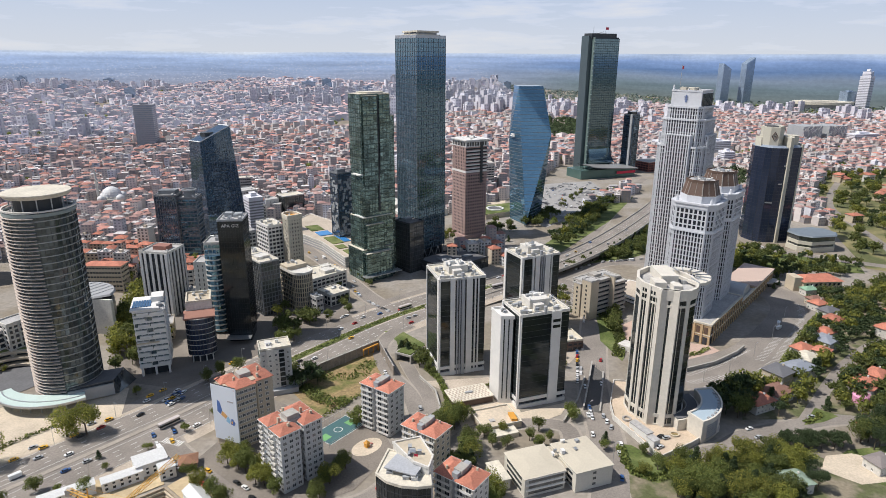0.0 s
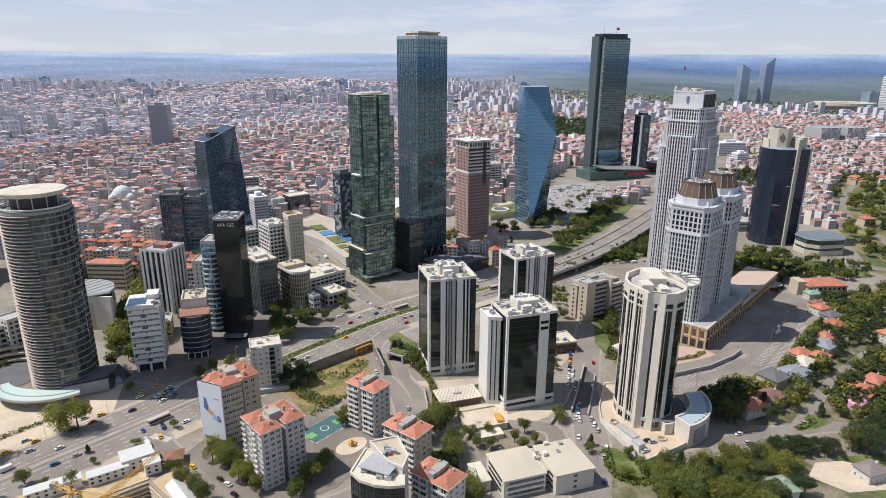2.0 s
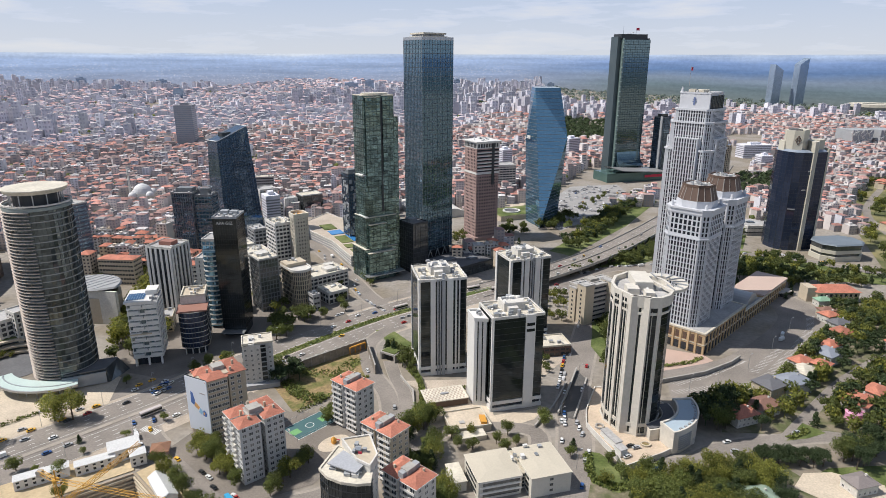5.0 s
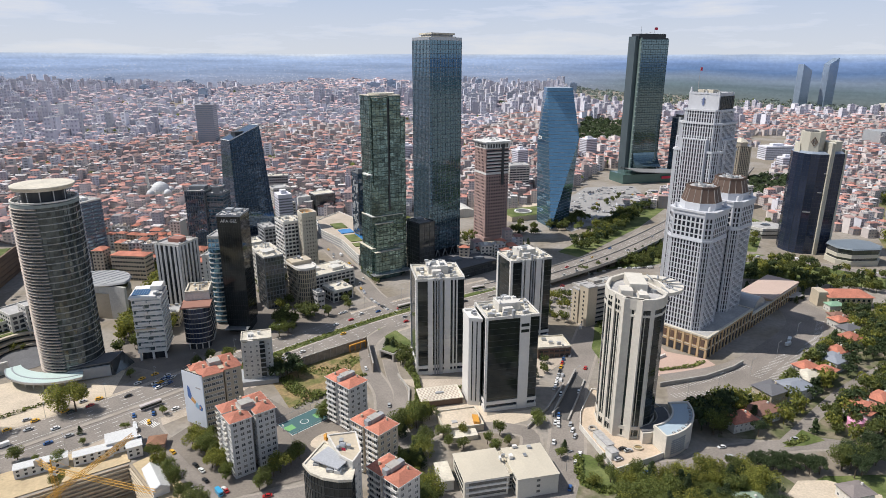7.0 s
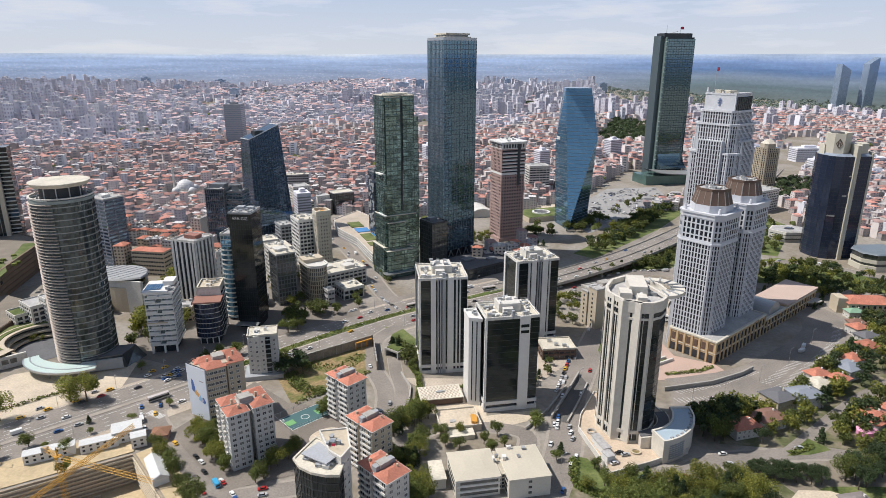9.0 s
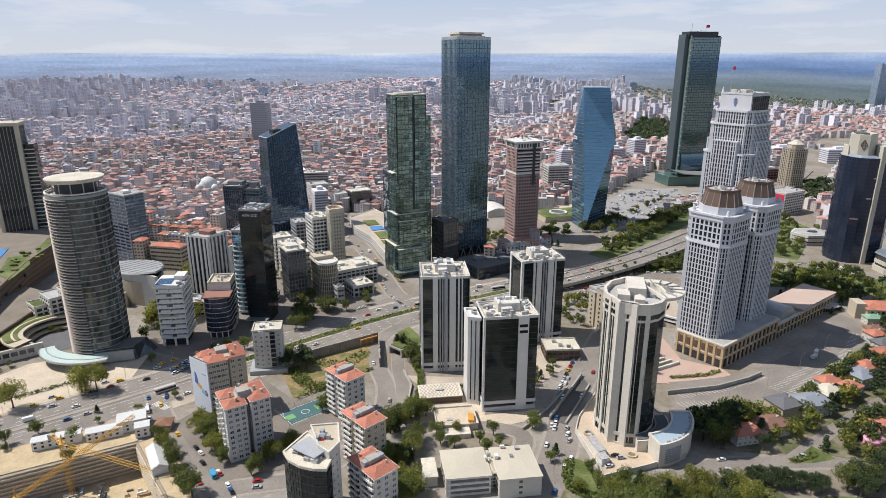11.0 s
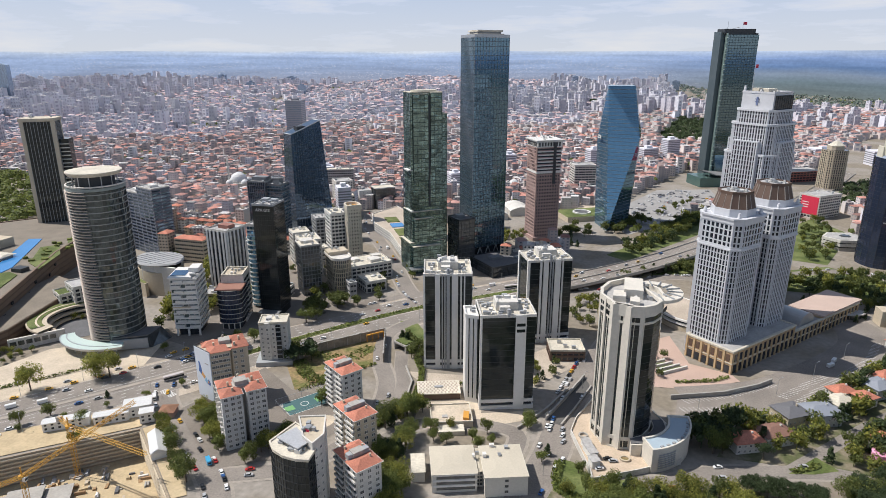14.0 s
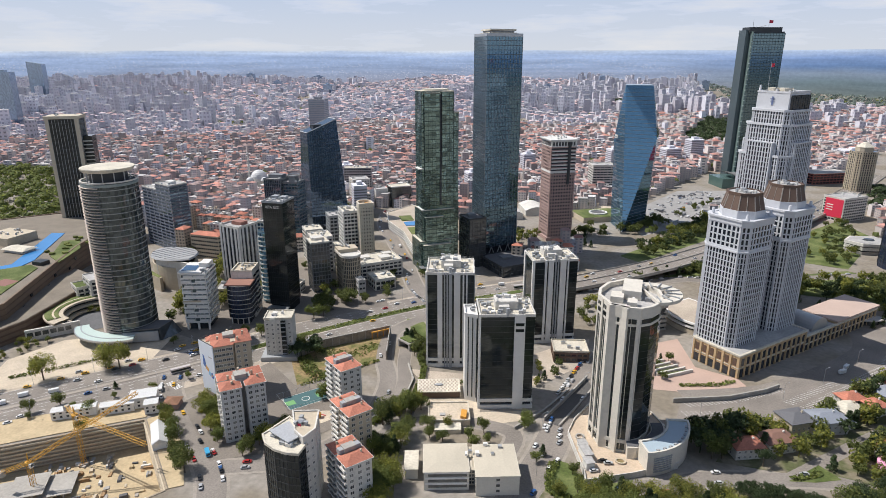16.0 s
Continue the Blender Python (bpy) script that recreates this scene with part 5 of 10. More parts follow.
    part("roof", Shape().prism(grow(o, -0.7), 12, 12.4), mat("pale_blue_roof", (0.36, 0.44, 0.50), 0.6, var=0.08), b)
    part("parapet", Shape().ring(grow(o, 0.3), grow(o, -0.6), 11.5, 13.2), RIB, b)
    for k in range(7):
        s = Shape().ring(oval(32.4, 31.4, 10, -17, 13, -60, -42), oval(31.7, 30.7, 10, -17, 13, -60, -42), 2 + k * 1.2, 2.5 + k * 1.2)
        s.f, s.m = s.f[:-4], s.m[:-4]
        part("louvre", s, GREYPANEL, b)
    q = oval(21, 20.5, 24, -17, 13, -80, 20)
    part("drum_wall", Shape().prism(q + oval(14, 14, 24, -17, 13, -80, 20)[::-1], 0, 8.5), RIB, b)
    part("drum_roof", Shape().prism(oval(20, 19.5, 24, -17, 13, -80, 20) + oval(14.5, 14.5, 24, -17, 13, -80, 20)[::-1], 8.5, 8.9), DARKROOF, b)
    for k in range(9):
        a = radians(-55 + 7 * k)
        part("roof_vent", Shape().box(-0.8, -0.5, 12.4, 0.8, 0.5, 13.1), GREYPANEL, b).matrix_local = pose(-17 + 30.3 * math.cos(a), 13 + 29.3 * math.sin(a), 0, 0, 0, math.degrees(a) + 90)


corner_tower()

# ---- office blocks west of the avenue ----
def round_tower():
    t = thing("round_tower", -218, 328, 0, label="round office tower with pale balcony rings and white disc roof", category="tower")
    t.scale = (1.05, 1.05, 1.0)
    RG = glass("grey_green_glass", (0.092, 0.112, 0.115), metal=0.55, vary=0.4)
    p = oval(16, 16, 48)
    part("glass_wall", Shape().prism(p, 0, 109), RG, t)
    band = Shape().ring(grow(p, 0.25), grow(p, -0.4), 0, 0.6).mesh("floor_band", [mat("band_metal", (0.27, 0.28, 0.28), 0.5, 0.3)])
    fin = Shape().ring(oval(17.5, 17.5, 30, 0, 0, 110, 292), oval(15.9, 15.9, 30, 0, 0, 110, 292), 0, 0.3)
    # open arcs: keep the ring between its two ends only
    fin.f, fin.m = fin.f[:-4], fin.m[:-4]
    fin = fin.mesh("balcony_fin", [mat("pale_fin", (0.50, 0.43, 0.38), 0.6)])
    for i in range(27):
        part("floor_band", band, None, t, at=(0, 0, 6 + i * 3.85))
        part("balcony_fin", fin, None, t, at=(0, 0, 7.9 + i * 3.85))
        part("balcony_fin", fin, None, t, at=(0, 0, 6.1 + i * 3.85))
    s = Shape()
    for k in range(48):
        a = radians(7.5 * k)
        s.box(15.9, -0.07, 4, 16.2, 0.07, 109, rot=7.5 * k)
    part("mullions", s, DARKMETAL, t, kind="stuff")
    part("top_band", Shape().ring(oval(16.6, 16.6, 48), oval(15, 15, 48), 108.6, 110.4), mat("pale_green_panel", (0.24, 0.28, 0.27), 0.5), t)
    part("terrace", Shape().prism(oval(15.2, 15.2, 48), 109, 109.5), GREYROOF, t)
    part("rail_ring", Shape().ring(oval(16.8, 16.8, 48), oval(15.9, 15.9, 48), 111, 111.8), OFFWHITE, t)
    part("drum", Shape().prism(oval(11, 11, 32), 109, 118), DARKMETAL, t)
    clutter(t, 10, 10, 109, 9, 51, -8, -7)
    for k in range(12):
        a = 2 * math.pi * k / 12
        part("column", Shape().rod((12.6 * math.cos(a), 12.6 * math.sin(a), 109), (12.6 * math.cos(a), 12.6 * math.sin(a), 118), 0.3), STEEL, t)
    disc = part("disc_roof", Shape().prism(oval(14.6, 14.6, 56), 117.4, 119.2, top=oval(15.7, 15.7, 56)), CREAM, t, "broad cream disc roof")
    part("disc_rim", Shape().prism(oval(15.7, 15.7, 56), 119.2, 119.8), CREAM, disc)
    # glazed foot
    f = thing("entrance_hall", -206, 322, 28, label="dark glass entrance hall with a folded wall", category="hall")
    part("glass_wall", Shape().prism([(-8, -7), (16, -6), (26, 8), (-6, 10)], 0, 9, top=[(-8, -7), (14, -6), (20, 8), (-6, 10)]), SMOKE, f)
    part("wall_panel", Shape().prism([(-9, -8.5), (14, -8), (14, -7), (-9, -7.2)], 1, 8), GREYPANEL, f)
    part("roof", Shape().prism([(-8, -7), (14, -6), (20, 8), (-6, 10)], 9, 9.4), DARKROOF, f)
    part("emblem", Shape().ring(oval(1.3, 1.3, 18), oval(0.9, 0.9, 18), 0, 0.2), WHITE, f).matrix_local = pose(-2, -8.6, 5, 90, 0, 1)
    # crescent glass canopy over the plaza
    c = thing("canopy", -232, 322, 0, label="pale green glass crescent canopy over the plaza", category="canopy")
    A = oval(31, 25, 24, 8, 0, 205, 325)
    B = oval(25, 13, 24, 8, 1, 205, 325)
    s = Shape().ring(A, B, 6.2, 6.8)
    s.f, s.m = s.f[:-4], s.m[:-4]
    part("glass_roof", s, AQUAROOF, c)
    s = Shape().ring(oval(31.3, 25.3, 24, 8, 0, 205, 325), oval(30.7, 24.7, 24, 8, 0, 205, 325), 5.8, 7.0)
    s.f, s.m = s.f[:-4], s.m[:-4]
    part("rim", s, STEEL, c)
    s = Shape().ring(oval(28.5, 20, 24, 8, 0, 205, 325), oval(27.8, 19.3, 24, 8, 0, 205, 325), 6.8, 7.05)
    s.f, s.m = s.f[:-4], s.m[:-4]
    part("rib", s, STEEL, c)
    for k in range(9):
        a = radians(212 + 13 * k)
        part("column", Shape().rod((8 + 28 * math.cos(a), 20 * math.sin(a), 0), (8 + 28 * math.cos(a), 20 * math.sin(a), 6.3), 0.3), STEEL, c)
    # sunken round courtyard with tiers
    k = thing("courtyard_terraces", -262, 338, 0, label="curved beige terraces round a sunken court with roof gardens", category="terraces")
    for i, (r, z) in enumerate(((17, 2.5), (19, 6), (21, 9.5))):
        s = Shape().ring(oval(r + 14 if i == 2 else r + 6, r + 12 if i == 2 else r + 6, 40, 0, 0, 60, 265), oval(r, r, 40, 0, 0, 60, 265), z - 1.3, z)
        s.f, s.m = s.f[:-4], s.m[:-4]
        part("tier", s, BEIGE, k)
        s = Shape().ring(oval(r + 5, r + 5, 40, 0, 0, 60, 265), oval(r + 4.5, r + 4.5, 40, 0, 0, 60, 265), z, z + 2.2)
        s.f, s.m = s.f[:-4], s.m[:-4]
        if i < 2:
            part("shopfront", s, SMOKE, k)
    s = Shape().ring(oval(34, 32, 40, 0, 0, 75, 250), oval(24, 24, 40, 0, 0, 75, 250), 9.5, 9.9)
    s.f, s.m = s.f[:-4], s.m[:-4]
    part("roof_garden", s, GRASS, k)
    s = Shape().ring(oval(28.5, 27.8, 40, 0, 0, 80, 250), oval(27.2, 26.5, 40, 0, 0, 80, 250), 9.95, 10.0)
    s.f, s.m = s.f[:-4], s.m[:-4]
    part("garden_path", s, PALE_PAVING, k)
    part("court_floor", Shape().prism(oval(20, 20, 32), 0.2, 0.3), DARKROOF, k)
    s = Shape().prism([(-15, -46), (6, -20), (4.8, -19), (-16.2, -45)], 0, 8)
    part("front_wall", s, OFFWHITE, k)
    for i in range(6):
        part("window", Shape().box(i * 4.6, -0.15, 3, i * 4.6 + 3.6, 0.15, 6), SMOKE, k).matrix_local = pose(-14.2, -45.2, 0, 0, 0, 51)
    # long mall with roof gardens and pool
    m = thing("mall", 0, 0, 0, label="long tan mall with banded walls, roof lawns and a pool", category="mall")
    TAN = mat("tan_stone", (0.185, 0.132, 0.093), 0.85, var=0.14, big=0.1)
    body = [(-297, 270), (-298, 297), (-366, 418), (-398, 500), (-470, 530), (-560, 420), (-420, 240)]
    body = body[::-1] if sum((b[0] - a[0]) * (b[1] + a[1]) for a, b in zip(body, body[1:] + body[:1])) > 0 else body
    part("wall", Shape().prism(body, 0, 23), TAN, m)
    part("parapet", Shape().ring(grow(body, 0.4), grow(body, -1.2), 22, 24.2), TAN, m)
    for i in range(5):
        part("wall_band", Shape().ring(grow(body, 0.35), grow(body, -0.3), 3 + i * 4.2, 3.5 + i * 4.2), BROWN, m)
    part("roof", Shape().prism(grow(body, -1.2), 23, 23.3), mat("deck_paving", (0.20, 0.17, 0.135), 0.9, var=0.25, big=0.08), m)
    foot = [(-330, 240), (-288, 258), (-284, 299), (-306, 385), (-345, 396), (-330, 300)]
    part("lower_wall", Shape().prism(foot, 0, 12), TAN, m)
    part("lower_roof", Shape().prism(grow(foot, -0.6), 12, 12.3), MATS["deck_paving"], m)
    for i in range(3):
        part("wall_band", Shape().ring(grow(foot, 0.3), grow(foot, -0.3), 2.6 + i * 3.8, 3.8 + i * 3.8), BROWN, m)
    part("roof_lawn", Shape().prism([(-362, 322), (-316, 304), (-318, 310), (-345, 362), (-358, 366), (-372, 346)][::-1], 23.3, 23.9), GRASS, m)
    part("roof_lawn", Shape().prism([(-362, 388), (-341, 378), (-358, 415), (-382, 437), (-392, 426)][::-1], 23.3, 23.9), GRASS, m)
    part("roof_lawn", Shape().prism([(-386, 450), (-372, 436), (-398, 492), (-408, 486)][::-1], 23.3, 23.8), GRASS, m)
    part("pool", Shape().prism([(-390, 338), (-357, 340), (-366, 376), (-414, 448), (-426, 444), (-374, 362)][::-1], 23.3, 23.8), POOL, m, "bright blue rooftop pool")
    part("pavilion", Shape().box(-357, 367, 23.3, -347, 375, 26.5), DARKMETAL, m)
    part("sports_floor", Shape().box(-345, 322, 23.9, -330, 334, 24.0), mat("dull_red_floor", (0.26, 0.13, 0.11), 0.9), m)
    for i in range(14):
        rq = random.Random(i)
        part("planter", Shape().prism(oval(rq.uniform(1.5, 3.4), rq.uniform(1.2, 2.4), 9, -368 - rq.uniform(-14, 14) - i, 396 + i * 4 + rq.uniform(-6, 6)), 23.5, 25.2), LEAF, m)
    part("tent_roof", Shape().prism(rect(26, 16, -402, 392), 26, 27.5, top=rect(22, 4, -402, 392)), CREAM, m)
    part("tent_wall", Shape().prism(rect(22, 12, -402, 392), 23.3, 26), OFFWHITE, m)
    part("upper_block", Shape().prism(rect(34, 30, -440, 412), 23.3, 31), BEIGE, m)
    clutter(m, 28, 26, 30.7, 16, 61, -440, 412)
    for i in range(9):
        x, y = -300 - 7.4 * i, 303 + 13.2 * i
        part("wall_window", Shape().box(-0.3, 0, 6 + (i % 3) * 4.2, 0.3, 3.2, 8.2 + (i % 3) * 4.2), WINDOW, m).matrix_local = pose(x, y, 0, 0, 0, 29)
    # drum theatre wing behind
    h = thing("drum_hall", -262, 424, -28, label="curved beige hall with a grey sloping oval roof", category="hall")
    def leaf(a, b):
        up = [(-a + 2 * a * i / 16, b * (1 - (2 * i / 16 - 1) ** 2) ** 0.8) for i in range(17)]
        return [(x, -y) for x, y in up] + up[-2:0:-1]
    part("wall", Shape().prism(leaf(31, 17), 0, 20), BEIGE, h)
    part("glass_band", Shape().prism(leaf(29, 15), 20, 22.5), SMOKE, h)
    q = leaf(33, 18)
    n = len(q)
    s = Shape().add([(x, y, 22.3 + 0.08 * (x + 33)) for x, y in q] + [(x * 0.97, y * 0.95, 23.5 + 0.08 * (x + 33)) for x, y in q], [(i, (i + 1) % n, n + (i + 1) % n, n + i) for i in range(n)] + [tuple(range(n - 1, -1, -1)), tuple(range(n, 2 * n))])
    part("roof", s, mat("zinc_roof", (0.36, 0.36, 0.36), 0.55, 0.2, var=0.12), h, "grey metal leaf-shaped roof")
    for i in range(7):
        x = -22 + i * 7.2
        b = 18 * (1 - (x / 33) ** 2) ** 0.8 * 0.9
        part("roof_seam", Shape().box(x, -b, 23.4 + 0.08 * (x + 33), x + 0.4, b, 23.9 + 0.08 * (x + 33)), GREYPANEL, h)
    part("edge_wall", Shape().prism([(4, -17), (36, -3), (36, -1), (4, -14)], 0, 26), OFFWHITE, h)
    part("garden_strip", Shape().prism([(-20, -25), (16, -20), (14, -17), (-20, -18)], 0, 12), BEIGE, h)
    part("garden", Shape().prism([(-19, -24), (14, -20), (13, -17.5), (-19, -18.5)], 12, 12.4), GRASS, h)
    g = thing("office_block", -286, 366, -28, label="small beige stepped block with planted roofs", category="office")
    for x, y, w, d, z in ((0, 0, 20, 18, 22), (-6, -12, 16, 10, 16), (10, 6, 12, 14, 27)):
        shell(g, rect(w, d, x, y), 0, z, 3.6, 1.2, 0.2, WINDOW, OFFWHITE, pier=1.2, gap=4)
        flat_roof(g, rect(w, d, x, y), z, GRASS if z < 20 else GREYROOF, OFFWHITE)


round_tower()


def plain_block(name, x, y, rot, w, d, h, fh, band, core, skin, pier, gap, lab, cat="office", roof=GREYROOF, rim=None, plant=(), n=0, seed=1, pp=0.3, corner=False, kind_group=""):
    t = thing(name, x, y, rot, label=lab, category=cat, group=kind_group)
    p = rect(w, d)
    shell(t, p, 0, h, fh, band, 0.25, core, skin, pier=pier, gap=gap, pier_proud=pp, pier_name="piers")
    flat_roof(t, p, h, roof, rim or skin, plant=plant, plant_mat=rim or skin)
    if n:
        clutter(t, w, d, h, n, seed)
    return t


# far left slab with pale stone edges
t = thing("office_tower", -462, 512, 32, label="tall dark office tower framed by pale stone uprights", category="tower")
p = rect(30, 24)
ST = mat("pale_stone_frame", (0.52, 0.46, 0.36), 0.8, var=0.08)
shell(t, p, 0, 126, 3.8, 0.3, 0.1, BLACKG, DARKMETAL, pier=0.32, gap=3.0, pier_proud=0.4, pier_mat=GREYPANEL)
for x, y in ((-15.5, -12.5), (12.1, -12.5), (-15.5, 9.1), (12.1, 9.1)):
    part("corner_pier", Shape().box(x, y, 0, x + 3.4, y + 3.4, 128), ST, t)
part("crown", Shape().prism(grow(p, 1.2), 126.5, 129.5), ST, t)
clutter(t, 22, 18, 129.2, 6, 71)
part("side_block", Shape().box(15, -6, 0, 24, 10, 108), BLACKG, t)
for i in range(26):
    part("balcony", Shape().box(15.5, -7.2, 5 + i * 3.9, 24, -6, 6 + i * 3.9), OFFWHITE, t)

t = thing("apartment_tower", -343, 509, -20, label="grey slab apartment tower with shadowed bands", category="tower")
for x, w, d, y, z in ((-15, 29, 16, 0, 60), (13, 26, 19, 1, 67)):
    p = rect(w, d, x, y)
    shell(t, p, 0, z, 3.3, 1.3, 0.3, NAVY, mat("blue_grey_panel", (0.13, 0.14, 0.175), 0.6), pier=0.6, gap=9, pier_proud=0.2, pier_mat=GREYPANEL, pier_name="piers")
    flat_roof(t, p, z, GREYROOF, OFFWHITE, plant=((x, y, 9, 6, 2.5),))
    clutter(t, w, d, z, 6, 72, x, y)


SLATEB = glass("slate_blue_glass", (0.15, 0.21, 0.29), vary=0.1)


def sloped_tower():
    t = thing("glass_tower", -238, 640, 55, label="dark blue glass tower with slanted top and splayed foot", category="tower")
    b = [(-20, -14), (26, -16), (26, 14), (-20, 14)]
    m = Shape()
    v = [(x, y, 0) for x, y in b] + [(-18, -9, 107), (18, -9, 120), (18, 9, 120), (-18, 9, 107)]
    m.add(v, [(3, 2, 1, 0), (0, 1, 5, 4), (1, 2, 6, 5), (2, 3, 7, 6), (3, 0, 4, 7), (4, 5, 6, 7)])
    part("glass_wall", m, SLATEB, t)
    for i in range(1, 27):
        z = 3.8 * i
        q = [tuple(Vector(a).lerp(Vector(c[:2]), z / (107 if k in (0, 3) else 120))) for k, (a, c) in enumerate(zip(b, v[4:]))]
        part("floor_band", Shape().ring(grow(q, 0.08), grow(q, -0.4), z - 0.15, z + 0.15), DARKMETAL, t)
    s = Shape()
    for k in range(1, 14):
        f = k / 14
        a, c = Vector(v[0]).lerp(Vector(v[1]), f), Vector(v[4]).lerp(Vector(v[5]), f)
        s.rod(tuple(a), tuple(c), 0.12, n=4)
        a, c = Vector(v[3]).lerp(Vector(v[0]), f), Vector(v[7]).lerp(Vector(v[4]), f)
        s.rod(tuple(a), tuple(c), 0.12, n=4)
    part("mullions", s, MIDPANEL, t, kind="stuff")
    s = Shape()
    for a, c in ((4, 5), (5, 6), (6, 7), (7, 4)):
        s.rod(v[a], v[c], 0.6, n=4)
    part("roof_edge", s, STEEL, t)
    part("roof_plant", Shape().box(-8, -4, 106, 12, 4, 114.5), DARKMETAL, t)
    w = plain_block("office_block", -205, 612, 55, 30, 18, 8, 4, 0.8, SMOKE, DARKMETAL, 0.3, 4, "low dark glass podium with white ledge at the tower's foot")


sloped_tower()

t = plain_block("glass_tower", -267, 594, 4, 20, 20, 60, 3.7, 0.4, SLATEB, MIDPANEL, 0.45, 2.2, "dark teal glass office block with pale mullions", "tower", plant=((0, 2, 16, 10, 4),), n=8, seed=81)
t = plain_block("glass_tower", -248, 598, 4, 17, 18, 57, 3.7, 1.2, SKYBLUE, MIDPANEL, 0.3, 3.5, "blue glass office block with grey bands", "tower", plant=((0, 0, 8, 8, 6),), n=5, seed=82)
part("roof_ring", Shape().ring(oval(7, 7, 24), oval(6, 6, 24), 63.6, 64.6), STEEL, t)

# black tower with rooftop plant and its sign
t = thing("office_tower", -140.5, 404, 6, label="slender black glass tower with grey rooftop plant", category="tower")
p = rect(16, 19)
shell(t, p, 6, 86, 3.7, 0.25, 0.06, BLACKG, mat("black_metal", (0.025, 0.026, 0.028), 0.35, 0.4), pier=0.12, gap=1.6, pier_proud=0.1)
part("base", Shape().prism(grow(p, -0.6), 0, 6), BLACKG, t)
flat_roof(t, p, 86, GREYROOF, GREYPANEL, plant=((-3, 3, 5, 5, 2.6), (3, 4, 5, 5, 2)), plant_mat=GREYPANEL)
clutter(t, 15, 16, 86, 14, 83)
part("canopy", Shape().box(-8, -16, 4.2, 8, -9.3, 4.7), STEEL, t)
font = bpy.data.curves.new("sign", "FONT")
font.body, font.size, font.extrude, font.align_x = "APA GIZ", 3.0, 0.12, "CENTER"
sg = new("sign", font)
dg = bpy.context.evaluated_depsgraph_get()
sign_mesh = bpy.data.meshes.new_from_object(sg.evaluated_get(dg))
bpy.data.objects.remove(sg)
sign_mesh.materials.clear()
sign_mesh.materials.append(WHITE)
part("sign", sign_mesh, None, t, "white letters below the roof edge").matrix_local = pose(0, -9.75, 81.8, 90, 0, 0)

t = plain_block("office_tower", -159, 418, 4, 11, 18, 66, 3.7, 0.9, SKYBLUE, OFFWHITE, 0.3, 3, "slim tower with pale blue bowed glass front", "tower", n=4, seed=84)
part("bow_front", Shape().prism(oval(5.4, 4, 16, 0, -9, 180, 360), 2, 58), SKYBLUE, t)
for i in range(15):
    part("bow_band", Shape().ring(oval(5.6, 4.2, 16, 0, -9, 180, 360), oval(5, 3.6, 16, 0, -9, 180, 360), 3 + i * 3.7, 4 + i * 3.7), OFFWHITE, t)
t = plain_block("office_block", -178, 440, 4, 9, 16, 44, 3.6, 1.4, WINDOW, OFFWHITE, 2.5, 4.5, "narrow white stair block")

# block with dark glass bays between white uprights
t = thing("office_block", -202.6, 436, -10, label="office block with dark glass bays between broad white uprights", category="office")
p = [(-22.5, 0), (0, 0), (0, 22), (-22.5, 22)]
shell(t, p, 0, 49.5, 3.5, 0.3, 0.1, WINDOW, DARKMETAL, pier=2.0, gap=4.6, pier_proud=0.5, pier_mat=mat("light_grey_panel", (0.50, 0.50, 0.50), 0.6), pier_name="piers")
flat_roof(t, p, 49.5, GREYROOF, OFFWHITE, h=1.6, plant=((-11, 12, 11, 8, 3),), plant_mat=mat("dull_red_roof", (0.28, 0.13, 0.10), 0.8))
clutter(t, 20, 18, 49.5, 7, 85, -11, 11)


def white_block():
    t = thing("office_block", -180.5, 357, 20, label="white office block with projecting bays and solar panels on top", category="office")
    p = rect(17, 21)
    shell(t, p, 6, 43, 3.7, 1.2, 0.5, glass("pale_office_glass", (0.13, 0.17, 0.185), metal=0.5), WHITE, pier=0.25, gap=3.2, pier_proud=0.3)
    rnd = random.Random(8)
    for i in range(10):
        x = -8.5 + (i % 2) * 2
        part("bay", Shape().box(x, -12, 6.8 + i * 3.7, x + 6.5, -10.4, 8.4 + i * 3.7), WHITE, t)
        part("bay", Shape().box(1.5 - (i % 2), -11.8, 6.8 + i * 3.7, 8.2, -10.4, 8.2 + i * 3.7), WHITE, t)
    part("lobby", Shape().prism(grow(p, -1.5), 0, 6), WINDOW, t)
    for x in (-7.6, 0, 7.6):
        part("column", Shape().box(x - 0.6, -11.2, 0, x + 0.6, -10, 6.5), WHITE, t)
    part("roof_slab", Shape().box(-10, -12, 43.2, 6, 11, 44.2), WHITE, t)
    part("roof", Shape().prism(p, 43, 43.4), GREYROOF, t)
    for i in range(7):
        part("solar_panel", Shape().box(-9 + i * 1.5, -8, 44.3, -7.8 + i * 1.5, 3, 44.6), BLUEROOF, t)
    part("plant_room", Shape().box(1, 0, 44, 8, 10, 47), WHITE, t)
    clutter(t, 5, 8, 43.6, 4, 86, 6, -6)
    part("low_terrace", Shape().box(-9, -12.5, 22, 4, -10.4, 22.8), BEIGE, t)


white_block()


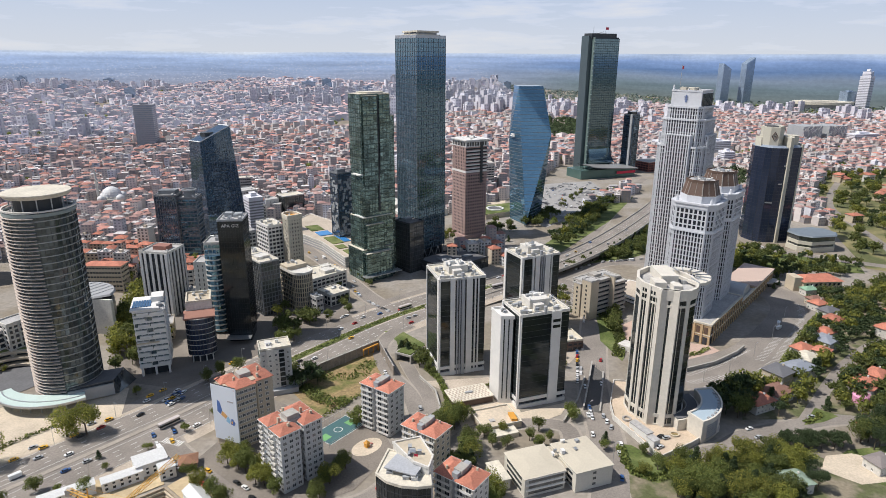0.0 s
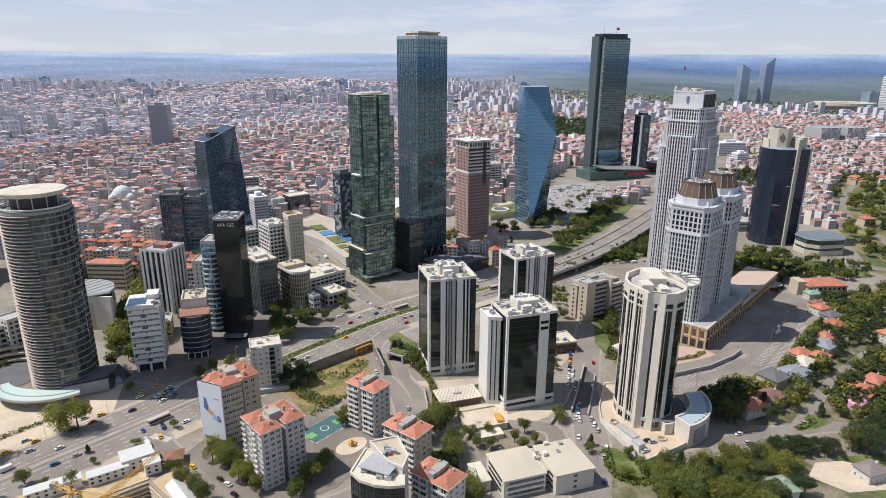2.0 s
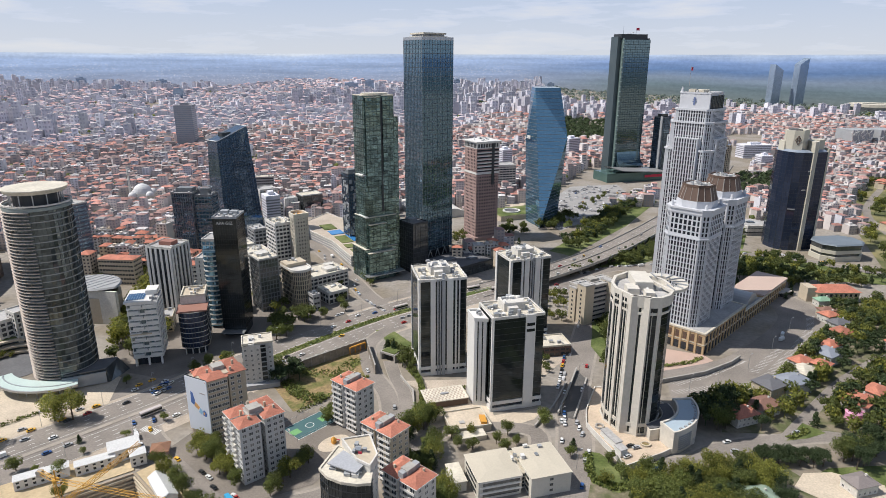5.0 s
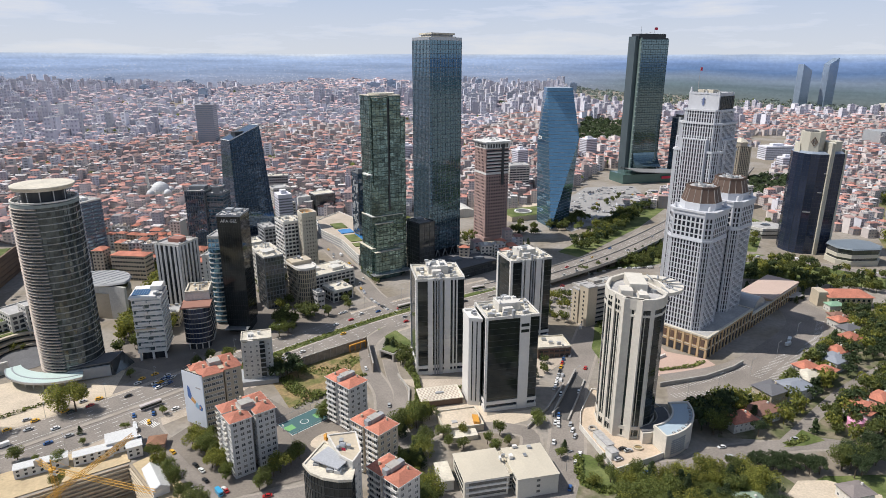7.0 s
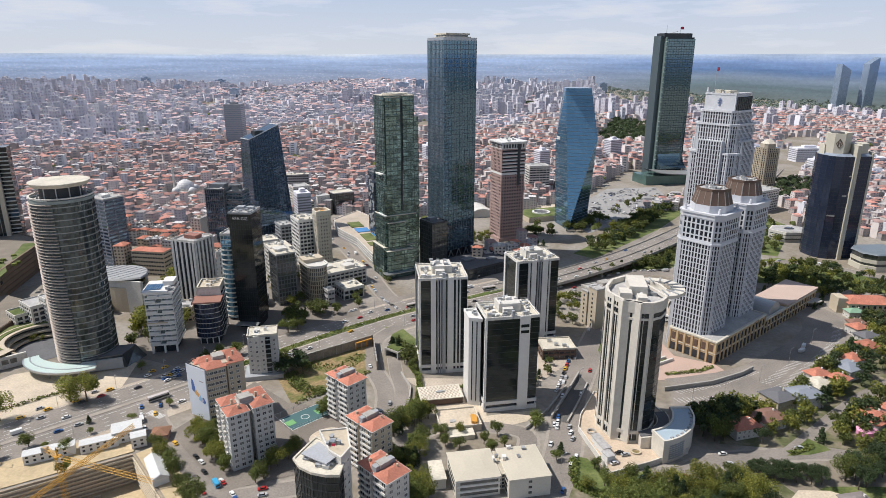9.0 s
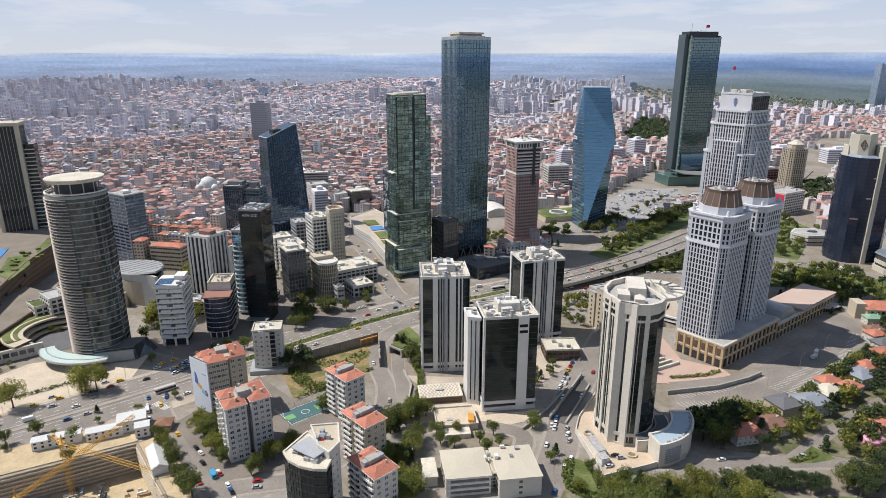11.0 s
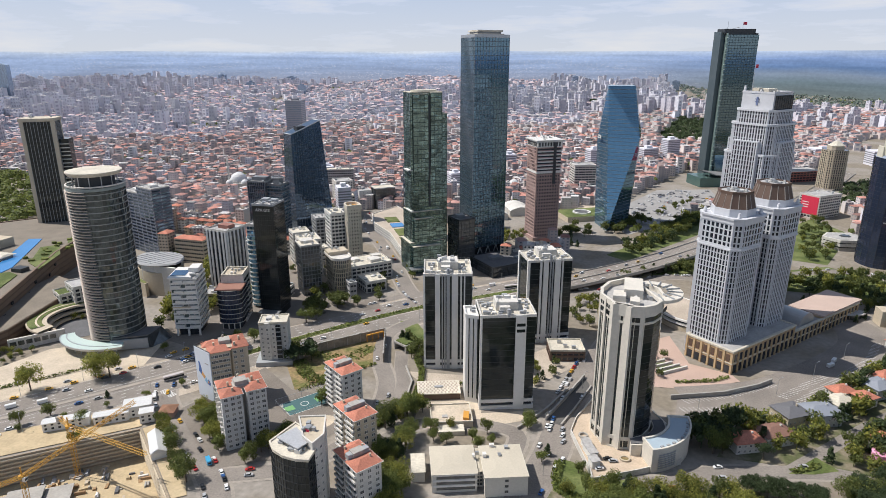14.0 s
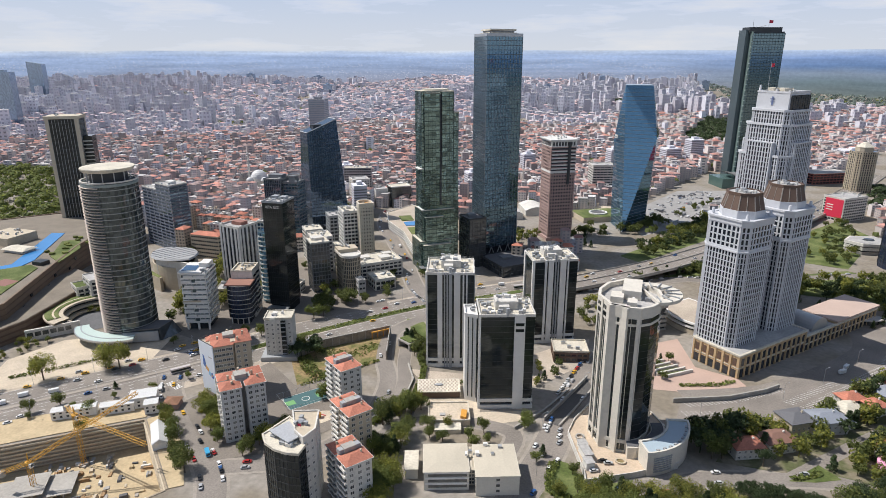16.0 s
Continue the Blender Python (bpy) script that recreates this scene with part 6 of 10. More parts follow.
def bowed_block():
    t = thing("office_block", -157, 372, 20, label="dark glass office block with bowed front and brown roof edge", category="office")
    p = [(-8.5, -4)] + oval(8.5, 5, 14, 0, -4, 180, 360)[1:-1] + [(8.5, -4), (8.5, 10), (-8.5, 10)]
    shell(t, p, 5, 30, 3.5, 0.35, 0.3, DEEPNAVY, OFFWHITE, pier=0.15, gap=3, pier_mat=DARKMETAL)
    part("roof", Shape().box(-9.5, -8.5, 30, 9.5, 6, 31, 0), mat("brown_red_roof", (0.30, 0.15, 0.11), 0.8), t)
    part("back_block", Shape().box(-8, 5, 0, 8, 24, 36), OFFWHITE, t)
    s = rect(15, 18, 0, 14.5)
    part("back_roof", Shape().ring(grow(s, 0.3), grow(s, -0.5), 35.8, 37.4), CREAM, t)
    part("back_deck", Shape().prism(grow(s, -0.4), 36, 36.3), BEIGE, t)
    clutter(t, 12, 14, 36.2, 9, 88, 0, 14)
    for i in range(8):
        part("side_window", Shape().box(8.0, 7, 3 + i * 4, 8.2, 22, 5 + i * 4), WINDOW, t)
    for x in (-6, -2, 2, 6):
        part("column", Shape().rod((x, -7.5, 0), (x, -7.5, 5.2), 0.4, n=8), OFFWHITE, t)
    part("lobby", Shape().prism(grow(p, -1.5), 0, 5), WINDOW, t)


bowed_block()

# group of mid-height blocks along the avenue
t = plain_block("office_block", -136, 450, 42, 15, 19, 42, 3.6, 0.6, SMOKE, MIDPANEL, 0.4, 2.6, "grey glass office block with white flat roof", plant=((0, 4, 10, 8, 2),), n=6, seed=90, rim=OFFWHITE, roof=CREAM)
s = Shape()
for i in range(11):
    for j in range(6):
        s.box(-7.95, -9 + j * 3.0, 3 + i * 3.5, -7.7, -7.4 + j * 3.0, 4.8 + i * 3.5)
part("side_window_grid", s, WINDOW, t, kind="stuff")
t = plain_block("office_block", -158, 492, 42, 18, 22, 33, 3.6, 1.4, WINDOW, OFFWHITE, 1.0, 4, "white office block with terraces and rooftop units", n=14, seed=91, roof=CREAM)
t = plain_block("office_block", -182, 520, 42, 16, 18, 30, 3.6, 1.4, WINDOW, OFFWHITE, 0.6, 4, "pale office block with glazed bands", n=8, seed=92, roof=CREAM)
t = plain_block("office_block", -158, 548, 40, 14, 24, 44, 3.6, 1.5, WINDOW, WHITE, 0.8, 4, "tall white office block with roof terrace", n=12, seed=93, roof=CREAM)
t = plain_block("office_block", -189, 575, 40, 12, 20, 30, 3.6, 1.4, WINDOW, GREYPANEL, 0.8, 4, "grey office block behind the white ones", n=4, seed=96)


def slim_tower():
    t = thing("office_tower", -136, 541, 40, label="slim cream tower with rounded end and small square windows", category="tower")
    p = [(-6.5, -7), (6.5, -7)] + oval(6.5, 6.5, 12, 0, 2, 0, 180)
    shell(t, p, 0, 52, 3.4, 1.9, 0.3, WINDOW, CREAM, pier=1.5, gap=2.7, pier_proud=0.3, pier_name="piers")
    part("crown", Shape().ring(grow(p, 0.8), grow(p, -0.6), 51, 55), CREAM, t)
    part("roof", Shape().prism(p, 52, 52.4), ORANGE, t)
    clutter(t, 10, 10, 52, 4, 94)


slim_tower()


def round_front():
    t = thing("office_block", -111, 458, 42, label="small office block with rounded smoked-glass front", category="office")
    p = [(-8, -2)] + oval(8, 8, 16, 0, -2, 180, 360)[1:-1] + [(8, -2), (8, 16), (-8, 16)]
    shell(t, p, 0, 30, 3.6, 0.7, 0.25, SMOKE, BEIGE, pier=0.3, gap=2.6)
    part("roof", Shape().prism(p, 30, 30.4), OFFWHITE, t)
    part("parapet", Shape().ring(grow(p, 0.8), grow(p, -0.4), 29.5, 31.5), OFFWHITE, t)
    part("upper_roof", Shape().prism(rect(17, 12, 0, 10), 30.4, 33.5), BEIGE, t)
    clutter(t, 12, 8, 33.2, 6, 95, 0, 10)


round_front()

t = plain_block("office_block", -107, 498, 45, 42, 27, 14, 3.6, 1.3, WINDOW, OFFWHITE, 0.8, 4, "long low block with cluttered white flat roof", n=26, seed=97, roof=CREAM, plant=((-10, 4, 12, 8, 2.2), (8, -4, 10, 9, 2.5), (14, 7, 8, 6, 1.8)))
t = plain_block("office_block", -88, 470, 45, 18, 18, 9, 3.6, 1.3, WINDOW, OFFWHITE, 0.8, 4, "small white block with flat roof", n=8, seed=98, roof=CREAM)
t = plain_block("office_block", -188, 752, 40, 26, 20, 26, 3.6, 0.5, SMOKE, DARKMETAL, 0.3, 3, "dark glass cube block with white rim", rim=WHITE, roof=CREAM)
t = plain_block("office_block", -212, 745, 40, 16, 16, 22, 3.6, 1.4, WINDOW, WHITE, 5, 8, "plain white block beside the glass cube")
t = plain_block("office_block", -240, 742, 40, 22, 22, 34, 3.5, 1.4, WINDOW, OFFWHITE, 1.4, 3.4, "white apartment block with window rows", "apartment", n=4, seed=99)


def garden_mall():
    t = thing("mall", -91, 554, 0, label="long low mall with green roof beds and blue skylights", category="mall")
    p = local(t, [(-91, 553), (-70, 575), (-128, 690), (-158, 722), (-172, 676), (-154, 638), (-122, 604)])
    part("wall", Shape().prism(p, 0, 9), GREYPANEL, t)
    for k in range(3):
        part("wall_band", Shape().ring(grow(p, 0.3), grow(p, -0.3), 1.8 + 2.6 * k, 2.4 + 2.6 * k), OFFWHITE, t)
    part("roof", Shape().prism(grow(p, -0.5), 9, 9.3), PAVING, t)
    part("parapet", Shape().ring(grow(p, 0.35), grow(p, -0.5), 8.7, 10.1), OFFWHITE, t)
    e = Vector((-0.53, 0.85))
    k = Vector((0.85, 0.53))
    for a, L, b, w, m, nm in ((6, 14, 3, 8, GRASS, "roof_lawn"), (26, 12, 2, 9, GRASS, "roof_lawn"), (44, 26, 3, 12, GRASS, "roof_lawn"), (46, 30, 16, 7, POOL, "skylight"), (78, 16, 3, 14, POOL, "skylight"), (100, 22, 2, 14, GRASS, "roof_lawn"), (12, 16, 14, 7, POOL, "skylight")):
        o = e * a + k * b + Vector((2, 4))
        q = [o, o + k * w, o + k * w + e * L, o + e * L]
        part(nm, Shape().prism([tuple(v) for v in q], 9.3, 10.0), m, t)


garden_mall()

# beside the brick tower: halls, mosque, white block
t = plain_block("office_block", 55, 905, 20, 30, 26, 42, 3.6, 1.7, WINDOW, OFFWHITE, 0.5, 5, "pale office block with broad white bands", n=4, seed=100)
h = thing("market_hall", -40, 742, 25, label="low halls with white vaulted roofs", category="hall", group="market halls")
n = 10
A = [(-14 + 28 * i / n, 7 + 4 * math.sin(math.pi * i / n)) for i in range(n + 1)]
s = Shape().add([(x, -20, z) for x, z in A] + [(x, 20, z) for x, z in A], [(i, i + 1, n + 2 + i, n + 1 + i) for i in range(n)] + [tuple(range(n, -1, -1)), tuple(range(n + 1, 2 * n + 2))])
part("roof", s, OFFWHITE, h)
part("wall", Shape().box(-13.8, -19.8, 0, 13.8, 19.8, 7), OFFWHITE, h)
copy_thing(h, pose(-15, 770, 0, 0, 0, 25))
copy_thing(h, pose(-62, 790, 0, 0, 0, 25))


def mosque(x, y, k, lab):
    t = thing("mosque", x, y, 20, label=lab, category="mosque")
    part("hall", Shape().box(-12 * k, -12 * k, 0, 12 * k, 12 * k, 10 * k), OFFWHITE, t)
    s = Shape()
    n, m = 20, 6
    for r, cx, cy, z in ((10, 0, 0, 12), (4.5, -9, -9, 10), (4.5, 9, -9, 10), (4.5, 9, 9, 10), (4.5, -9, 9, 10)):
        rows = [oval(r * k * math.cos(radians(90 * j / m)), r * k * math.cos(radians(90 * j / m)), n, cx * k, cy * k) for j in range(m)]
        d = Shape()
        for j in range(m - 1):
            d.prism(rows[j], z * k + r * k * math.sin(radians(90 * j / m)), z * k + r * k * math.sin(radians(90 * (j + 1) / m)), top=rows[j + 1])
        d.prism(rows[-1], z * k + r * k * math.sin(radians(90 * (m - 1) / m)), z * k + r * k, top=[(cx * k + (a - cx * k) * 0.1, cy * k + (b - cy * k) * 0.1) for a, b in rows[-1]])
        part("dome", d, mat("lead_dome", (0.60, 0.60, 0.60), 0.6, var=0.08), t)
    part("drum", Shape().prism(oval(10.5 * k, 10.5 * k, 20), 10 * k, 12.2 * k), OFFWHITE, t)
    part("minaret", Shape().rod((-15 * k, 12 * k, 0), (-15 * k, 12 * k, 34 * k), 1.3 * k, 1.1 * k, n=10).rod((-15 * k, 12 * k, 24 * k), (-15 * k, 12 * k, 25.5 * k), 2.0 * k, n=10).rod((-15 * k, 12 * k, 34 * k), (-15 * k, 12 * k, 41 * k), 1.2 * k, 0.05, n=10), OFFWHITE, t)


mosque(-429, 792, 1.2, "white domed mosque among red roofs")
mosque(-42, 900, 0.75, "small domed mosque behind the tall tower")

# mid-field blocks east of the towers
def concrete_offices():
    t = thing("office_block", 110, 434, 35, label="grey concrete office block with stepped wings and deep floor bands", category="office")
    for x0, y0, x1, y1, h, k in ((3, 4, 36, 20, 27, 8), (9, 1.5, 22, 6, 29, 8), (24, -1.5, 37, 6, 25, 7)):
        q = [(x0, y0), (x1, y0), (x1, y1), (x0, y1)]
        part("glass_wall", Shape().prism(q, 0, h), WINDOW, t)
        fh = h / k
        for i in range(k + 1):
            part("floor_band", Shape().ring(grow(q, 0.9), grow(q, -0.2), max(0, i * fh - 0.9), min(h + 0.9, i * fh + 0.9)), CONCRETE, t)
        part("roof", Shape().prism(grow(q, 0.2), h, h + 0.35), GREYROOF, t)
    for x0, y0, x1, y1, h in ((0, 0, 8.6, 9, 30.5), (-1, 9.2, 4.5, 16, 26), (22.2, -2.6, 23.8, 8, 31), (37.1, 3, 40, 12, 22)):
        q = [(x0, y0), (x1, y0), (x1, y1), (x0, y1)]
        part("stair_tower", Shape().prism(q, 0, h), BEIGE, t)
        part("roof", Shape().ring(grow(q, 0.25), grow(q, -0.5), h - 0.2, h + 0.8).prism(grow(q, -0.5), h, h + 0.2), GREYROOF, t)
        for i in range(int(h / 3.4)):
            part("slit_window", Shape().box(x0 - 0.12, (y0 + y1) / 2 - 0.7, 1.6 + i * 3.4, x0 + 0.05, (y0 + y1) / 2 + 0.7, 3.2 + i * 3.4), WINDOW, t)
    part("plant_room", Shape().box(12, 8, 27, 20, 15, 31.5), CONCRETE, t)
    clutter(t, 22, 9, 27, 8, 101, 20, 12)


concrete_offices()
t = plain_block("restaurant", 82, 390, 15, 22, 17, 7, 3.5, 1.4, WINDOW, BROWN, 0.8, 4, "low brown pavilion with a white flat roof", "pavilion", roof=CREAM, rim=CREAM, n=5, seed=103)
h = thing("banking_hall", 168, 474, 50, label="low curved beige hall with two white terraces", category="hall")
for z, g, m in ((0, 0, BEIGE), (3, -1.5, SMOKE), (4.5, 0.6, WHITE), (5.4, -1.5, SMOKE), (7.6, 0.8, WHITE)):
    o = [(14, -24), (14, 24)] + oval(16, 24, 16, -8, 0, 90, 270)
    part("terrace", Shape().prism(grow(o, g), z, z + (1.6 if m is SMOKE else 1.2) + (1.8 if z == 0 else 0)), m, h)
part("roof", Shape().prism(grow(o, -1), 8.6, 9.0), PAVING, h)
clutter(h, 20, 30, 8.7, 14, 104)
t = thing("hotel_tower", 404, 1040, 20, label="beige hotel tower with stepped top and vertical ribs", category="tower")
shell(t, chamfer(30, 26, 5), 0, 58, 3.4, 0.8, 0.3, WINDOW, BEIGE, pier=1.4, gap=3.6, pier_proud=0.6, pier_name="piers")
part("upper", Shape().prism(chamfer(20, 18, 4), 58, 64), BEIGE, t)
part("roof", Shape().prism(chamfer(21, 19, 4), 64, 70, top=chamfer(6, 6, 2)), CREAM, t)
t = plain_block("office_block", 345, 858, 42, 40, 26, 27, 3.4, 1.4, WINDOW, OFFWHITE, 0.8, 4, "office block with a tall red banner", n=5, seed=105)
part("banner", Shape().box(-20.6, -12, 4, -20.3, 10, 26), SIGNRED, t, "red banner with pale lines")
for i in range(3):
    part("banner_text", Shape().box(-20.75, 0, 12 + i * 3, -20.6, 8, 13 + i * 3), WHITE, t)
h = thing("mansion", 322, 507, 5, label="large cream house with orange tiled hip roofs", category="house")
part("wall", Shape().box(-17, -9, 0, 17, 9, 9).box(-24, -6, 0, -17, 6, 12), BEIGE, h)
part("roof", Shape().prism(rect(37, 20), 9, 13, top=rect(20, 1)), REDTILE, h)
for i in range(8):
    for z in (1.5, 5.3):
        part("window", Shape().box(-15 + i * 4, -9.12, z, -13 + i * 4, -8.9, z + 2.2), WINDOW, h)
h = thing("gate_pavilion", 279, 512, 10, label="low curved gate pavilion with flat grey-green roof", category="pavilion")
part("wall", Shape().prism(oval(12, 5, 20), 0, 4), SMOKE, h)
part("roof", Shape().prism(oval(15, 7, 24), 4, 4.8), GREYROOF, h)

# ---- apartment blocks, low buildings and building site east of the avenue ----
def window_mesh(w, h, name="window"):
    # one frame with two recessed lights
    xs, zs = (-w / 2 - 0.08, -w / 2, -0.05, 0.05, w / 2, w / 2 + 0.08), (-0.12, 0, h, h + 0.08)
    v = [(x, -0.12, z) for z in zs for x in xs]
    f, m = [], []
    for r in range(3):
        for c in range(5):
            a = r * 6 + c
            if r == 1 and c in (1, 3):
                o = len(v)
                v += [(v[i][0], -0.02, v[i][2]) for i in (a, a + 1, a + 7, a + 6)]
                q = (a, a + 1, a + 7, a + 6)
                f += [(q[i], q[(i + 1) % 4], o + (i + 1) % 4, o + i) for i in range(4)] + [(o, o + 1, o + 2, o + 3)]
                m += [1, 1, 1, 1, 0]
            else:
                f.append((a, a + 1, a + 7, a + 6))
                m.append(1)
    o = len(v)
    v += [(x, 0.08, z) for x, z in ((xs[0], zs[0]), (xs[5], zs[0]), (xs[5], zs[3]), (xs[0], zs[3]))]
    f += [(5, 4, 3, 2, 1, 0, o, o + 1), (5, o + 1, o + 2, 23, 17, 11), (18, 19, 20, 21, 22, 23, o + 2, o + 3), (0, 6, 12, 18, o + 3, o)]
    m += [1] * 4
    s = Shape()
    s.v, s.f, s.m = v, f, m
    return s.mesh(name, [CASEMENT, WHITE])


WIN = window_mesh(1.7, 1.5)
WINS = window_mesh(1.0, 1.2)
FRENCH = window_mesh(2.4, 2.1, "balcony_door")


def windows(t, poly, edge, z0, n_floor, fh, xs, mesh, out=0.0):
    a, b = Vector(poly[edge]), Vector(poly[(edge + 1) % len(poly)])
    ang = math.degrees(math.atan2(b.y - a.y, b.x - a.x))
    L, e = (b - a).length, (b - a).normalized()
    for k in range(n_floor):
        for x in xs:
            q = a + e * (x * L)
            part("window", mesh, None, t).matrix_local = pose(q.x + e.y * out, q.y - e.x * out, z0 + k * fh, 0, 0, ang)


def balconies(t, poly, edge, z0, n_floor, fh, spans, m, depth=1.1):
    a, b = Vector(poly[edge]), Vector(poly[(edge + 1) % len(poly)])
    ang = math.degrees(math.atan2(b.y - a.y, b.x - a.x))
    L, e = (b - a).length, (b - a).normalized()
    for x0, x1 in spans:
        w = (x1 - x0) * L
        s = Shape().box(0, -depth, 0, w, 0, 0.18).box(0, -depth, 0.18, w, -depth + 0.1, 1.1).box(0, -depth, 0.18, 0.1, 0, 1.1).box(w - 0.1, -depth, 0.18, w, 0, 1.1)
        me = s.mesh("balcony", [m])
        q = a + e * (x0 * L)
        for k in range(n_floor):
            part("balcony", me, None, t).matrix_local = pose(q.x, q.y, z0 + k * fh, 0, 0, ang)


def hip(w, d, cx, cy, z, h, over=0.6):
    r = max(0.2, abs(w - d))
    tw, td = (r, 0.2) if w > d else (0.2, r)
    s = Shape().prism(rect(w + 2 * over, d + 2 * over, cx, cy), z, z + 0.25)
    return s.prism(rect(w + 2 * over - 0.2, d + 2 * over - 0.2, cx, cy), z + 0.25, z + h, top=rect(tw, td, cx, cy))


def low_building(x, y, rot, w, d, h, wall, lab, tiled=False, seed=1):
    """A low flat-roofed or tiled block with window rows, a door and rooftop units."""
    t = thing("low_building", x, y, rot, label=lab, category="building", group="low buildings among the offices")
    part("wall", Shape().box(-w / 2, -d / 2, 0, w / 2, d / 2, h), wall, t)
    k = max(1, int(h / 3.4))
    posts, bands = Shape(), Shape()
    for L, rz, off in ((w, 0, d / 2), (d, -90, w / 2), (d, 90, w / 2)):
        for r in range(k):
            bands.box(-L / 2 + 0.8, -off - 0.1, 1.1 + r * h / k, L / 2 - 0.8, -off + 0.1, 1.1 + r * h / k + 1.5, rot=rz)
            for j in range(1, int(L / 2.6)):
                a = -L / 2 + 0.8 + j * (L - 1.6) / int(L / 2.6)
                posts.box(a - 0.2, -off - 0.16, 1.0 + r * h / k, a + 0.2, -off + 0.1, 2.7 + r * h / k, rot=rz)
    part("window_pattern", bands, WINDOW, t, kind="stuff")
    part("window_posts", posts, wall, t, kind="stuff")
    if tiled:
        part("roof", hip(w, d, 0, 0, h, min(w, d) * 0.2, 0.5), REDTILE, t)
    else:
        flat_roof(t, rect(w, d), h, random.Random(seed).choice((CREAM, GREYROOF, CREAM)), wall, 0.9)
        clutter(t, w, d, h, 7, seed)


low_building(-195, 403, 20, 12, 16, 11, BEIGE, "low beige shop building with cluttered flat roof", seed=301)
low_building(-197, 458, -10, 15, 14, 13, OFFWHITE, "low white office wing with flat roof", seed=302)
low_building(-177, 418, 6, 9, 12, 7, LOWGREY, "small grey shop block with flat roof", seed=303)
low_building(-150, 437, 6, 9, 9, 8, OFFWHITE, "small white block with rooftop units", seed=304)
low_building(-122, 470, 42, 6, 13, 9, BEIGE, "narrow beige block between the offices", seed=305)
low_building(-97, 448, 42, 6, 9, 13, LOWGREY, "narrow grey block with glazed storeys", seed=306)
low_building(-147, 471, 42, 12, 11, 37, LOWGREY, "grey office block with rooftop plant", seed=307)
low_building(-166, 528, 42, 13, 12, 13, OFFWHITE, "low white block with bright flat roof", seed=308)
low_building(-174, 600, 40, 16, 15, 32, LOWGREY, "dark grey office block behind the slim tower", seed=309)
low_building(-217, 494, 10, 17, 12, 19, OFFWHITE, "white house with a red tiled roof", True)
low_building(-281, 492, 0, 32, 13, 23, BEIGE, "long beige house with a red tiled roof", True)
low_building(-214, 540, 30, 16, 14, 14, OFFWHITE, "white house with a tiled roof near the tower's foot", True)
low_building(-217, 700, 40, 20, 16, 24, OFFWHITE, "pale block with window rows near the mall", seed=312)
low_building(-268, 796, 20, 38, 14, 38, LOWGREY, "pale grey slab with window rows among red roofs", seed=313)


def apartment_small(x, y, h, n_floor, wall, lab, rot=55):
    t = thing("apartment_block", x, y, rot, label=lab, category="apartment block", group="small red-roofed apartment blocks")
    w, d = 12.0, 19.0
    for y0, y1 in ((0, 8.6), (10.6, d)):
        p = [(0, y0), (w, y0), (w, y1), (0, y1)]
        part("wall", Shape().prism(p, 0, h), wall, t)
        fh = (h - 1.5) / n_floor
        if y0 == 0:
            windows(t, p, 0, 1.6, n_floor, fh, (0.17, 0.5, 0.83), WIN)
        windows(t, p, 3, 1.6, n_floor, fh, (0.25, 0.75), FRENCH)
        windows(t, p, 1, 1.6, n_floor, fh, (0.3, 0.7), WIN)
        balconies(t, p, 3, 1.3, n_floor, fh, ((0.05, 0.95),), WHITE)
        part("roof", hip(w, y1 - y0, w / 2, (y0 + y1) / 2, h, 2.2), REDTILE, t, "low hipped red tile roof")
        part("gutter", Shape().ring(grow(p, 0.75), grow(p, 0.55), h - 0.1, h + 0.2), WHITE, t)
    part("stair_core", Shape().box(0.8, 8.2, 0, w - 0.8, 11, h + 2.8), GREYPANEL, t)
    part("lift_house", Shape().box(3, 7.6, h + 0.5, 8.5, 11.6, h + 3.2), CONCRETE, t)
    for cx, cy in ((9, 4), (10, 12), (3, 15)):
        part("chimney", Shape().box(cx - 0.4, cy - 0.4, h, cx + 0.4, cy + 0.4, h + 3), BEIGE, t)
    return t


LGREY = mat("light_render", (0.50, 0.50, 0.49), 0.85, var=0.12, big=0.12, fine=0.9)
apartment_small(-27.0, 281, 26, 8, LGREY, "light grey apartment block with balconies and red hipped roof")
apartment_small(-2.9, 242.4, 26, 8, BEIGE, "beige apartment block with balconies and red hipped roof")
apartment_small(12.6, 209.3, 25, 8, OFFWHITE, "white apartment block with balconies and red hipped roof", 54)


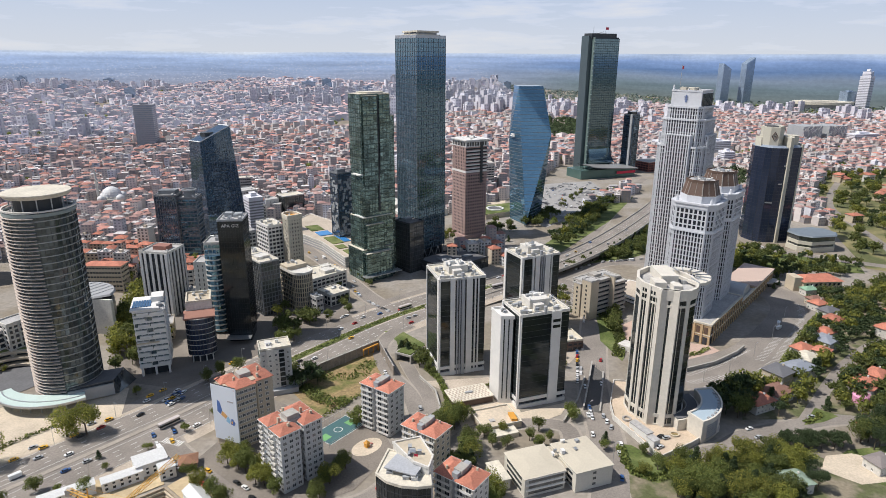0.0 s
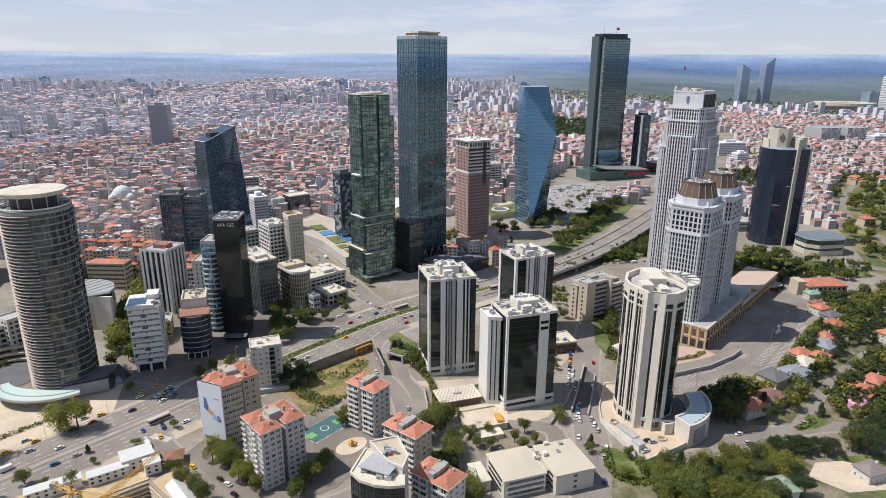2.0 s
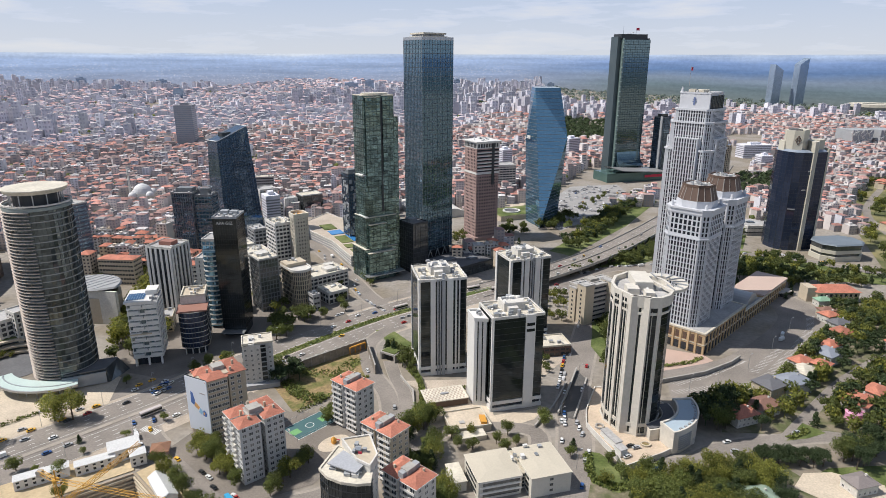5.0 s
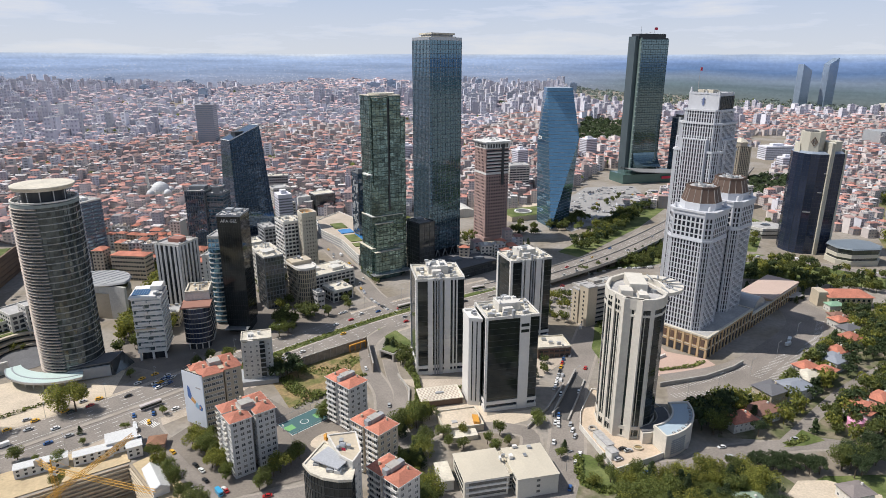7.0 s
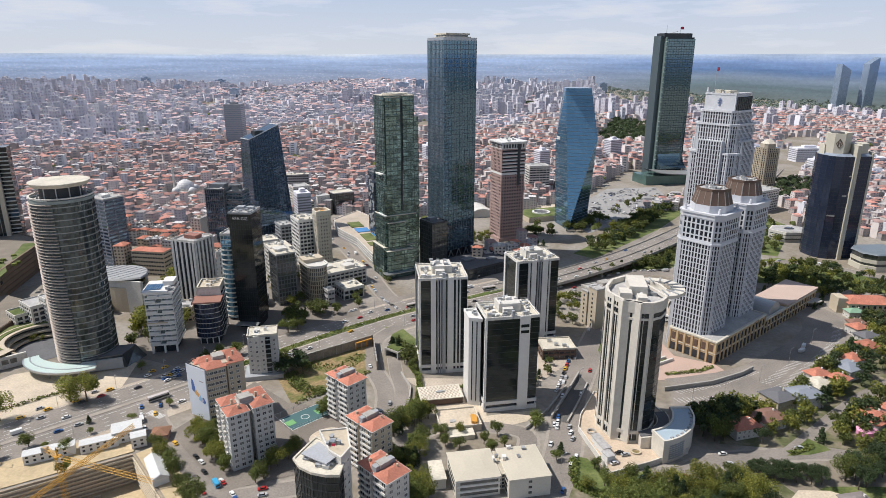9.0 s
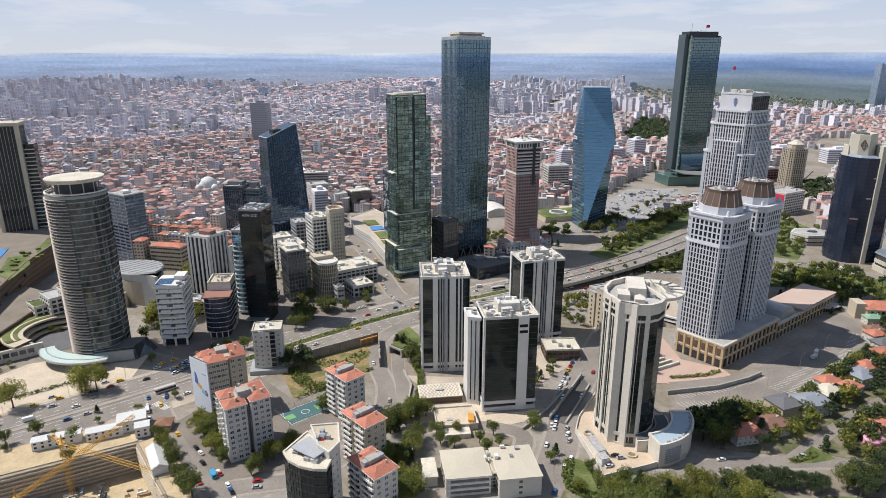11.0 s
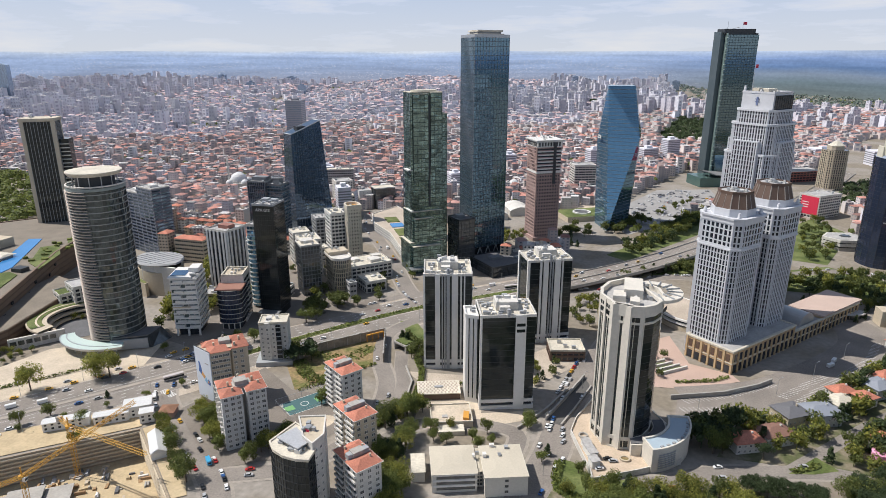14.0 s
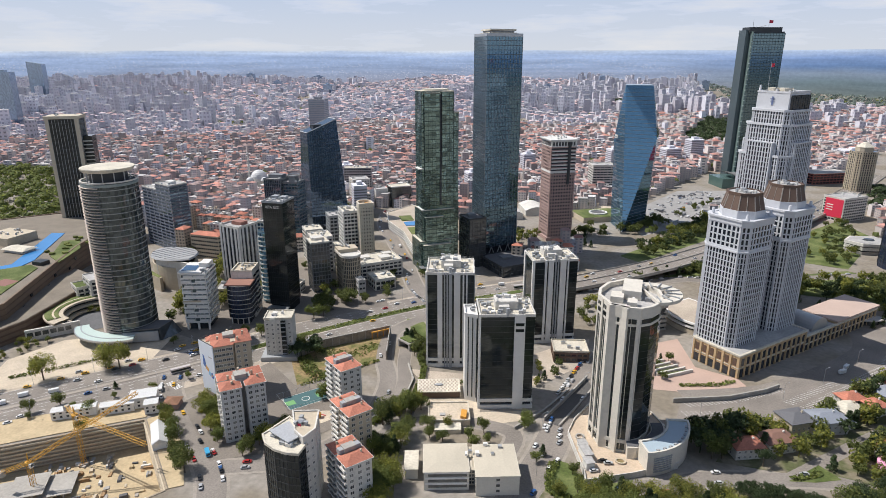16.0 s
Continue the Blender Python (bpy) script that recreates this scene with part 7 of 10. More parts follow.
def apartment_cross():
    t = thing("apartment_block", -70.8, 236.7, 44.6, label="grey cross-shaped apartment block with red tiled roofs", category="apartment block")
    h, n = 30, 10
    fh = 2.9
    for x0, x1, y0, y1 in ((0, 10, 0, 9), (12.5, 22, 0.8, 10), (0.3, 9.5, 11, 19), (12, 22, 11.5, 19.3)):
        p = [(x0, y0), (x1, y0), (x1, y1), (x0, y1)]
        part("wall", Shape().prism(p, 0, h), LGREY, t)
        windows(t, p, 0, 1.6, n, fh, (0.2, 0.52, 0.82), WIN)
        windows(t, p, 3, 1.6, n, fh, (0.22, 0.6, 0.88), WIN)
        windows(t, p, 1, 1.6, n, fh, (0.3, 0.7), WINS)
        part("roof", hip(x1 - x0, y1 - y0, (x0 + x1) / 2, (y0 + y1) / 2, h, 2.2, 0.5), REDTILE, t)
        part("gutter", Shape().ring(grow(p, 0.62), grow(p, 0.45), h - 0.1, h + 0.2), WHITE, t)
        if x0 < 5:
            balconies(t, p, 3, 1.2, n, fh, ((0.05, 0.45),), OFFWHITE)
    part("core", Shape().box(7, 6, 0, 16, 15, h + 1.2), CONCRETE, t)
    part("lift_house", Shape().box(8, 7, h + 1, 14, 12.5, h + 3.4), CONCRETE, t)
    for x, y in ((5, 10), (17, 10.5), (11, 16), (6, 3), (19, 5)):
        part("chimney", Shape().box(x - 0.5, y - 0.5, h, x + 0.5, y + 0.5, h + 3), BEIGE, t)


apartment_cross()


def apartment_billboard():
    t = thing("apartment_block", -100.8, 270.1, 42, label="tan apartment block with red roofs and a large billboard side", category="apartment block")
    h, n = 33.5, 10
    TANW = mat("tan_render", (0.44, 0.37, 0.28), 0.85, var=0.12, big=0.12, fine=0.9)
    p = [(0, 0), (10.5, 0), (10.5, 9), (4, 20), (-6.3, 13)]
    part("wall", Shape().prism(p, 0, h), TANW, t)
    windows(t, p, 0, 1.8, n, 3.2, (0.12, 0.3, 0.5, 0.7, 0.88), WIN)
    q = [(11.5, 1.5), (20.4, 1.5), (20.4, 18), (11.5, 20)]
    part("wall", Shape().prism(q, 0, h), TANW, t)
    windows(t, q, 0, 1.8, n, 3.2, (0.2, 0.6), WIN)
    windows(t, q, 1, 1.8, n, 3.2, (0.15, 0.4, 0.65, 0.9), WIN)
    part("core", Shape().box(8, 3, 0, 13, 19, h + 0.8), TANW, t)
    part("roof", hip(11, 9, 5, 5, h, 2.2), REDTILE, t)
    part("roof", hip(9, 9, 16, 6.5, h, 2.2), REDTILE, t)
    part("roof", hip(9, 8, 15.5, 15.5, h, 2.0), REDTILE, t)
    part("roof", hip(9, 8, 1.5, 14, h, 2.0, 0.2), REDTILE, t)
    part("lift_house", Shape().box(6, 8, h + 0.5, 12, 13.5, h + 3), CONCRETE, t)
    for x, y in ((3, 8), (13.5, 4), (17, 11), (9, 16)):
        part("chimney", Shape().box(x - 0.5, y - 0.5, h, x + 0.5, y + 0.5, h + 3), BEIGE, t)
    a, b = Vector((-6.3, 13)), Vector((0, 0))
    ang = math.degrees(math.atan2(b.y - a.y, b.x - a.x))
    L = (b - a).length
    bb = part("billboard", Shape().box(-0.3, -0.8, 4, L + 0.4, -0.3, h + 1), mat("billboard_sheet", (0.62, 0.66, 0.72), 0.5, var=0.04), t, "pale billboard with a coloured picture")
    bb.matrix_local = pose(a.x, a.y, 0, 0, 0, ang)
    SB, SO, SP = mat("sign_blue", (0.07, 0.14, 0.36)), mat("sign_orange", (0.60, 0.33, 0.12)), mat("sign_pale_blue", (0.25, 0.45, 0.62))
    for pts, m in (([(2.6, 20), (4.6, 18.6), (5.6, 21), (4.4, 25.6), (3.0, 26.4)], SB), ([(4.7, 18.4), (7.4, 16.6), (8.6, 18.4), (5.8, 20.6)], SO), ([(7.6, 15.4), (9.6, 14.2), (10.4, 16.2), (9.0, 18.2)], SP), ([(10.4, 14.2), (12.4, 13.6), (13.2, 15.2), (11.8, 17.4), (10.8, 17.0)], SB), ([(10.6, 15.0), (11.6, 14.4), (12.0, 15.8), (11.2, 16.4)], SO), ([(9.5, 26.5), (13, 26.5), (13, 27.1), (9.5, 27.1)], mat("sign_grey", (0.35, 0.33, 0.33)))):
        n = len(pts)
        d = 0.01 if m is SO else 0.0
        w = Shape().add([(x, -0.9 - d, z) for x, z in pts] + [(x, -0.8, z) for x, z in pts], [tuple(range(n))] + [(i, n + i, n + (i + 1) % n, (i + 1) % n) for i in range(n)])
        part("billboard_shape", w, m, t).matrix_local = pose(a.x, a.y, 0, 0, 0, ang)
    part("billboard_frame", Shape().box(-0.4, -0.6, h + 1, L + 0.5, -0.3, h + 1.4).box(-0.4, 6, h + 1, -0.1, -0.3, h + 1.4), DARKMETAL, t).matrix_local = pose(a.x, a.y, 0, 0, 0, ang)


apartment_billboard()


def white_slender():
    t = thing("office_block", -104, 322.5, 22, label="slender white office block with stepped bays", category="office")
    for x0, x1, y0, h in ((0, 3.6, 1.2, 27), (3.6, 7, 0, 28.5), (7, 10.5, 0.6, 27.5), (10.5, 17.5, 2.0, 28)):
        p = [(x0, y0), (x1, y0), (x1, 14), (x0, 14)]
        part("wall", Shape().prism(p, 0, h), OFFWHITE if x0 < 10 else LGREY, t)
        if x0 < 10:
            windows(t, p, 0, 2, 8, 3.1, (0.5,), WINS)
    part("glass_strip", Shape().box(10.4, 0.5, 1, 13.4, 2.1, 26.5), BLACKG, t)
    for k in range(8):
        part("strip_band", Shape().box(10.4, 0.3, 3.4 + k * 3.1, 13.4, 0.6, 4.0 + k * 3.1), GREYPANEL, t)
        part("window", WINS, None, t).matrix_local = pose(15.6, 2.0, 2.0 + k * 3.1, 0, 0, 0)
    part("side_glass", Shape().box(-0.2, 2, 3, 0.02, 13, 25), GREEN, t)
    p = [(0, 1), (17.5, 1), (17.5, 14), (0, 14)]
    part("parapet", Shape().ring(grow(p, 0.2), grow(p, -0.4), 27.8, 29), CREAM, t)
    part("roof", Shape().prism(grow(p, -0.3), 28, 28.3), CREAM, t)
    clutter(t, 14, 10, 28, 5, 120, 9, 8)
    part("plinth", Shape().box(-3, -3, 0, 20, 14, 3), GREYPANEL, t)


white_slender()


def curved_office():
    t = thing("office_block", -13, 199.5, 0, label="office block with curved black glass front and white roof terraces", category="office")
    w = [(-25.5, 206.5), (-21, 201.8), (-15, 199.2), (-9, 198.6), (-4, 199.5), (-4.5, 206), (-8, 216), (-22, 222)]
    p = local(t, w)
    shell(t, p, 0, 34, 3.6, 0.5, 0.12, BLACKG, DARKMETAL, pier=0.14, gap=1.8, pier_proud=0.14)
    part("parapet", Shape().ring(grow(p, 0.4), grow(p, -0.4), 33.6, 34.8), CREAM, t)
    part("roof", Shape().prism(grow(p, -0.4), 34, 34.3), CREAM, t)
    part("white_wall", Shape().prism(local(t, [(-11, 209), (-5, 205.5), (-3.5, 213), (-9, 226), (-20, 222)]), 0, 37.5), OFFWHITE, t)
    s = local(t, [(-11, 209), (-5, 205.5), (-3.5, 213), (-9, 226), (-20, 222)])
    part("white_parapet", Shape().ring(grow(s, 0.25), grow(s, -0.4), 37.2, 38.3), OFFWHITE, t)
    part("white_roof", Shape().prism(grow(s, -0.4), 37.5, 37.7), BEIGE, t)
    clutter(t, 8, 8, 37.5, 7, 127, 2, 16)
    windows(t, s, 1, 4, 9, 3.6, (0.3, 0.7), WINS)
    windows(t, s, 2, 4, 9, 3.6, (0.2, 0.42, 0.64, 0.86), WINS)
    windows(t, s, 0, 4, 9, 3.7, (0.5,), WINS)
    part("roof_canopy", Shape().prism(local(t, [(-22.5, 207), (-10, 202), (-7.5, 208), (-18, 216)]), 36.4, 36.9), mat("pale_canopy", (0.40, 0.41, 0.43), 0.5), t)
    for x, y in ((-19, 206), (-9.5, 203), (-16.5, 213)):
        part("post", Shape().rod((x + 13, y - 199.5, 34), (x + 13, y - 199.5, 37), 0.15), STEEL, t)
    clutter(t, 18, 8, 34.1, 10, 121, -2, 6)
    part("skylight", Shape().prism(local(t, [(-22, 196), (-12, 191), (-4, 190), (-3, 197), (-14, 198), (-21, 201)]), 4, 5), mat("ribbed_glass", (0.35, 0.4, 0.38), 0.3), t)
    part("skylight_wall", Shape().prism(local(t, [(-22, 196), (-12, 191), (-4, 190), (-3, 197), (-14, 198), (-21, 201)]), 0, 4), OFFWHITE, t)
    part("flag", Shape().box(2, 12, 38.6, 3.6, 12.1, 39.8), SIGNRED, t)


curved_office()


def beige_offices():
    t = thing("office_block", 37.2, 235.4, 20, label="low beige office building with ribbon windows and flat roofs", category="office")
    IV = mat("ivory_wall", (0.56, 0.53, 0.46), 0.8, var=0.1, big=0.1)
    for x0, x1, y0, y1, h in ((0, 20.6, 0, 21, 9.5), (20.6, 23.5, 3, 20, 8.2), (23.5, 43, -4.5, 19, 10.2)):
        p = [(x0, y0), (x1, y0), (x1, y1), (x0, y1)]
        part("wall", Shape().prism(p, 0, h), IV, t)
        part("roof", Shape().prism(grow(p, 0.4), h, h + 0.35), CREAM, t)
        part("roof_hip", Shape().prism(grow(p, 0.1), h + 0.35, h + 0.95, top=grow(p, -6 if x1 - x0 > 13 else -1.2)), mat("stone_roof", (0.50, 0.45, 0.36), 0.9, var=0.1), t)
        if x1 - x0 > 10:
            for k in range(3):
                part("ribbon_window", Shape().box(x0 + (2 if x0 == 0 else 14), y0 - 0.15, 1.4 + k * 2.9, x1 - 1, y0 + 0.1, 2.9 + k * 2.9) if x0 == 0 else Shape().box(x0 + 9, y0 - 0.15, 2 + k * 2.9, x0 + 10.6, y0 + 0.1, 3.2 + k * 2.9), SMOKE, t)
                part("white_band", Shape().box(x0 + 0.6, y0 - 0.3, 3.0 + k * 2.9, x1, y0 + 0.05, 3.9 + k * 2.9), WHITE, t) if x0 == 0 else None
                part("side_window", Shape().box(x0 - 0.15, y0 + 3, 1.5 + k * 2.9, x0 + 0.1, y1 - 3, 2.8 + k * 2.9), SMOKE, t)
    for k in range(8):
        part("stair_window", Shape().box(20.9 + (k % 2) * 1.3, 2.85, 1 + (k // 2) * 1.9, 21.9 + (k % 2) * 1.3, 3.1, 2.2 + (k // 2) * 1.9), SMOKE, t)
    clutter(t, 36, 12, 10.6, 8, 122, 22, 14)
    a = thing("annex", 26, 240, 20, label="small beige annex beside the offices", category="annex")
    part("wall", Shape().box(0, 0, 0, 6, 14, 5), IV, a)
    part("roof", Shape().box(-0.4, -0.4, 5, 6.4, 14.4, 5.5), CREAM, a)


beige_offices()

# pavilions between the striped towers
t = thing("pavilion", 6.5, 309, 20, label="low pavilion with zigzag patterned pale roof", category="pavilion")
part("wall", Shape().box(0, 0, 0, 24, 14, 4), BROWN, t)
part("roof", Shape().box(-0.5, -0.5, 4, 24.5, 14.5, 4.5), CREAM, t)
for i in range(11):
    s = Shape()
    for j in range(7):
        a = 1.0 if j % 2 else 0.0
        s.box(0.4 + i * 2.1 + a * 0.9, j * 1.95 + 0.2, 4.5, 1.3 + i * 2.1 + a * 0.9, j * 1.95 + 2.0, 4.54)
    part("roof_pattern", s, mat("dull_tile", (0.40, 0.33, 0.27)), t)
part("skylight", Shape().prism(oval(2.6, 0.9, 16, 12, 7), 4.5, 5.2), GREYPANEL, t)
t = thing("terrace_building", 22, 284, 20, label="low pale terrace building with sunken court", category="terrace")
part("wall", Shape().box(0, 0, 0, 22, 18, 3.4), PALE_PAVING, t)
part("parapet", Shape().ring(rect(22.4, 18.4, 11, 9), rect(21.4, 17.4, 11, 9), 3.4, 4.2), CREAM, t)
part("lower_roof", Shape().box(3, -7, 0, 17, -0.1, 2.6), CREAM, t)
part("pit_cover", Shape().box(6, 5, 3.4, 9, 7.5, 3.8), GREYROOF, t)
part("awning", Shape().prism([(17, 2), (20, 1), (21, 8), (18, 9)], 3.6, 5), ORANGE, t)

# forecourt huts of the corner tower
t = thing("gatehouse", 104.5, 281.5, -62, label="white gatehouse huts with flat roofs and rooftop units", category="gatehouse")
for x, y, w, d, z in ((0, 0, 9, 4, 3.6), (-7, 1, 4, 4, 3.0), (8.5, -2, 5, 4, 3.8)):
    part("hut", Shape().box(x - w / 2, y - d / 2, 0, x + w / 2, y + d / 2, z), WHITE, t)
    part("roof", Shape().box(x - w / 2 - 0.3, y - d / 2 - 0.3, z, x + w / 2 + 0.3, y + d / 2 + 0.3, z + 0.3), GREYROOF, t)
t.location.z = 2.4
part("ring_basin", Shape().ring(oval(2.4, 2.4, 20, -15, 3), oval(1.7, 1.7, 20, -15, 3), 0, 1.0), CONCRETE, t)
t = thing("fountain_basin", 121, 282, 0, 2.4, "round sandstone basin on the forecourt", "basin")
part("rim", Shape().ring(oval(2.6, 2.2, 24), oval(1.9, 1.5, 24), 0, 0.7), BEIGE, t)
part("bed", Shape().prism(oval(1.9, 1.5, 24), 0, 0.3), EARTH, t)

# forecourt planters and ramps before the podium
t = thing("terraced_forecourt", 140, 377, 40, label="stepped white planters and ramps before the podium", category="forecourt")
for i in range(5):
    part("planter_wall", Shape().box(0, i * 4.4, 0, 24 - i * 2, i * 4.4 + 1.2, 2.0), OFFWHITE, t)
    part("planting", Shape().box(1, i * 4.4 + 1.2, 0, 20 - i * 2, i * 4.4 + 2.6, 1.6), GRASS, t)
part("slab", Shape().box(-8, 6, 0, 1, 22, 3.2), OFFWHITE, t)

# retaining walls
def long_wall(pts, h, m, lab, cap=True, posts=0.0, z0=0.0):
    t = thing("retaining_wall", pts[0][0], pts[0][1], 0, label=lab, category="wall")
    q = [(x - pts[0][0], y - pts[0][1], z0) for x, y in pts]
    part("wall", slab_strip(q, 0.6, 0, h), m, t)
    if cap:
        part("coping", slab_strip(q, 0.9, h, h + 0.25), CONCRETE, t)
    if posts:
        for a, b in zip(q, q[1:]):
            a, b = Vector(a), Vector(b)
            n = max(1, int((b - a).length / posts))
            for i in range(n):
                c = a.lerp(b, i / n)
                part("post", Shape().box(c.x - 0.3, c.y - 0.3, z0, c.x + 0.3, c.y + 0.3, z0 + h + 0.6), CONCRETE, t)
    return t


long_wall([(-84, 336), (-76, 350), (-43, 384), (-30, 347)], 6.5, mat("stained_concrete", (0.26, 0.22, 0.18), 0.9, var=0.3, big=0.15, fine=0.6), "tall stained concrete wall round the vacant lot", True, 4.5)
long_wall([(146, 351), (160, 357), (176, 364), (197, 379), (206, 388)], 2.6, CONCRETE, "pale concrete retaining wall above the car park")
long_wall([(66, 296), (78, 318), (88, 345)], 1.6, CONCRETE, "low concrete wall along the access road")
long_wall([(150, 322), (176, 334), (218, 358), (266, 413), (296, 447), (306, 486)], 1.8, CONCRETE, "boundary wall behind the car park")
long_wall([(-14, 345), (-4, 328), (-1, 309), (-5, 291), (-13, 274)], 1.4, CONCRETE, "curved concrete parapet beside the ramp")
t = thing("tunnel_portal", -24, 368, 62, label="dark concrete tunnel mouth with planted top", category="tunnel")
part("lintel", Shape().box(-3, -6, 4.4, 9, 6, 5.6), CONCRETE, t)
part("side_wall", Shape().box(-3, -6, 0, 9, -4.9, 4.4), CONCRETE, t)
part("side_wall", Shape().box(-3, 4.9, 0, 9, 6, 4.4), CONCRETE, t)
# dark block closes the bore, standing for the shade inside
part("dark_bore", Shape().box(7, -4.9, 0, 9, 4.9, 4.4), DARKROOF, t)
part("planting", Shape().box(-2, -5, 5.6, 9, 5, 6.2), GRASS, t)
t = thing("red_frame", -52, 372, 47, label="rusty orange steel frame against the wall", category="frame")
part("beam", Shape().box(0, -0.4, 4.6, 13, 0.4, 5.4), ORANGE, t)
for i in range(4):
    part("post", Shape().box(i * 4.2, -0.3, 0, i * 4.2 + 0.5, 0.3, 4.6), ORANGE, t)

# sports court and playground
t = thing("sports_court", -55, 288, 52, label="teal and blue basketball court inside a low fence", category="court")
part("surface", Shape().box(-12, -7, 0.1, 12, 7, 0.2), mat("court_blue", (0.055, 0.125, 0.13), 0.7, var=0.08), t)
part("key_area", Shape().box(-12, -2.4, 0.2, -6.5, 2.4, 0.23), mat("court_green", (0.16, 0.36, 0.14), 0.7), t)
part("key_area", Shape().box(6.5, -2.4, 0.2, 12, 2.4, 0.23), MATS["court_green"], t)
part("centre_circle", Shape().ring(oval(2.4, 2.4, 20), oval(2.1, 2.1, 20), 0.2, 0.24), MARK, t)
part("border_line", Shape().ring(rect(24, 14.4), rect(23.6, 14), 0.2, 0.24), MARK, t)
for x in (-13, 13):
    part("hoop", Shape().rod((x, 0, 0), (x, 0, 3.4), 0.12).box(x - 0.1, -0.9, 2.8, x + 0.1, 0.9, 3.9), WHITE, t)
for x in range(-14, 15, 4):
    for y in (-9, 9):
        part("fence_post", Shape().rod((x, y, 0), (x, y, 3), 0.07, n=5), STEEL, t)
part("fence_rail", Shape().ring(rect(28.2, 18.2), rect(28, 18), 2.9, 3.0), STEEL, t)
t = thing("playground", -38, 273, 50, label="sandy playground with orange and brown play tower", category="playground")
part("sand", Shape().prism(oval(9, 6, 18), 0.1, 0.2), PALE_PAVING, t)
part("play_tower", Shape().box(-1, -1, 0.2, 1, 1, 2.6).prism(rect(2.6, 2.6), 2.6, 4, top=rect(0.3, 0.3)), ORANGE, t)
part("slide", Shape().add([(1, -0.4, 2), (4, -0.4, 0.3), (4, 0.4, 0.3), (1, 0.4, 2), (1, -0.4, 1.8), (4, -0.4, 0.2), (4, 0.4, 0.2), (1, 0.4, 1.8)], [(0, 1, 2, 3), (7, 6, 5, 4), (0, 4, 5, 1), (3, 2, 6, 7), (1, 5, 6, 2), (0, 3, 7, 4)]), SIGNRED, t)

long_wall([(79.5, 309), (87, 332), (96.4, 363)], 2.4, CONCRETE, "concrete wall along the sunken ramp")
long_wall([(88, 306), (95, 329), (101, 352)], 1.2, CONCRETE, "low concrete kerb wall beside the ramp")
# ---- building site ----
SAND = mat("site_sand", (0.47, 0.37, 0.23), 0.95, var=0.2, big=0.12, fine=0.7)
SITEWALL = mat("site_wall", (0.33, 0.27, 0.20), 0.95, var=0.25, big=0.15, fine=0.7)
area("pit_floor", PIT, -15.9, SAND, "sandy floor of the building pit", "pit")
for i in range(len(PIT)):
    a, b = PIT[i], PIT[(i + 1) % len(PIT)]
    t = thing("pit_wall", a[0], a[1], math.degrees(math.atan2(b[1] - a[1], b[0] - a[0])), label="shored pit wall with rows of concrete walers", category="pit wall", group="pit walls")
    L = (Vector(b) - Vector(a)).length
    part("wall", Shape().box(0, -0.9, -16, L, -0.02, 0.3), SITEWALL, t)
    for k in range(7):
        part("waler", Shape().box(0, -0.05, -14.6 + k * 2.15, L, 0.7, -13.7 + k * 2.15), BEIGE, t)
area("site_apron", [(-208, 175), (-128, 243), (-140, 262), (-226, 192)], 0.3, SAND, "pale dusty site road above the pit", "site road", 0.25)
area("site_apron", [(-126, 241.5), (-74, 199), (-69, 203), (-88, 226), (-120, 250)], 0.28, SAND, "sandy strip beside the pit", "site road", 0.25)
for x, y, r, w, d, h, lab in ((-166, 232, 36, 22, 5.5, 5.5, "long white site office cabin"), (-147, 243, 36, 17, 5.5, 5.5, "white site office cabin with flat roof"), (-139, 254, 36, 14, 10, 7, "large white site shed with pale roof"), (-129, 249, 36, 7, 6, 6.5, "small beige site cabin")):
    t = thing("site_cabin", x, y, r, label=lab, category="cabin", group="site cabins")
    part("wall", Shape().box(-w / 2, -d / 2, 0.3, w / 2, d / 2, h), WHITE, t)
    part("roof", Shape().prism(rect(w + 0.6, d + 0.6), h, h + 0.5, top=rect(w + 0.6, 0.4)), mat("cabin_roof", (0.58, 0.58, 0.57), 0.6), t)
    for i in range(int(w / 3.2)):
        part("window", Shape().box(-w / 2 + 1 + i * 3.2, -d / 2 - 0.08, 1.6, -w / 2 + 2.2 + i * 3.2, -d / 2 + 0.02, 2.8), WINDOW, t)
        part("window", Shape().box(-w / 2 + 1 + i * 3.2, -d / 2 - 0.08, 3.9, -w / 2 + 2.2 + i * 3.2, -d / 2 + 0.02, 4.8), WINDOW, t)
t = thing("site_shed", -106, 229, -46, label="white gabled shed on the rim of the pit", category="shed")
part("wall", Shape().box(-10, -3.5, 0.2, 10, 3.5, 4), WHITE, t)
part("roof", Shape().prism(rect(20.8, 7.8), 4, 6.0, top=rect(20.8, 0.2)), MATS["cabin_roof"], t)
t = thing("brick_hut", -122, 257, 20, label="ruined hut with a broken tiled roof", category="hut")
part("wall", Shape().box(-4, -4, 0, 4, 4, 3.5), BRICKM, t)
part("roof", hip(8, 8, 0, 0, 3.5, 2), mat("old_tile", (0.25, 0.13, 0.08), 0.9, var=0.25), t)
rnd = random.Random(14)
t = thing("half_built_frame", -152, 190, 36, label="half-built concrete floor slabs in the pit", category="frame", z=-15.9)
for z, w in ((2.4, 40), (4.6, 16)):
    part("floor_slab", Shape().box(-w / 2, -9, z, w / 2, 9, z + 0.4), CONCRETE, t)
    for i in range(int(w / 5)):
        for y in (-8, 0, 8):
            part("column", Shape().box(-w / 2 + 1 + i * 5, y - 0.3, z - 2.3, -w / 2 + 1.6 + i * 5, y + 0.3, z), CONCRETE, t)
TIMBER = mat("site_timber", (0.33, 0.21, 0.11), 0.9, var=0.25)
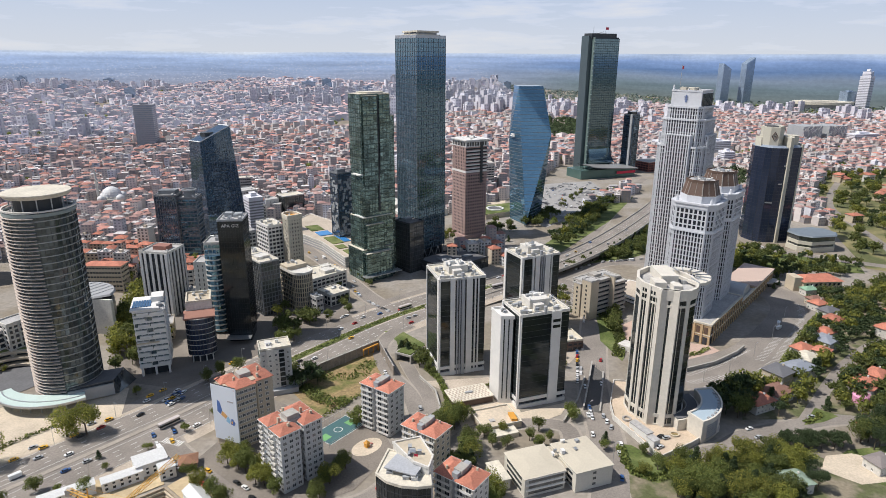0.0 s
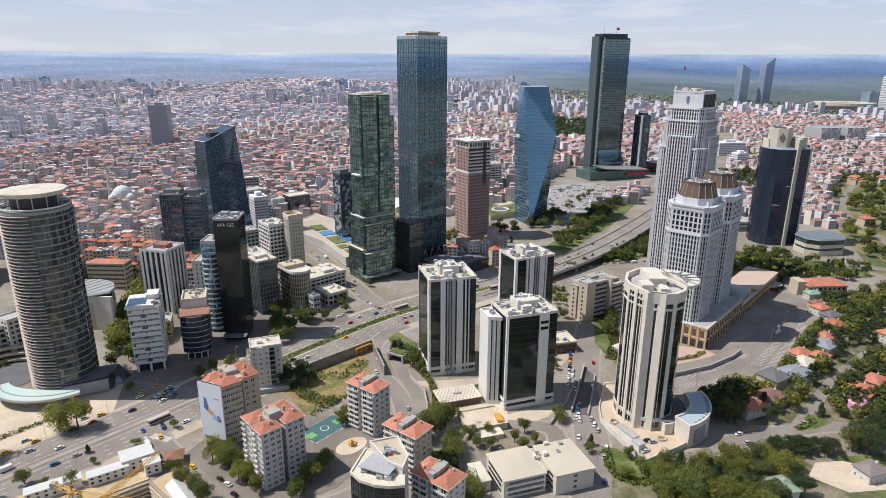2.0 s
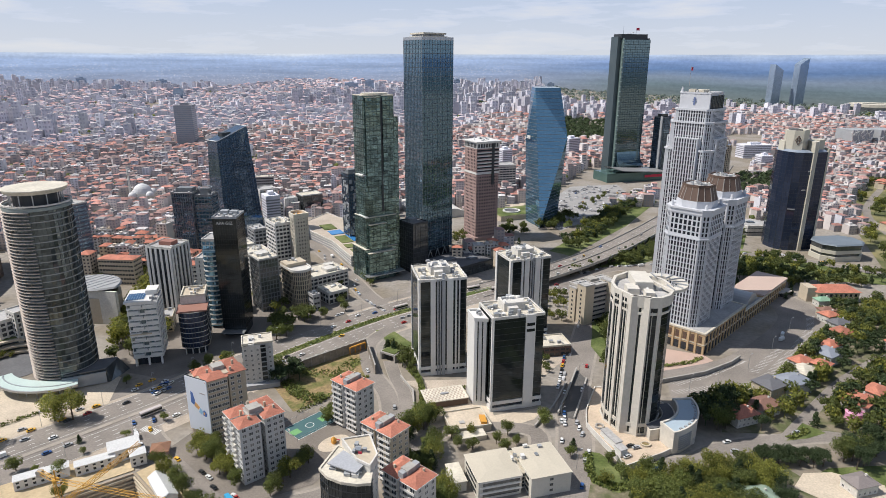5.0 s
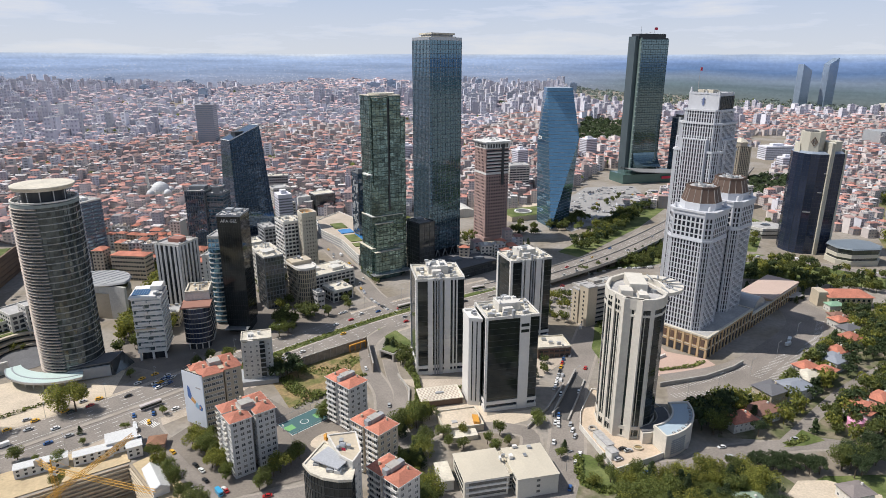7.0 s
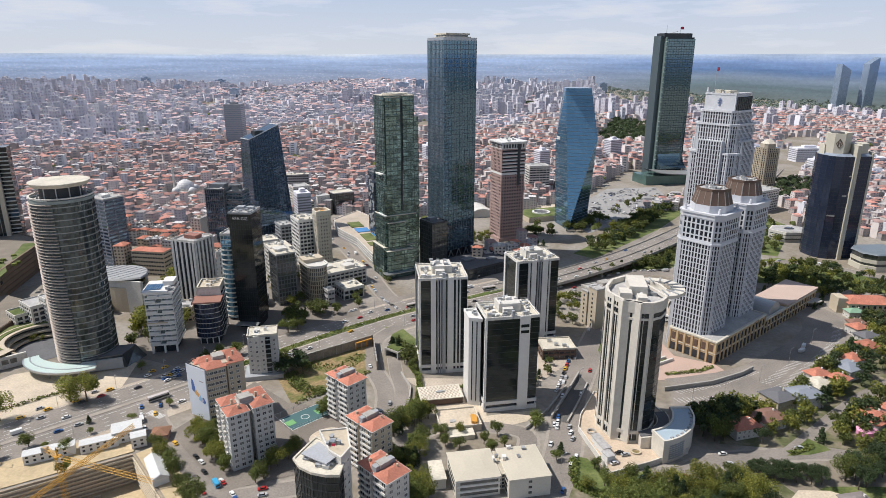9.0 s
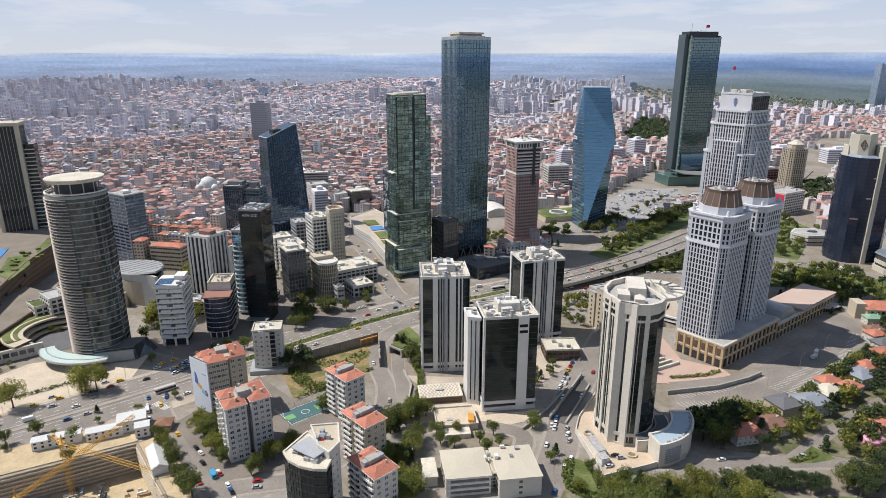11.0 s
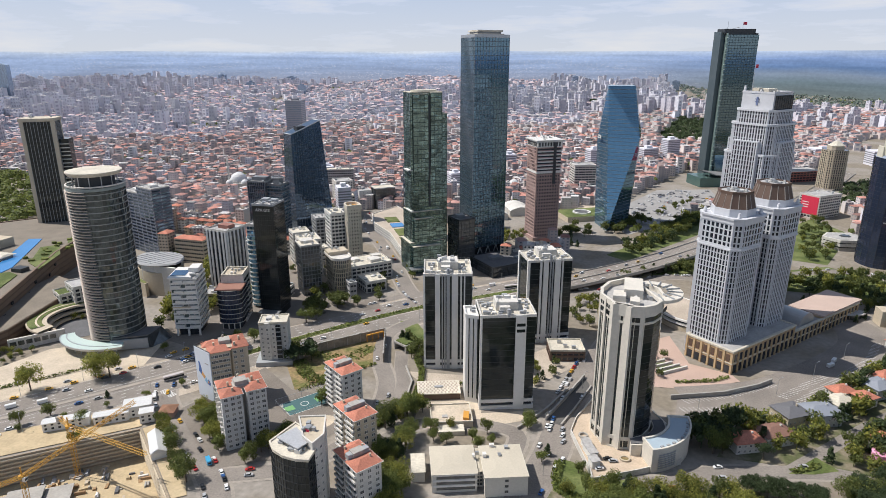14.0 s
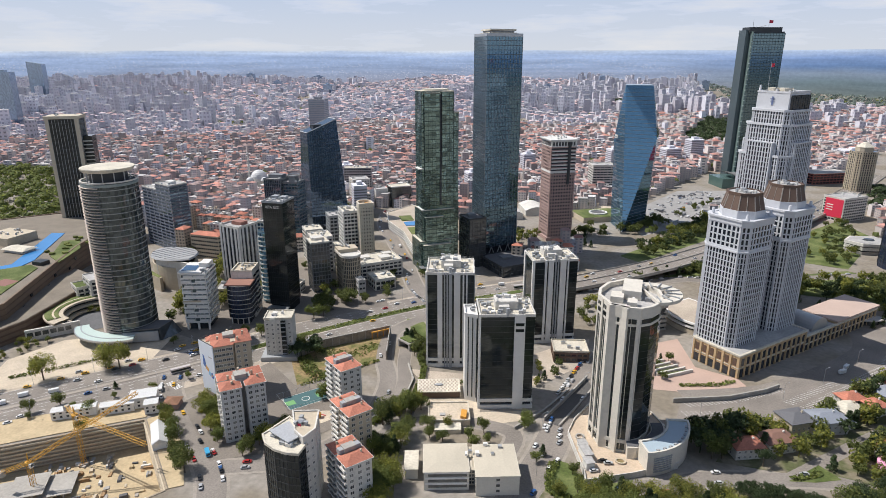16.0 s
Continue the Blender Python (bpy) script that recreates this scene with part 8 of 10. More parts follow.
for i in range(230):
    x, y = rnd.uniform(-165, -72), rnd.uniform(165, 228)
    inside = all((PIT[(k + 1) % 5][0] - PIT[k][0]) * (y - PIT[k][1]) - (PIT[(k + 1) % 5][1] - PIT[k][1]) * (x - PIT[k][0]) > 190 for k in range(5))
    if not inside or (abs(x + 152) < 22 and abs(y - 190) < 14):
        continue
    w, d, h = rnd.uniform(1.5, 6), rnd.uniform(0.8, 2.5), rnd.uniform(0.3, 1.8)
    m = rnd.choice((CONCRETE, CONCRETE, BEIGE, SAND, WHITE, GREYPANEL, TIMBER, TIMBER, DARKROOF))
    s = Shape().prism(rect(w, d), 0, h, top=rect(w * rnd.uniform(0.75, 1.0), d * rnd.uniform(0.6, 1.0)))
    ob = new("formwork_block", s.mesh("formwork_block", [m]))
    ob.matrix_basis = pose(x, y, -15.9, 0, 0, rnd.choice((36, 126)) + rnd.uniform(-9, 9))
    tagged(ob, "brown timber formwork block on the pit floor" if m in (TIMBER, BEIGE, SAND) else "pale grey formwork block on the sandy pit floor", "formwork", "formwork blocks")


def lattice(s, a, b, w, n, r=0.14):
    a, b = Vector(a), Vector(b)
    d = (b - a).normalized()
    u = d.cross(Vector((0, 0, 1)) if abs(d.z) < 0.9 else Vector((1, 0, 0))).normalized() * w / 2
    v = d.cross(u).normalized() * w / 2
    c = [u + v, u - v, -u - v, -u + v]
    for k in c:
        s.rod(tuple(a + k), tuple(b + k), r, n=4)
    for i in range(n):
        p, q = a.lerp(b, i / n), a.lerp(b, (i + 1) / n)
        for j in range(4):
            s.rod(tuple(p + c[j]), tuple(q + c[(j + 1) % 4]), r * 0.6, n=3)
    return s


CRANE = mat("crane_yellow", (0.60, 0.33, 0.05), 0.5, var=0.12)


def crane(x, y, z0, top, tip, tail, lab):
    t = thing("tower_crane", x, y, 0, z0, lab, "crane", "site cranes")
    q = lambda p: (p[0] - x, p[1] - y, p[2] - z0)
    part("mast", lattice(Shape(), (0, 0, 0), (0, 0, top - z0), 1.7, int((top - z0) / 1.8)), CRANE, t)
    part("jib", lattice(Shape(), (0, 0, top - z0), q(tip), 1.5, 26), CRANE, t)
    part("counter_jib", lattice(Shape(), (0, 0, top - z0), q(tail), 1.5, 6), CRANE, t)
    part("counterweight", Shape().box(-1.2, -1.2, -2.2, 1.2, 1.2, 0.6), CONCRETE, t, at=q(tail))
    cab = part("cab", Shape().box(0.9, -1, top - z0 - 2.2, 2.4, 0.8, top - z0), WHITE, t)
    part("cab_window", Shape().box(2.35, -0.8, top - z0 - 1.5, 2.5, 0.6, top - z0 - 0.4), WINDOW, cab)
    part("slewing_ring", Shape().rod((0, 0, top - z0 - 0.8), (0, 0, top - z0 + 0.6), 1.5, n=12), CRANE, t)
    part("pendant", Shape().rod((0, 0, top - z0 + 5), tuple(Vector(q(tip)) * 0.75 + Vector((0, 0, (top - z0) * 0.25))), 0.06, n=4).rod((0, 0, top - z0), (0, 0, top - z0 + 5), 0.3), CRANE, t)
    part("base", Shape().box(-2.5, -2.5, 0, 2.5, 2.5, 1), CONCRETE, t)


crane(-146, 216, -15.9, 14, (-92, 207, 14.5), (-157, 221, 14), "yellow lattice tower crane standing in the pit")
crane(-150, 191, -15.9, 2, (-109.6, 223.2, 30), (-158, 183, 0), "yellow luffing crane with raised lattice jib")


# ---- villas ----
far_villas = False


def villa(x, y, rot, w, d, h, wall, roofm, lab, flat=False, wing=0):
    t = thing("villa", x, y, rot, label=lab, category="house", group="villas among trees")
    part("wall", Shape().box(-w / 2, -d / 2, 0, w / 2, d / 2, h), wall, t)
    if flat:
        flat_roof(t, rect(w, d), h, roofm, wall, 0.7)
    else:
        rf = part("roof", hip(w, d, 0, 0, h, 2.6, 0.7), roofm, t)
        part("chimney", Shape().box(w * 0.2, -0.5, h, w * 0.2 + 0.8, 0.4, h + 3.2), wall, rf)
    if wing:
        part("wing", Shape().box(w / 2, -d / 4, 0, w / 2 + wing, d / 2, h * 0.6), wall, t)
        part("wing_roof", hip(wing, d * 0.75, w / 2 + wing / 2, d / 8, h * 0.6, 1.8, 0.5), roofm, t)
    n = int(w / 3)
    if far_villas:
        s = Shape()
        for i in range(n):
            for z in (1.0, 4.0, 7.0):
                if z + 1.8 < h:
                    s.box(-w / 2 + (i + 0.25) * w / n, -d / 2 - 0.08, z, -w / 2 + (i + 0.75) * w / n, -d / 2 + 0.05, z + 1.4)
        part("window_row", s, WINDOW, t, kind="stuff")
        return t
    for i in range(n):
        for z in (1.0, 3.9):
            if z + 1.6 < h:
                part("window", WINS, None, t).matrix_local = pose(-w / 2 + (i + 0.5) * w / n, -d / 2, z, 0, 0, 0)
    for i in range(int(d / 3.4)):
        for z in (1.0, 3.9):
            if z + 1.6 < h:
                part("window", WINS, None, t).matrix_local = pose(-w / 2, d / 2 - (i + 0.5) * 3.4, z, 0, 0, -90)
    return t


DGREY = mat("dark_slate_roof", (0.13, 0.13, 0.14), 0.8, var=0.15)
LSLATE = mat("blue_slate_roof", (0.24, 0.26, 0.30), 0.7, var=0.12)
villa(179, 312, 25, 15, 10, 6, OFFWHITE, REDTILE, "white villa with red tiled roof and porch", wing=5)
villa(194, 322, 30, 16, 11, 6.5, OFFWHITE, mat("brown_tile", (0.22, 0.12, 0.09), 0.85), "white villa with brown tiled roof")
villa(206, 343, 32, 15, 13, 8, BEIGE, DGREY, "beige villa with dark slate roof")
villa(221, 349, 25, 19, 13, 7.5, LGREY, LSLATE, "large grey villa with blue-grey roofs", wing=6)
villa(236, 366, 35, 14, 11, 6, BEIGE, CREAM, "villa with pale stone roof")
villa(240, 379, 30, 13, 9, 6, OFFWHITE, REDTILE, "white villa with red tiled roof")
villa(251, 375, 40, 10, 9, 6, OFFWHITE, REDTILE, "small white villa with red roof")
villa(262, 390, 35, 15, 12, 7, LGREY, LSLATE, "grey villa with solar panels on its roof", wing=5)
villa(270, 404, 30, 13, 10, 6.5, OFFWHITE, REDTILE, "white villa with orange roof among pines")
villa(250, 330, 40, 17, 13, 7, OFFWHITE, REDTILE, "villa with orange roof and a pink-painted wall", wing=6)
t = thing("awning", 243, 321, 40, label="bright pink covered terrace beside the villa", category="terrace")
part("cover", Shape().prism(oval(6, 4.5, 20), 4.2, 4.8, top=oval(5, 3.6, 20)), PINK, t)
part("screen", Shape().prism(oval(5.7, 4.2, 20), 0, 4.2), PINK, t)
villa(266, 343, 40, 14, 9, 6.5, OFFWHITE, REDTILE, "red-roofed villa beside the trees")
villa(290, 428, 30, 13, 11, 6, OFFWHITE, REDTILE, "white villa with red roof near the car park")
villa(296, 444, 25, 14, 10, 6, OFFWHITE, DGREY, "white villa with dark roof near the car park")
villa(297, 460, 25, 12, 10, 5.5, OFFWHITE, REDTILE, "small villa with orange roof near the gate")
villa(300, 470, 10, 11, 8, 5, BEIGE, MATS["brown_tile"], "brown-roofed pavilion by the gate")
villa(308, 492, 10, 12, 8, 5, OFFWHITE, mat("green_roof", (0.22, 0.36, 0.25), 0.7), "villa with green metal roof")
villa(160, 243, 12, 17, 11, 5.5, OFFWHITE, mat("sage_roof", (0.25, 0.32, 0.25), 0.8), "white garden house with grey-green roof")
villa(212, 258, 20, 12, 9, 5, OFFWHITE, mat("taupe_roof", (0.22, 0.19, 0.18), 0.85), "small white garden house with grey roof")
villa(318, 412, 30, 14, 10, 6.5, OFFWHITE, REDTILE, "white villa with red roof on the slope")
villa(330, 398, 20, 13, 11, 6.5, OFFWHITE, REDTILE, "white villa with red roof in a garden")
villa(300, 372, 35, 14, 10, 6.5, LGREY, LSLATE, "grey-roofed villa under tall trees")
villa(322, 360, 30, 15, 10, 6.5, OFFWHITE, REDTILE, "white villa with orange roof under trees")
villa(288, 350, 20, 13, 10, 6.5, OFFWHITE, REDTILE, "white villa with a red hipped roof")
villa(345, 440, 20, 15, 11, 7, BEIGE, REDTILE, "beige villa with orange roof on the slope")
rv = random.Random(77)
far_villas = True
for i in range(46):
    x = rv.uniform(430, 900)
    y = 560 + (x - 430) * 0.75 + rv.uniform(-40, 330)
    villa(x, y, rv.choice((12, 30, 45)), rv.uniform(13, 26), rv.uniform(10, 14), rv.choice((6.5, 9, 9, 12)), rv.choice((OFFWHITE, BEIGE, OFFWHITE)), REDTILE, "hillside house with red tiled roof in green gardens")

# ---- distant city ----
# how many houses, roofs and blocks stand in the far quarters cannot be counted: they are joined
FARWALL = mat("far_wall", (0.66, 0.61, 0.59), 0.9, var=0.1, big=0.02, fine=0.2, island=0.35, tint=(0.44, 0.38, 0.36))
FARROOF = mat("far_tile", (0.42, 0.19, 0.15), 0.9, var=0.2, big=0.02, fine=0.3, island=0.42, tint=(0.28, 0.215, 0.205))
# distance haze painted into colour: paler, bluer far tile, wall, window and block
HAZEROOF = mat("hazy_far_tile", (0.47, 0.29, 0.27), 0.9, var=0.12, big=0.02, fine=0.3, island=0.3, tint=(0.46, 0.40, 0.42))
HAZEWALL = mat("hazy_far_wall", (0.68, 0.67, 0.73), 0.9, var=0.1, big=0.02, fine=0.2, island=0.25, tint=(0.54, 0.52, 0.58))
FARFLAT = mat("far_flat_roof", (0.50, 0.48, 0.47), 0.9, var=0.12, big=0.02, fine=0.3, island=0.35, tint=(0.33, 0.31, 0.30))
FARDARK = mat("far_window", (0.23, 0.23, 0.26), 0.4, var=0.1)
HAZEWIN = mat("hazy_far_window", (0.38, 0.38, 0.44), 0.4, var=0.1)
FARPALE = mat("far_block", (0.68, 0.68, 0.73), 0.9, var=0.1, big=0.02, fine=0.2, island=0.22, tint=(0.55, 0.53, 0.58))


def seg_dist(x, y, a, b):
    ax, ay, bx, by = a[0], a[1], b[0], b[1]
    L = (bx - ax) ** 2 + (by - ay) ** 2
    k = max(0, min(1, ((x - ax) * (bx - ax) + (y - ay) * (by - ay)) / L)) if L else 0
    return math.hypot(x - ax - k * (bx - ax), y - ay - k * (by - ay))


def near_line(x, y, pts, d):
    return any(seg_dist(x, y, p, q) < d for p, q in zip(pts, pts[1:]) if abs(x - p[0]) < d + 130 and abs(y - p[1]) < d + 130)


def inside(x, y, poly):
    c = False
    for (ax, ay), (bx, by) in zip(poly, poly[1:] + poly[:1]):
        if (ay > y) != (by > y) and x < (bx - ax) * (y - ay) / (by - ay) + ax:
            c = not c
    return c


AVE_THIN = AVENUE[::4]
KEEP = [
    [(-230, 330), (-40, 420), (30, 640), (-60, 680), (-160, 735), (-225, 690), (-290, 640), (-292, 585), (-220, 540), (-225, 470), (-300, 460)],
    [(-380, 470), (-312, 480), (-308, 545), (-375, 545)],
    [(-30, 560), (60, 640), (120, 700), (250, 900), (400, 1005), (415, 1130), (210, 1140), (150, 970), (100, 860), (40, 790), (0, 730), (-30, 680)],
    [(200, 560), (330, 620), (440, 560), (470, 700), (420, 740), (300, 760)],
    [(400, 560), (470, 500), (800, 760), (860, 1080), (640, 1040), (520, 860)],
    [(-560, 420), (-470, 540), (-395, 510), (-300, 300), (-420, 230)],
    [(-80, 700), (20, 690), (0, 800), (-80, 830)],
    [(380, 1015), (430, 1015), (430, 1070), (380, 1070)],
    [(1290, 2280), (1570, 2280), (1570, 2540), (1290, 2540)],
    [(-456, 766), (-404, 766), (-404, 818), (-456, 818)],
    [(-295, 770), (-240, 780), (-240, 815), (-295, 815)],
    [(-300, 478), (-262, 478), (-262, 506), (-300, 506)],
    [(320, 830), (380, 830), (380, 890), (320, 890)],
]
WOODS = [
    [(170, 1450), (330, 1480), (420, 1850), (250, 1900)],
    [(-900, 560), (-560, 470), (-560, 620), (-640, 740), (-920, 800)],
    [(380, 900), (470, 940), (520, 1080), (430, 1060)],
    [(-100, 2150), (250, 2250), (180, 2550), (-60, 2480)],
]
far = random.Random(4242)


class Quarter:
    """Gathers houses of one district into one mesh with wall, roof and window faces."""

    def __init__(self):
        self.s = Shape()
        self.n = 0

    def house(self, x, y, rot, w, d, h, roof, wall=0, rows=0):
        z = ground_z(x, y)
        c, k = math.cos(rot), math.sin(rot)
        R = lambda a, b: (x + a * c - b * k, y + a * k + b * c)
        p = [R(-w / 2, -d / 2), R(w / 2, -d / 2), R(w / 2, d / 2), R(-w / 2, d / 2)]
        v = [(*q, z - 4) for q in p] + [(*q, z + h) for q in p]
        self.s.add(v, [(0, 1, 5, 4), (1, 2, 6, 5), (2, 3, 7, 6), (3, 0, 4, 7)], wall)
        if roof == 1:
            o = 0.3
            q = [R(-w / 2 - o, -d / 2 - o), R(w / 2 + o, -d / 2 - o), R(w / 2 + o, d / 2 + o), R(-w / 2 - o, d / 2 + o)]
            e = max(0.0, (w - d) / 2)
            f = max(0.0, (d - w) / 2)
            t = [R(-e, -f), R(e + 0.1, f)]
            rz = z + h + min(w, d) * 0.19
            v = [(*a, z + h - 0.1) for a in q] + [(*t[0], rz), (*t[1], rz)]
            self.s.add(v, [(0, 1, 5, 4), (1, 2, 5), (2, 3, 4, 5), (3, 0, 4)] if w >= d else [(0, 1, 4), (1, 2, 5, 4), (2, 3, 5), (3, 0, 4, 5)], 1)
        else:
            self.s.add([(*q, z + h + 0.02) for q in p], [(0, 1, 2, 3)], 2)
            if roof == 2:
                a, b = far.uniform(-0.2, 0.2) * w, far.uniform(-0.2, 0.2) * d
                u = [R(a - 1.5, b - 1.5), R(a + 1.5, b - 1.5), R(a + 1.5, b + 1.5), R(a - 1.5, b + 1.5)]
                v = [(*q, z + h) for q in u] + [(*q, z + h + 2.5) for q in u]
                self.s.add(v, [(0, 1, 5, 4), (1, 2, 6, 5), (2, 3, 7, 6), (3, 0, 4, 7), (4, 5, 6, 7)], wall)
        # window rows on the two walls that can be seen
        if rows:
            for a, b, L in ((p[0], p[1], w), (p[3], p[0], d)):
                ux, uy = (b[0] - a[0]) / L, (b[1] - a[1]) / L
                nx, ny = uy * 0.06, -ux * 0.06
                nb = max(2, int(L / 3.2)) if math.hypot(x, y) < 1120 else max(1, int(L / 7))
                for r in range(rows):
                    zz = z + (r + 0.35) * h / rows
                    for i in range(nb):
                        s0, s1 = L * (i + 0.25) / nb, L * (i + 0.72) / nb
                        self.s.add([(a[0] + ux * s0 + nx, a[1] + uy * s0 + ny, zz), (a[0] + ux * s1 + nx, a[1] + uy * s1 + ny, zz), (a[0] + ux * s1 + nx, a[1] + uy * s1 + ny, zz + h / rows * 0.45), (a[0] + ux * s0 + nx, a[1] + uy * s0 + ny, zz + h / rows * 0.45)], [(0, 1, 2, 3)], 3)
        self.n += 1


quarters = {}


def free(x, y):
    return not (any(inside(x, y, k) for k in KEEP) or any(inside(x, y, k) for k in WOODS) or near_line(x, y, AVE_THIN, 42 if y < 600 else (78 if y < 830 else 46)) or near_line(x, y, B6, 16))


singles = []
yy = 486.0
while yy < 3620:
    cell = 12.2 + max(0, (yy - 900)) * 0.0056
    x0, x1 = -1.5 * yy - 150, 0.85 * yy + 60
    xx = x0
    while xx < x1:
        x, y = xx + far.uniform(-0.3, 0.3) * cell, yy + far.uniform(-0.3, 0.3) * cell
        xx += cell
        r = math.hypot(x, y)
        if r > 3620 or (y < 700 and x > 60) or (y < 566 and not -330 < x < -190):
            continue
        # streets and open spots
        a = noise.noise(Vector((x * 0.0016, y * 0.0016, 1.7)))
        b = noise.noise(Vector((x * 0.006, y * 0.006, 9.1)))
        if b > 0.46 or not free(x, y):
            continue
        hills = noise.noise(Vector((x * 0.0009, y * 0.0009, 5.5)))
        if x > 300 and r > 2680 + 200 * hills:
            continue
        rot = 0.85 * noise.noise(Vector((x * 0.0022, y * 0.0022, 4.0))) + 0.3 + far.gauss(0, 0.12) + (1.5708 if far.random() < 0.5 else 0)
        w, d = far.uniform(0.6, 1.05) * cell, far.uniform(0.55, 0.95) * cell
        tall = r > 1500 and (a > 0.08 or (r > 1900 and abs(x - 250) < 520))
        u = far.random()
        if x > 300:
            w, d, u = w * 0.95, d * 0.95, u + 0.2
        elif x < -250:
            u += 0.12
        if tall and u < (0.32 if r > 1900 else 0.15):
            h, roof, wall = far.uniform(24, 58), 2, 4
            w, d = far.uniform(12, 20), far.uniform(12, 17)
            h *= 0.75 if x > 300 else 1
        else:
            h = far.uniform(7.5, 18.5) * (1 if u < 0.9 or x > 300 else 1.5)
            roof = 1 if far.random() < (0.64 if r < 1500 else (0.7 if x > 250 else 0.5)) else far.choice((0, 2))
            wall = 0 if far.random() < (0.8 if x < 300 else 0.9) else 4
        rows = max(2, round(h / 3.1)) if r < 1120 else (max(2, round(h / 4.5)) if r < 1400 else (round(h / 9) if tall and r < 3000 else 0))
        if r < 930 and len(singles) < 85 and -420 < x < 330:
            singles.append((x, y, rot, w, d, h, roof, wall, rows))
            continue
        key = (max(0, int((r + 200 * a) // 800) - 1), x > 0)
        quarters.setdefault(key, Quarter()).house(x, y, rot, w, d, h, roof, wall, rows)
    yy += cell * (0.95 if yy < 1500 else 1.12)

# quarters farther out take the wall, tile and window colours with painted haze
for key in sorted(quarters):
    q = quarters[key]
    ob = new("city_quarter", q.s.mesh("city_quarter", [FARWALL if key[0] < 1 or key[1] else HAZEWALL, FARROOF if key[0] < 1 or (key[1] and key[0] < 2) else HAZEROOF, FARFLAT, FARDARK if key[0] < 1 else HAZEWIN, FARPALE]))
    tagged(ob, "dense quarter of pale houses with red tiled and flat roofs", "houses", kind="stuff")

# the houses nearest the towers stand as things of their own
PAINT = [mat("wall_paint_a", (0.62, 0.58, 0.52), 0.9, per_object=0.2), mat("wall_paint_b", (0.55, 0.46, 0.36), 0.9, per_object=0.2), mat("wall_paint_c", (0.66, 0.65, 0.63), 0.9, per_object=0.15)]
for x, y, rot, w, d, h, roof, wall, rows in singles:
    t = thing("house", x, y, math.degrees(rot), label="plain city house with red tiled roof and window rows" if roof == 1 else "plain flat-roofed city house with window rows", category="house", group="city houses")
    part("wall", Shape().box(-w / 2, -d / 2, 0, w / 2, d / 2, h), PAINT[int(w * 7) % 3], t)
    if roof == 1:
        part("roof", hip(w, d, 0, 0, h, min(w, d) * 0.26, 0.5), REDTILE, t)
    else:
        part("roof", Shape().ring(rect(w + 0.2, d + 0.2), rect(w - 0.4, d - 0.4), h, h + 0.9).prism(rect(w - 0.4, d - 0.4), h, h + 0.15), FARFLAT, t)
        part("stair_head", Shape().box(-1.5, -1.2, h, 1.5, 1.6, h + 2.4), PAINT[int(w * 5) % 3], t)
    s = Shape()
    for L, rz, off in ((w, 0, d / 2), (d, -90, w / 2)):
        nb = max(2, int(L / 3.2))
        for r in range(rows):
            for i in range(nb):
                s.box(-L / 2 + L * (i + 0.25) / nb, -off - 0.08, (r + 0.35) * h / rows, -L / 2 + L * (i + 0.7) / nb, -off + 0.05, (r + 0.8) * h / rows, rot=rz)
    part("window_pattern", s, WINDOW, t, kind="stuff")

# towers far out, their hazy blue put into the glass colour
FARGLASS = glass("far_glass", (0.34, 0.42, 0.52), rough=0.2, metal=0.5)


def far_tower(x, y, rot, w, d, h, lab, m=FARPALE, slant=0, fh=4.0):
    h -= max(0.0, ground_z(x, y) - 10)
    t = thing("distant_tower", x, y, rot, ground_z(x, y), lab, "tower", "distant towers")
    p = rect(w, d)
    if slant:
        v = [(a, b, 0) for a, b in p] + [(p[0][0], p[0][1], h), (p[1][0], p[1][1], h - slant), (p[2][0], p[2][1], h - slant), (p[3][0], p[3][1], h)]
        part("wall", Shape().add(v, [(3, 2, 1, 0), (4, 5, 6, 7), (0, 1, 5, 4), (1, 2, 6, 5), (2, 3, 7, 6), (3, 0, 4, 7)]), m, t)
    else:
        part("wall", Shape().prism(p, 0, h), m, t)
        part("roof_house", Shape().box(-w / 5, -d / 5, h, w / 5, d / 5, h + 4), m, t)
    n = int((h - abs(slant)) / fh)
    s = Shape()
    for i in range(1, n):
        s.ring(grow(p, 0.15), grow(p, -0.2), i * fh, i * fh + 1.5)
    part("window_pattern", s, FARDARK if m is FARPALE else FARGLASS, t, kind="stuff")
    return t


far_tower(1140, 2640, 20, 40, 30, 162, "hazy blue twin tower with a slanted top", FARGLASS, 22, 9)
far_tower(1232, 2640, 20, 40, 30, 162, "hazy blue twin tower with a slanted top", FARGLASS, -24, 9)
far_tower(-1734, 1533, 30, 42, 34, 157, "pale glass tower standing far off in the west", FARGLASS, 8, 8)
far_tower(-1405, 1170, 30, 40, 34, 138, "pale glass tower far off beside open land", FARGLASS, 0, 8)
t = thing("distant_tower", 1575, 2410, 40, ground_z(1575, 2410), "pale stepped tower near the stadium", "tower", "distant towers")
for w, z0, z1 in ((44, 0, 122), (34, 122, 138), (14, 138, 148)):
    part("wall", Shape().prism(rect(w, w * 0.8), z0, z1), FARPALE, t)
    for i in range(int((z1 - z0) / 6)):
        part("window_band", Shape().ring(grow(rect(w, w * 0.8), 0.2), rect(w - 1, w * 0.8 - 1), z0 + i * 6, z0 + i * 6 + 2), FARDARK, t)
far_tower(1528, 2430, 10, 42, 40, 66, "dark blue glass office block far out", FARGLASS)
far_tower(-606, 1290, 10, 36, 30, 92, "grey office tower with stepped top among red roofs", mat("far_grey_tower", (0.26, 0.26, 0.28), 0.7, var=0.08), 0, 4)
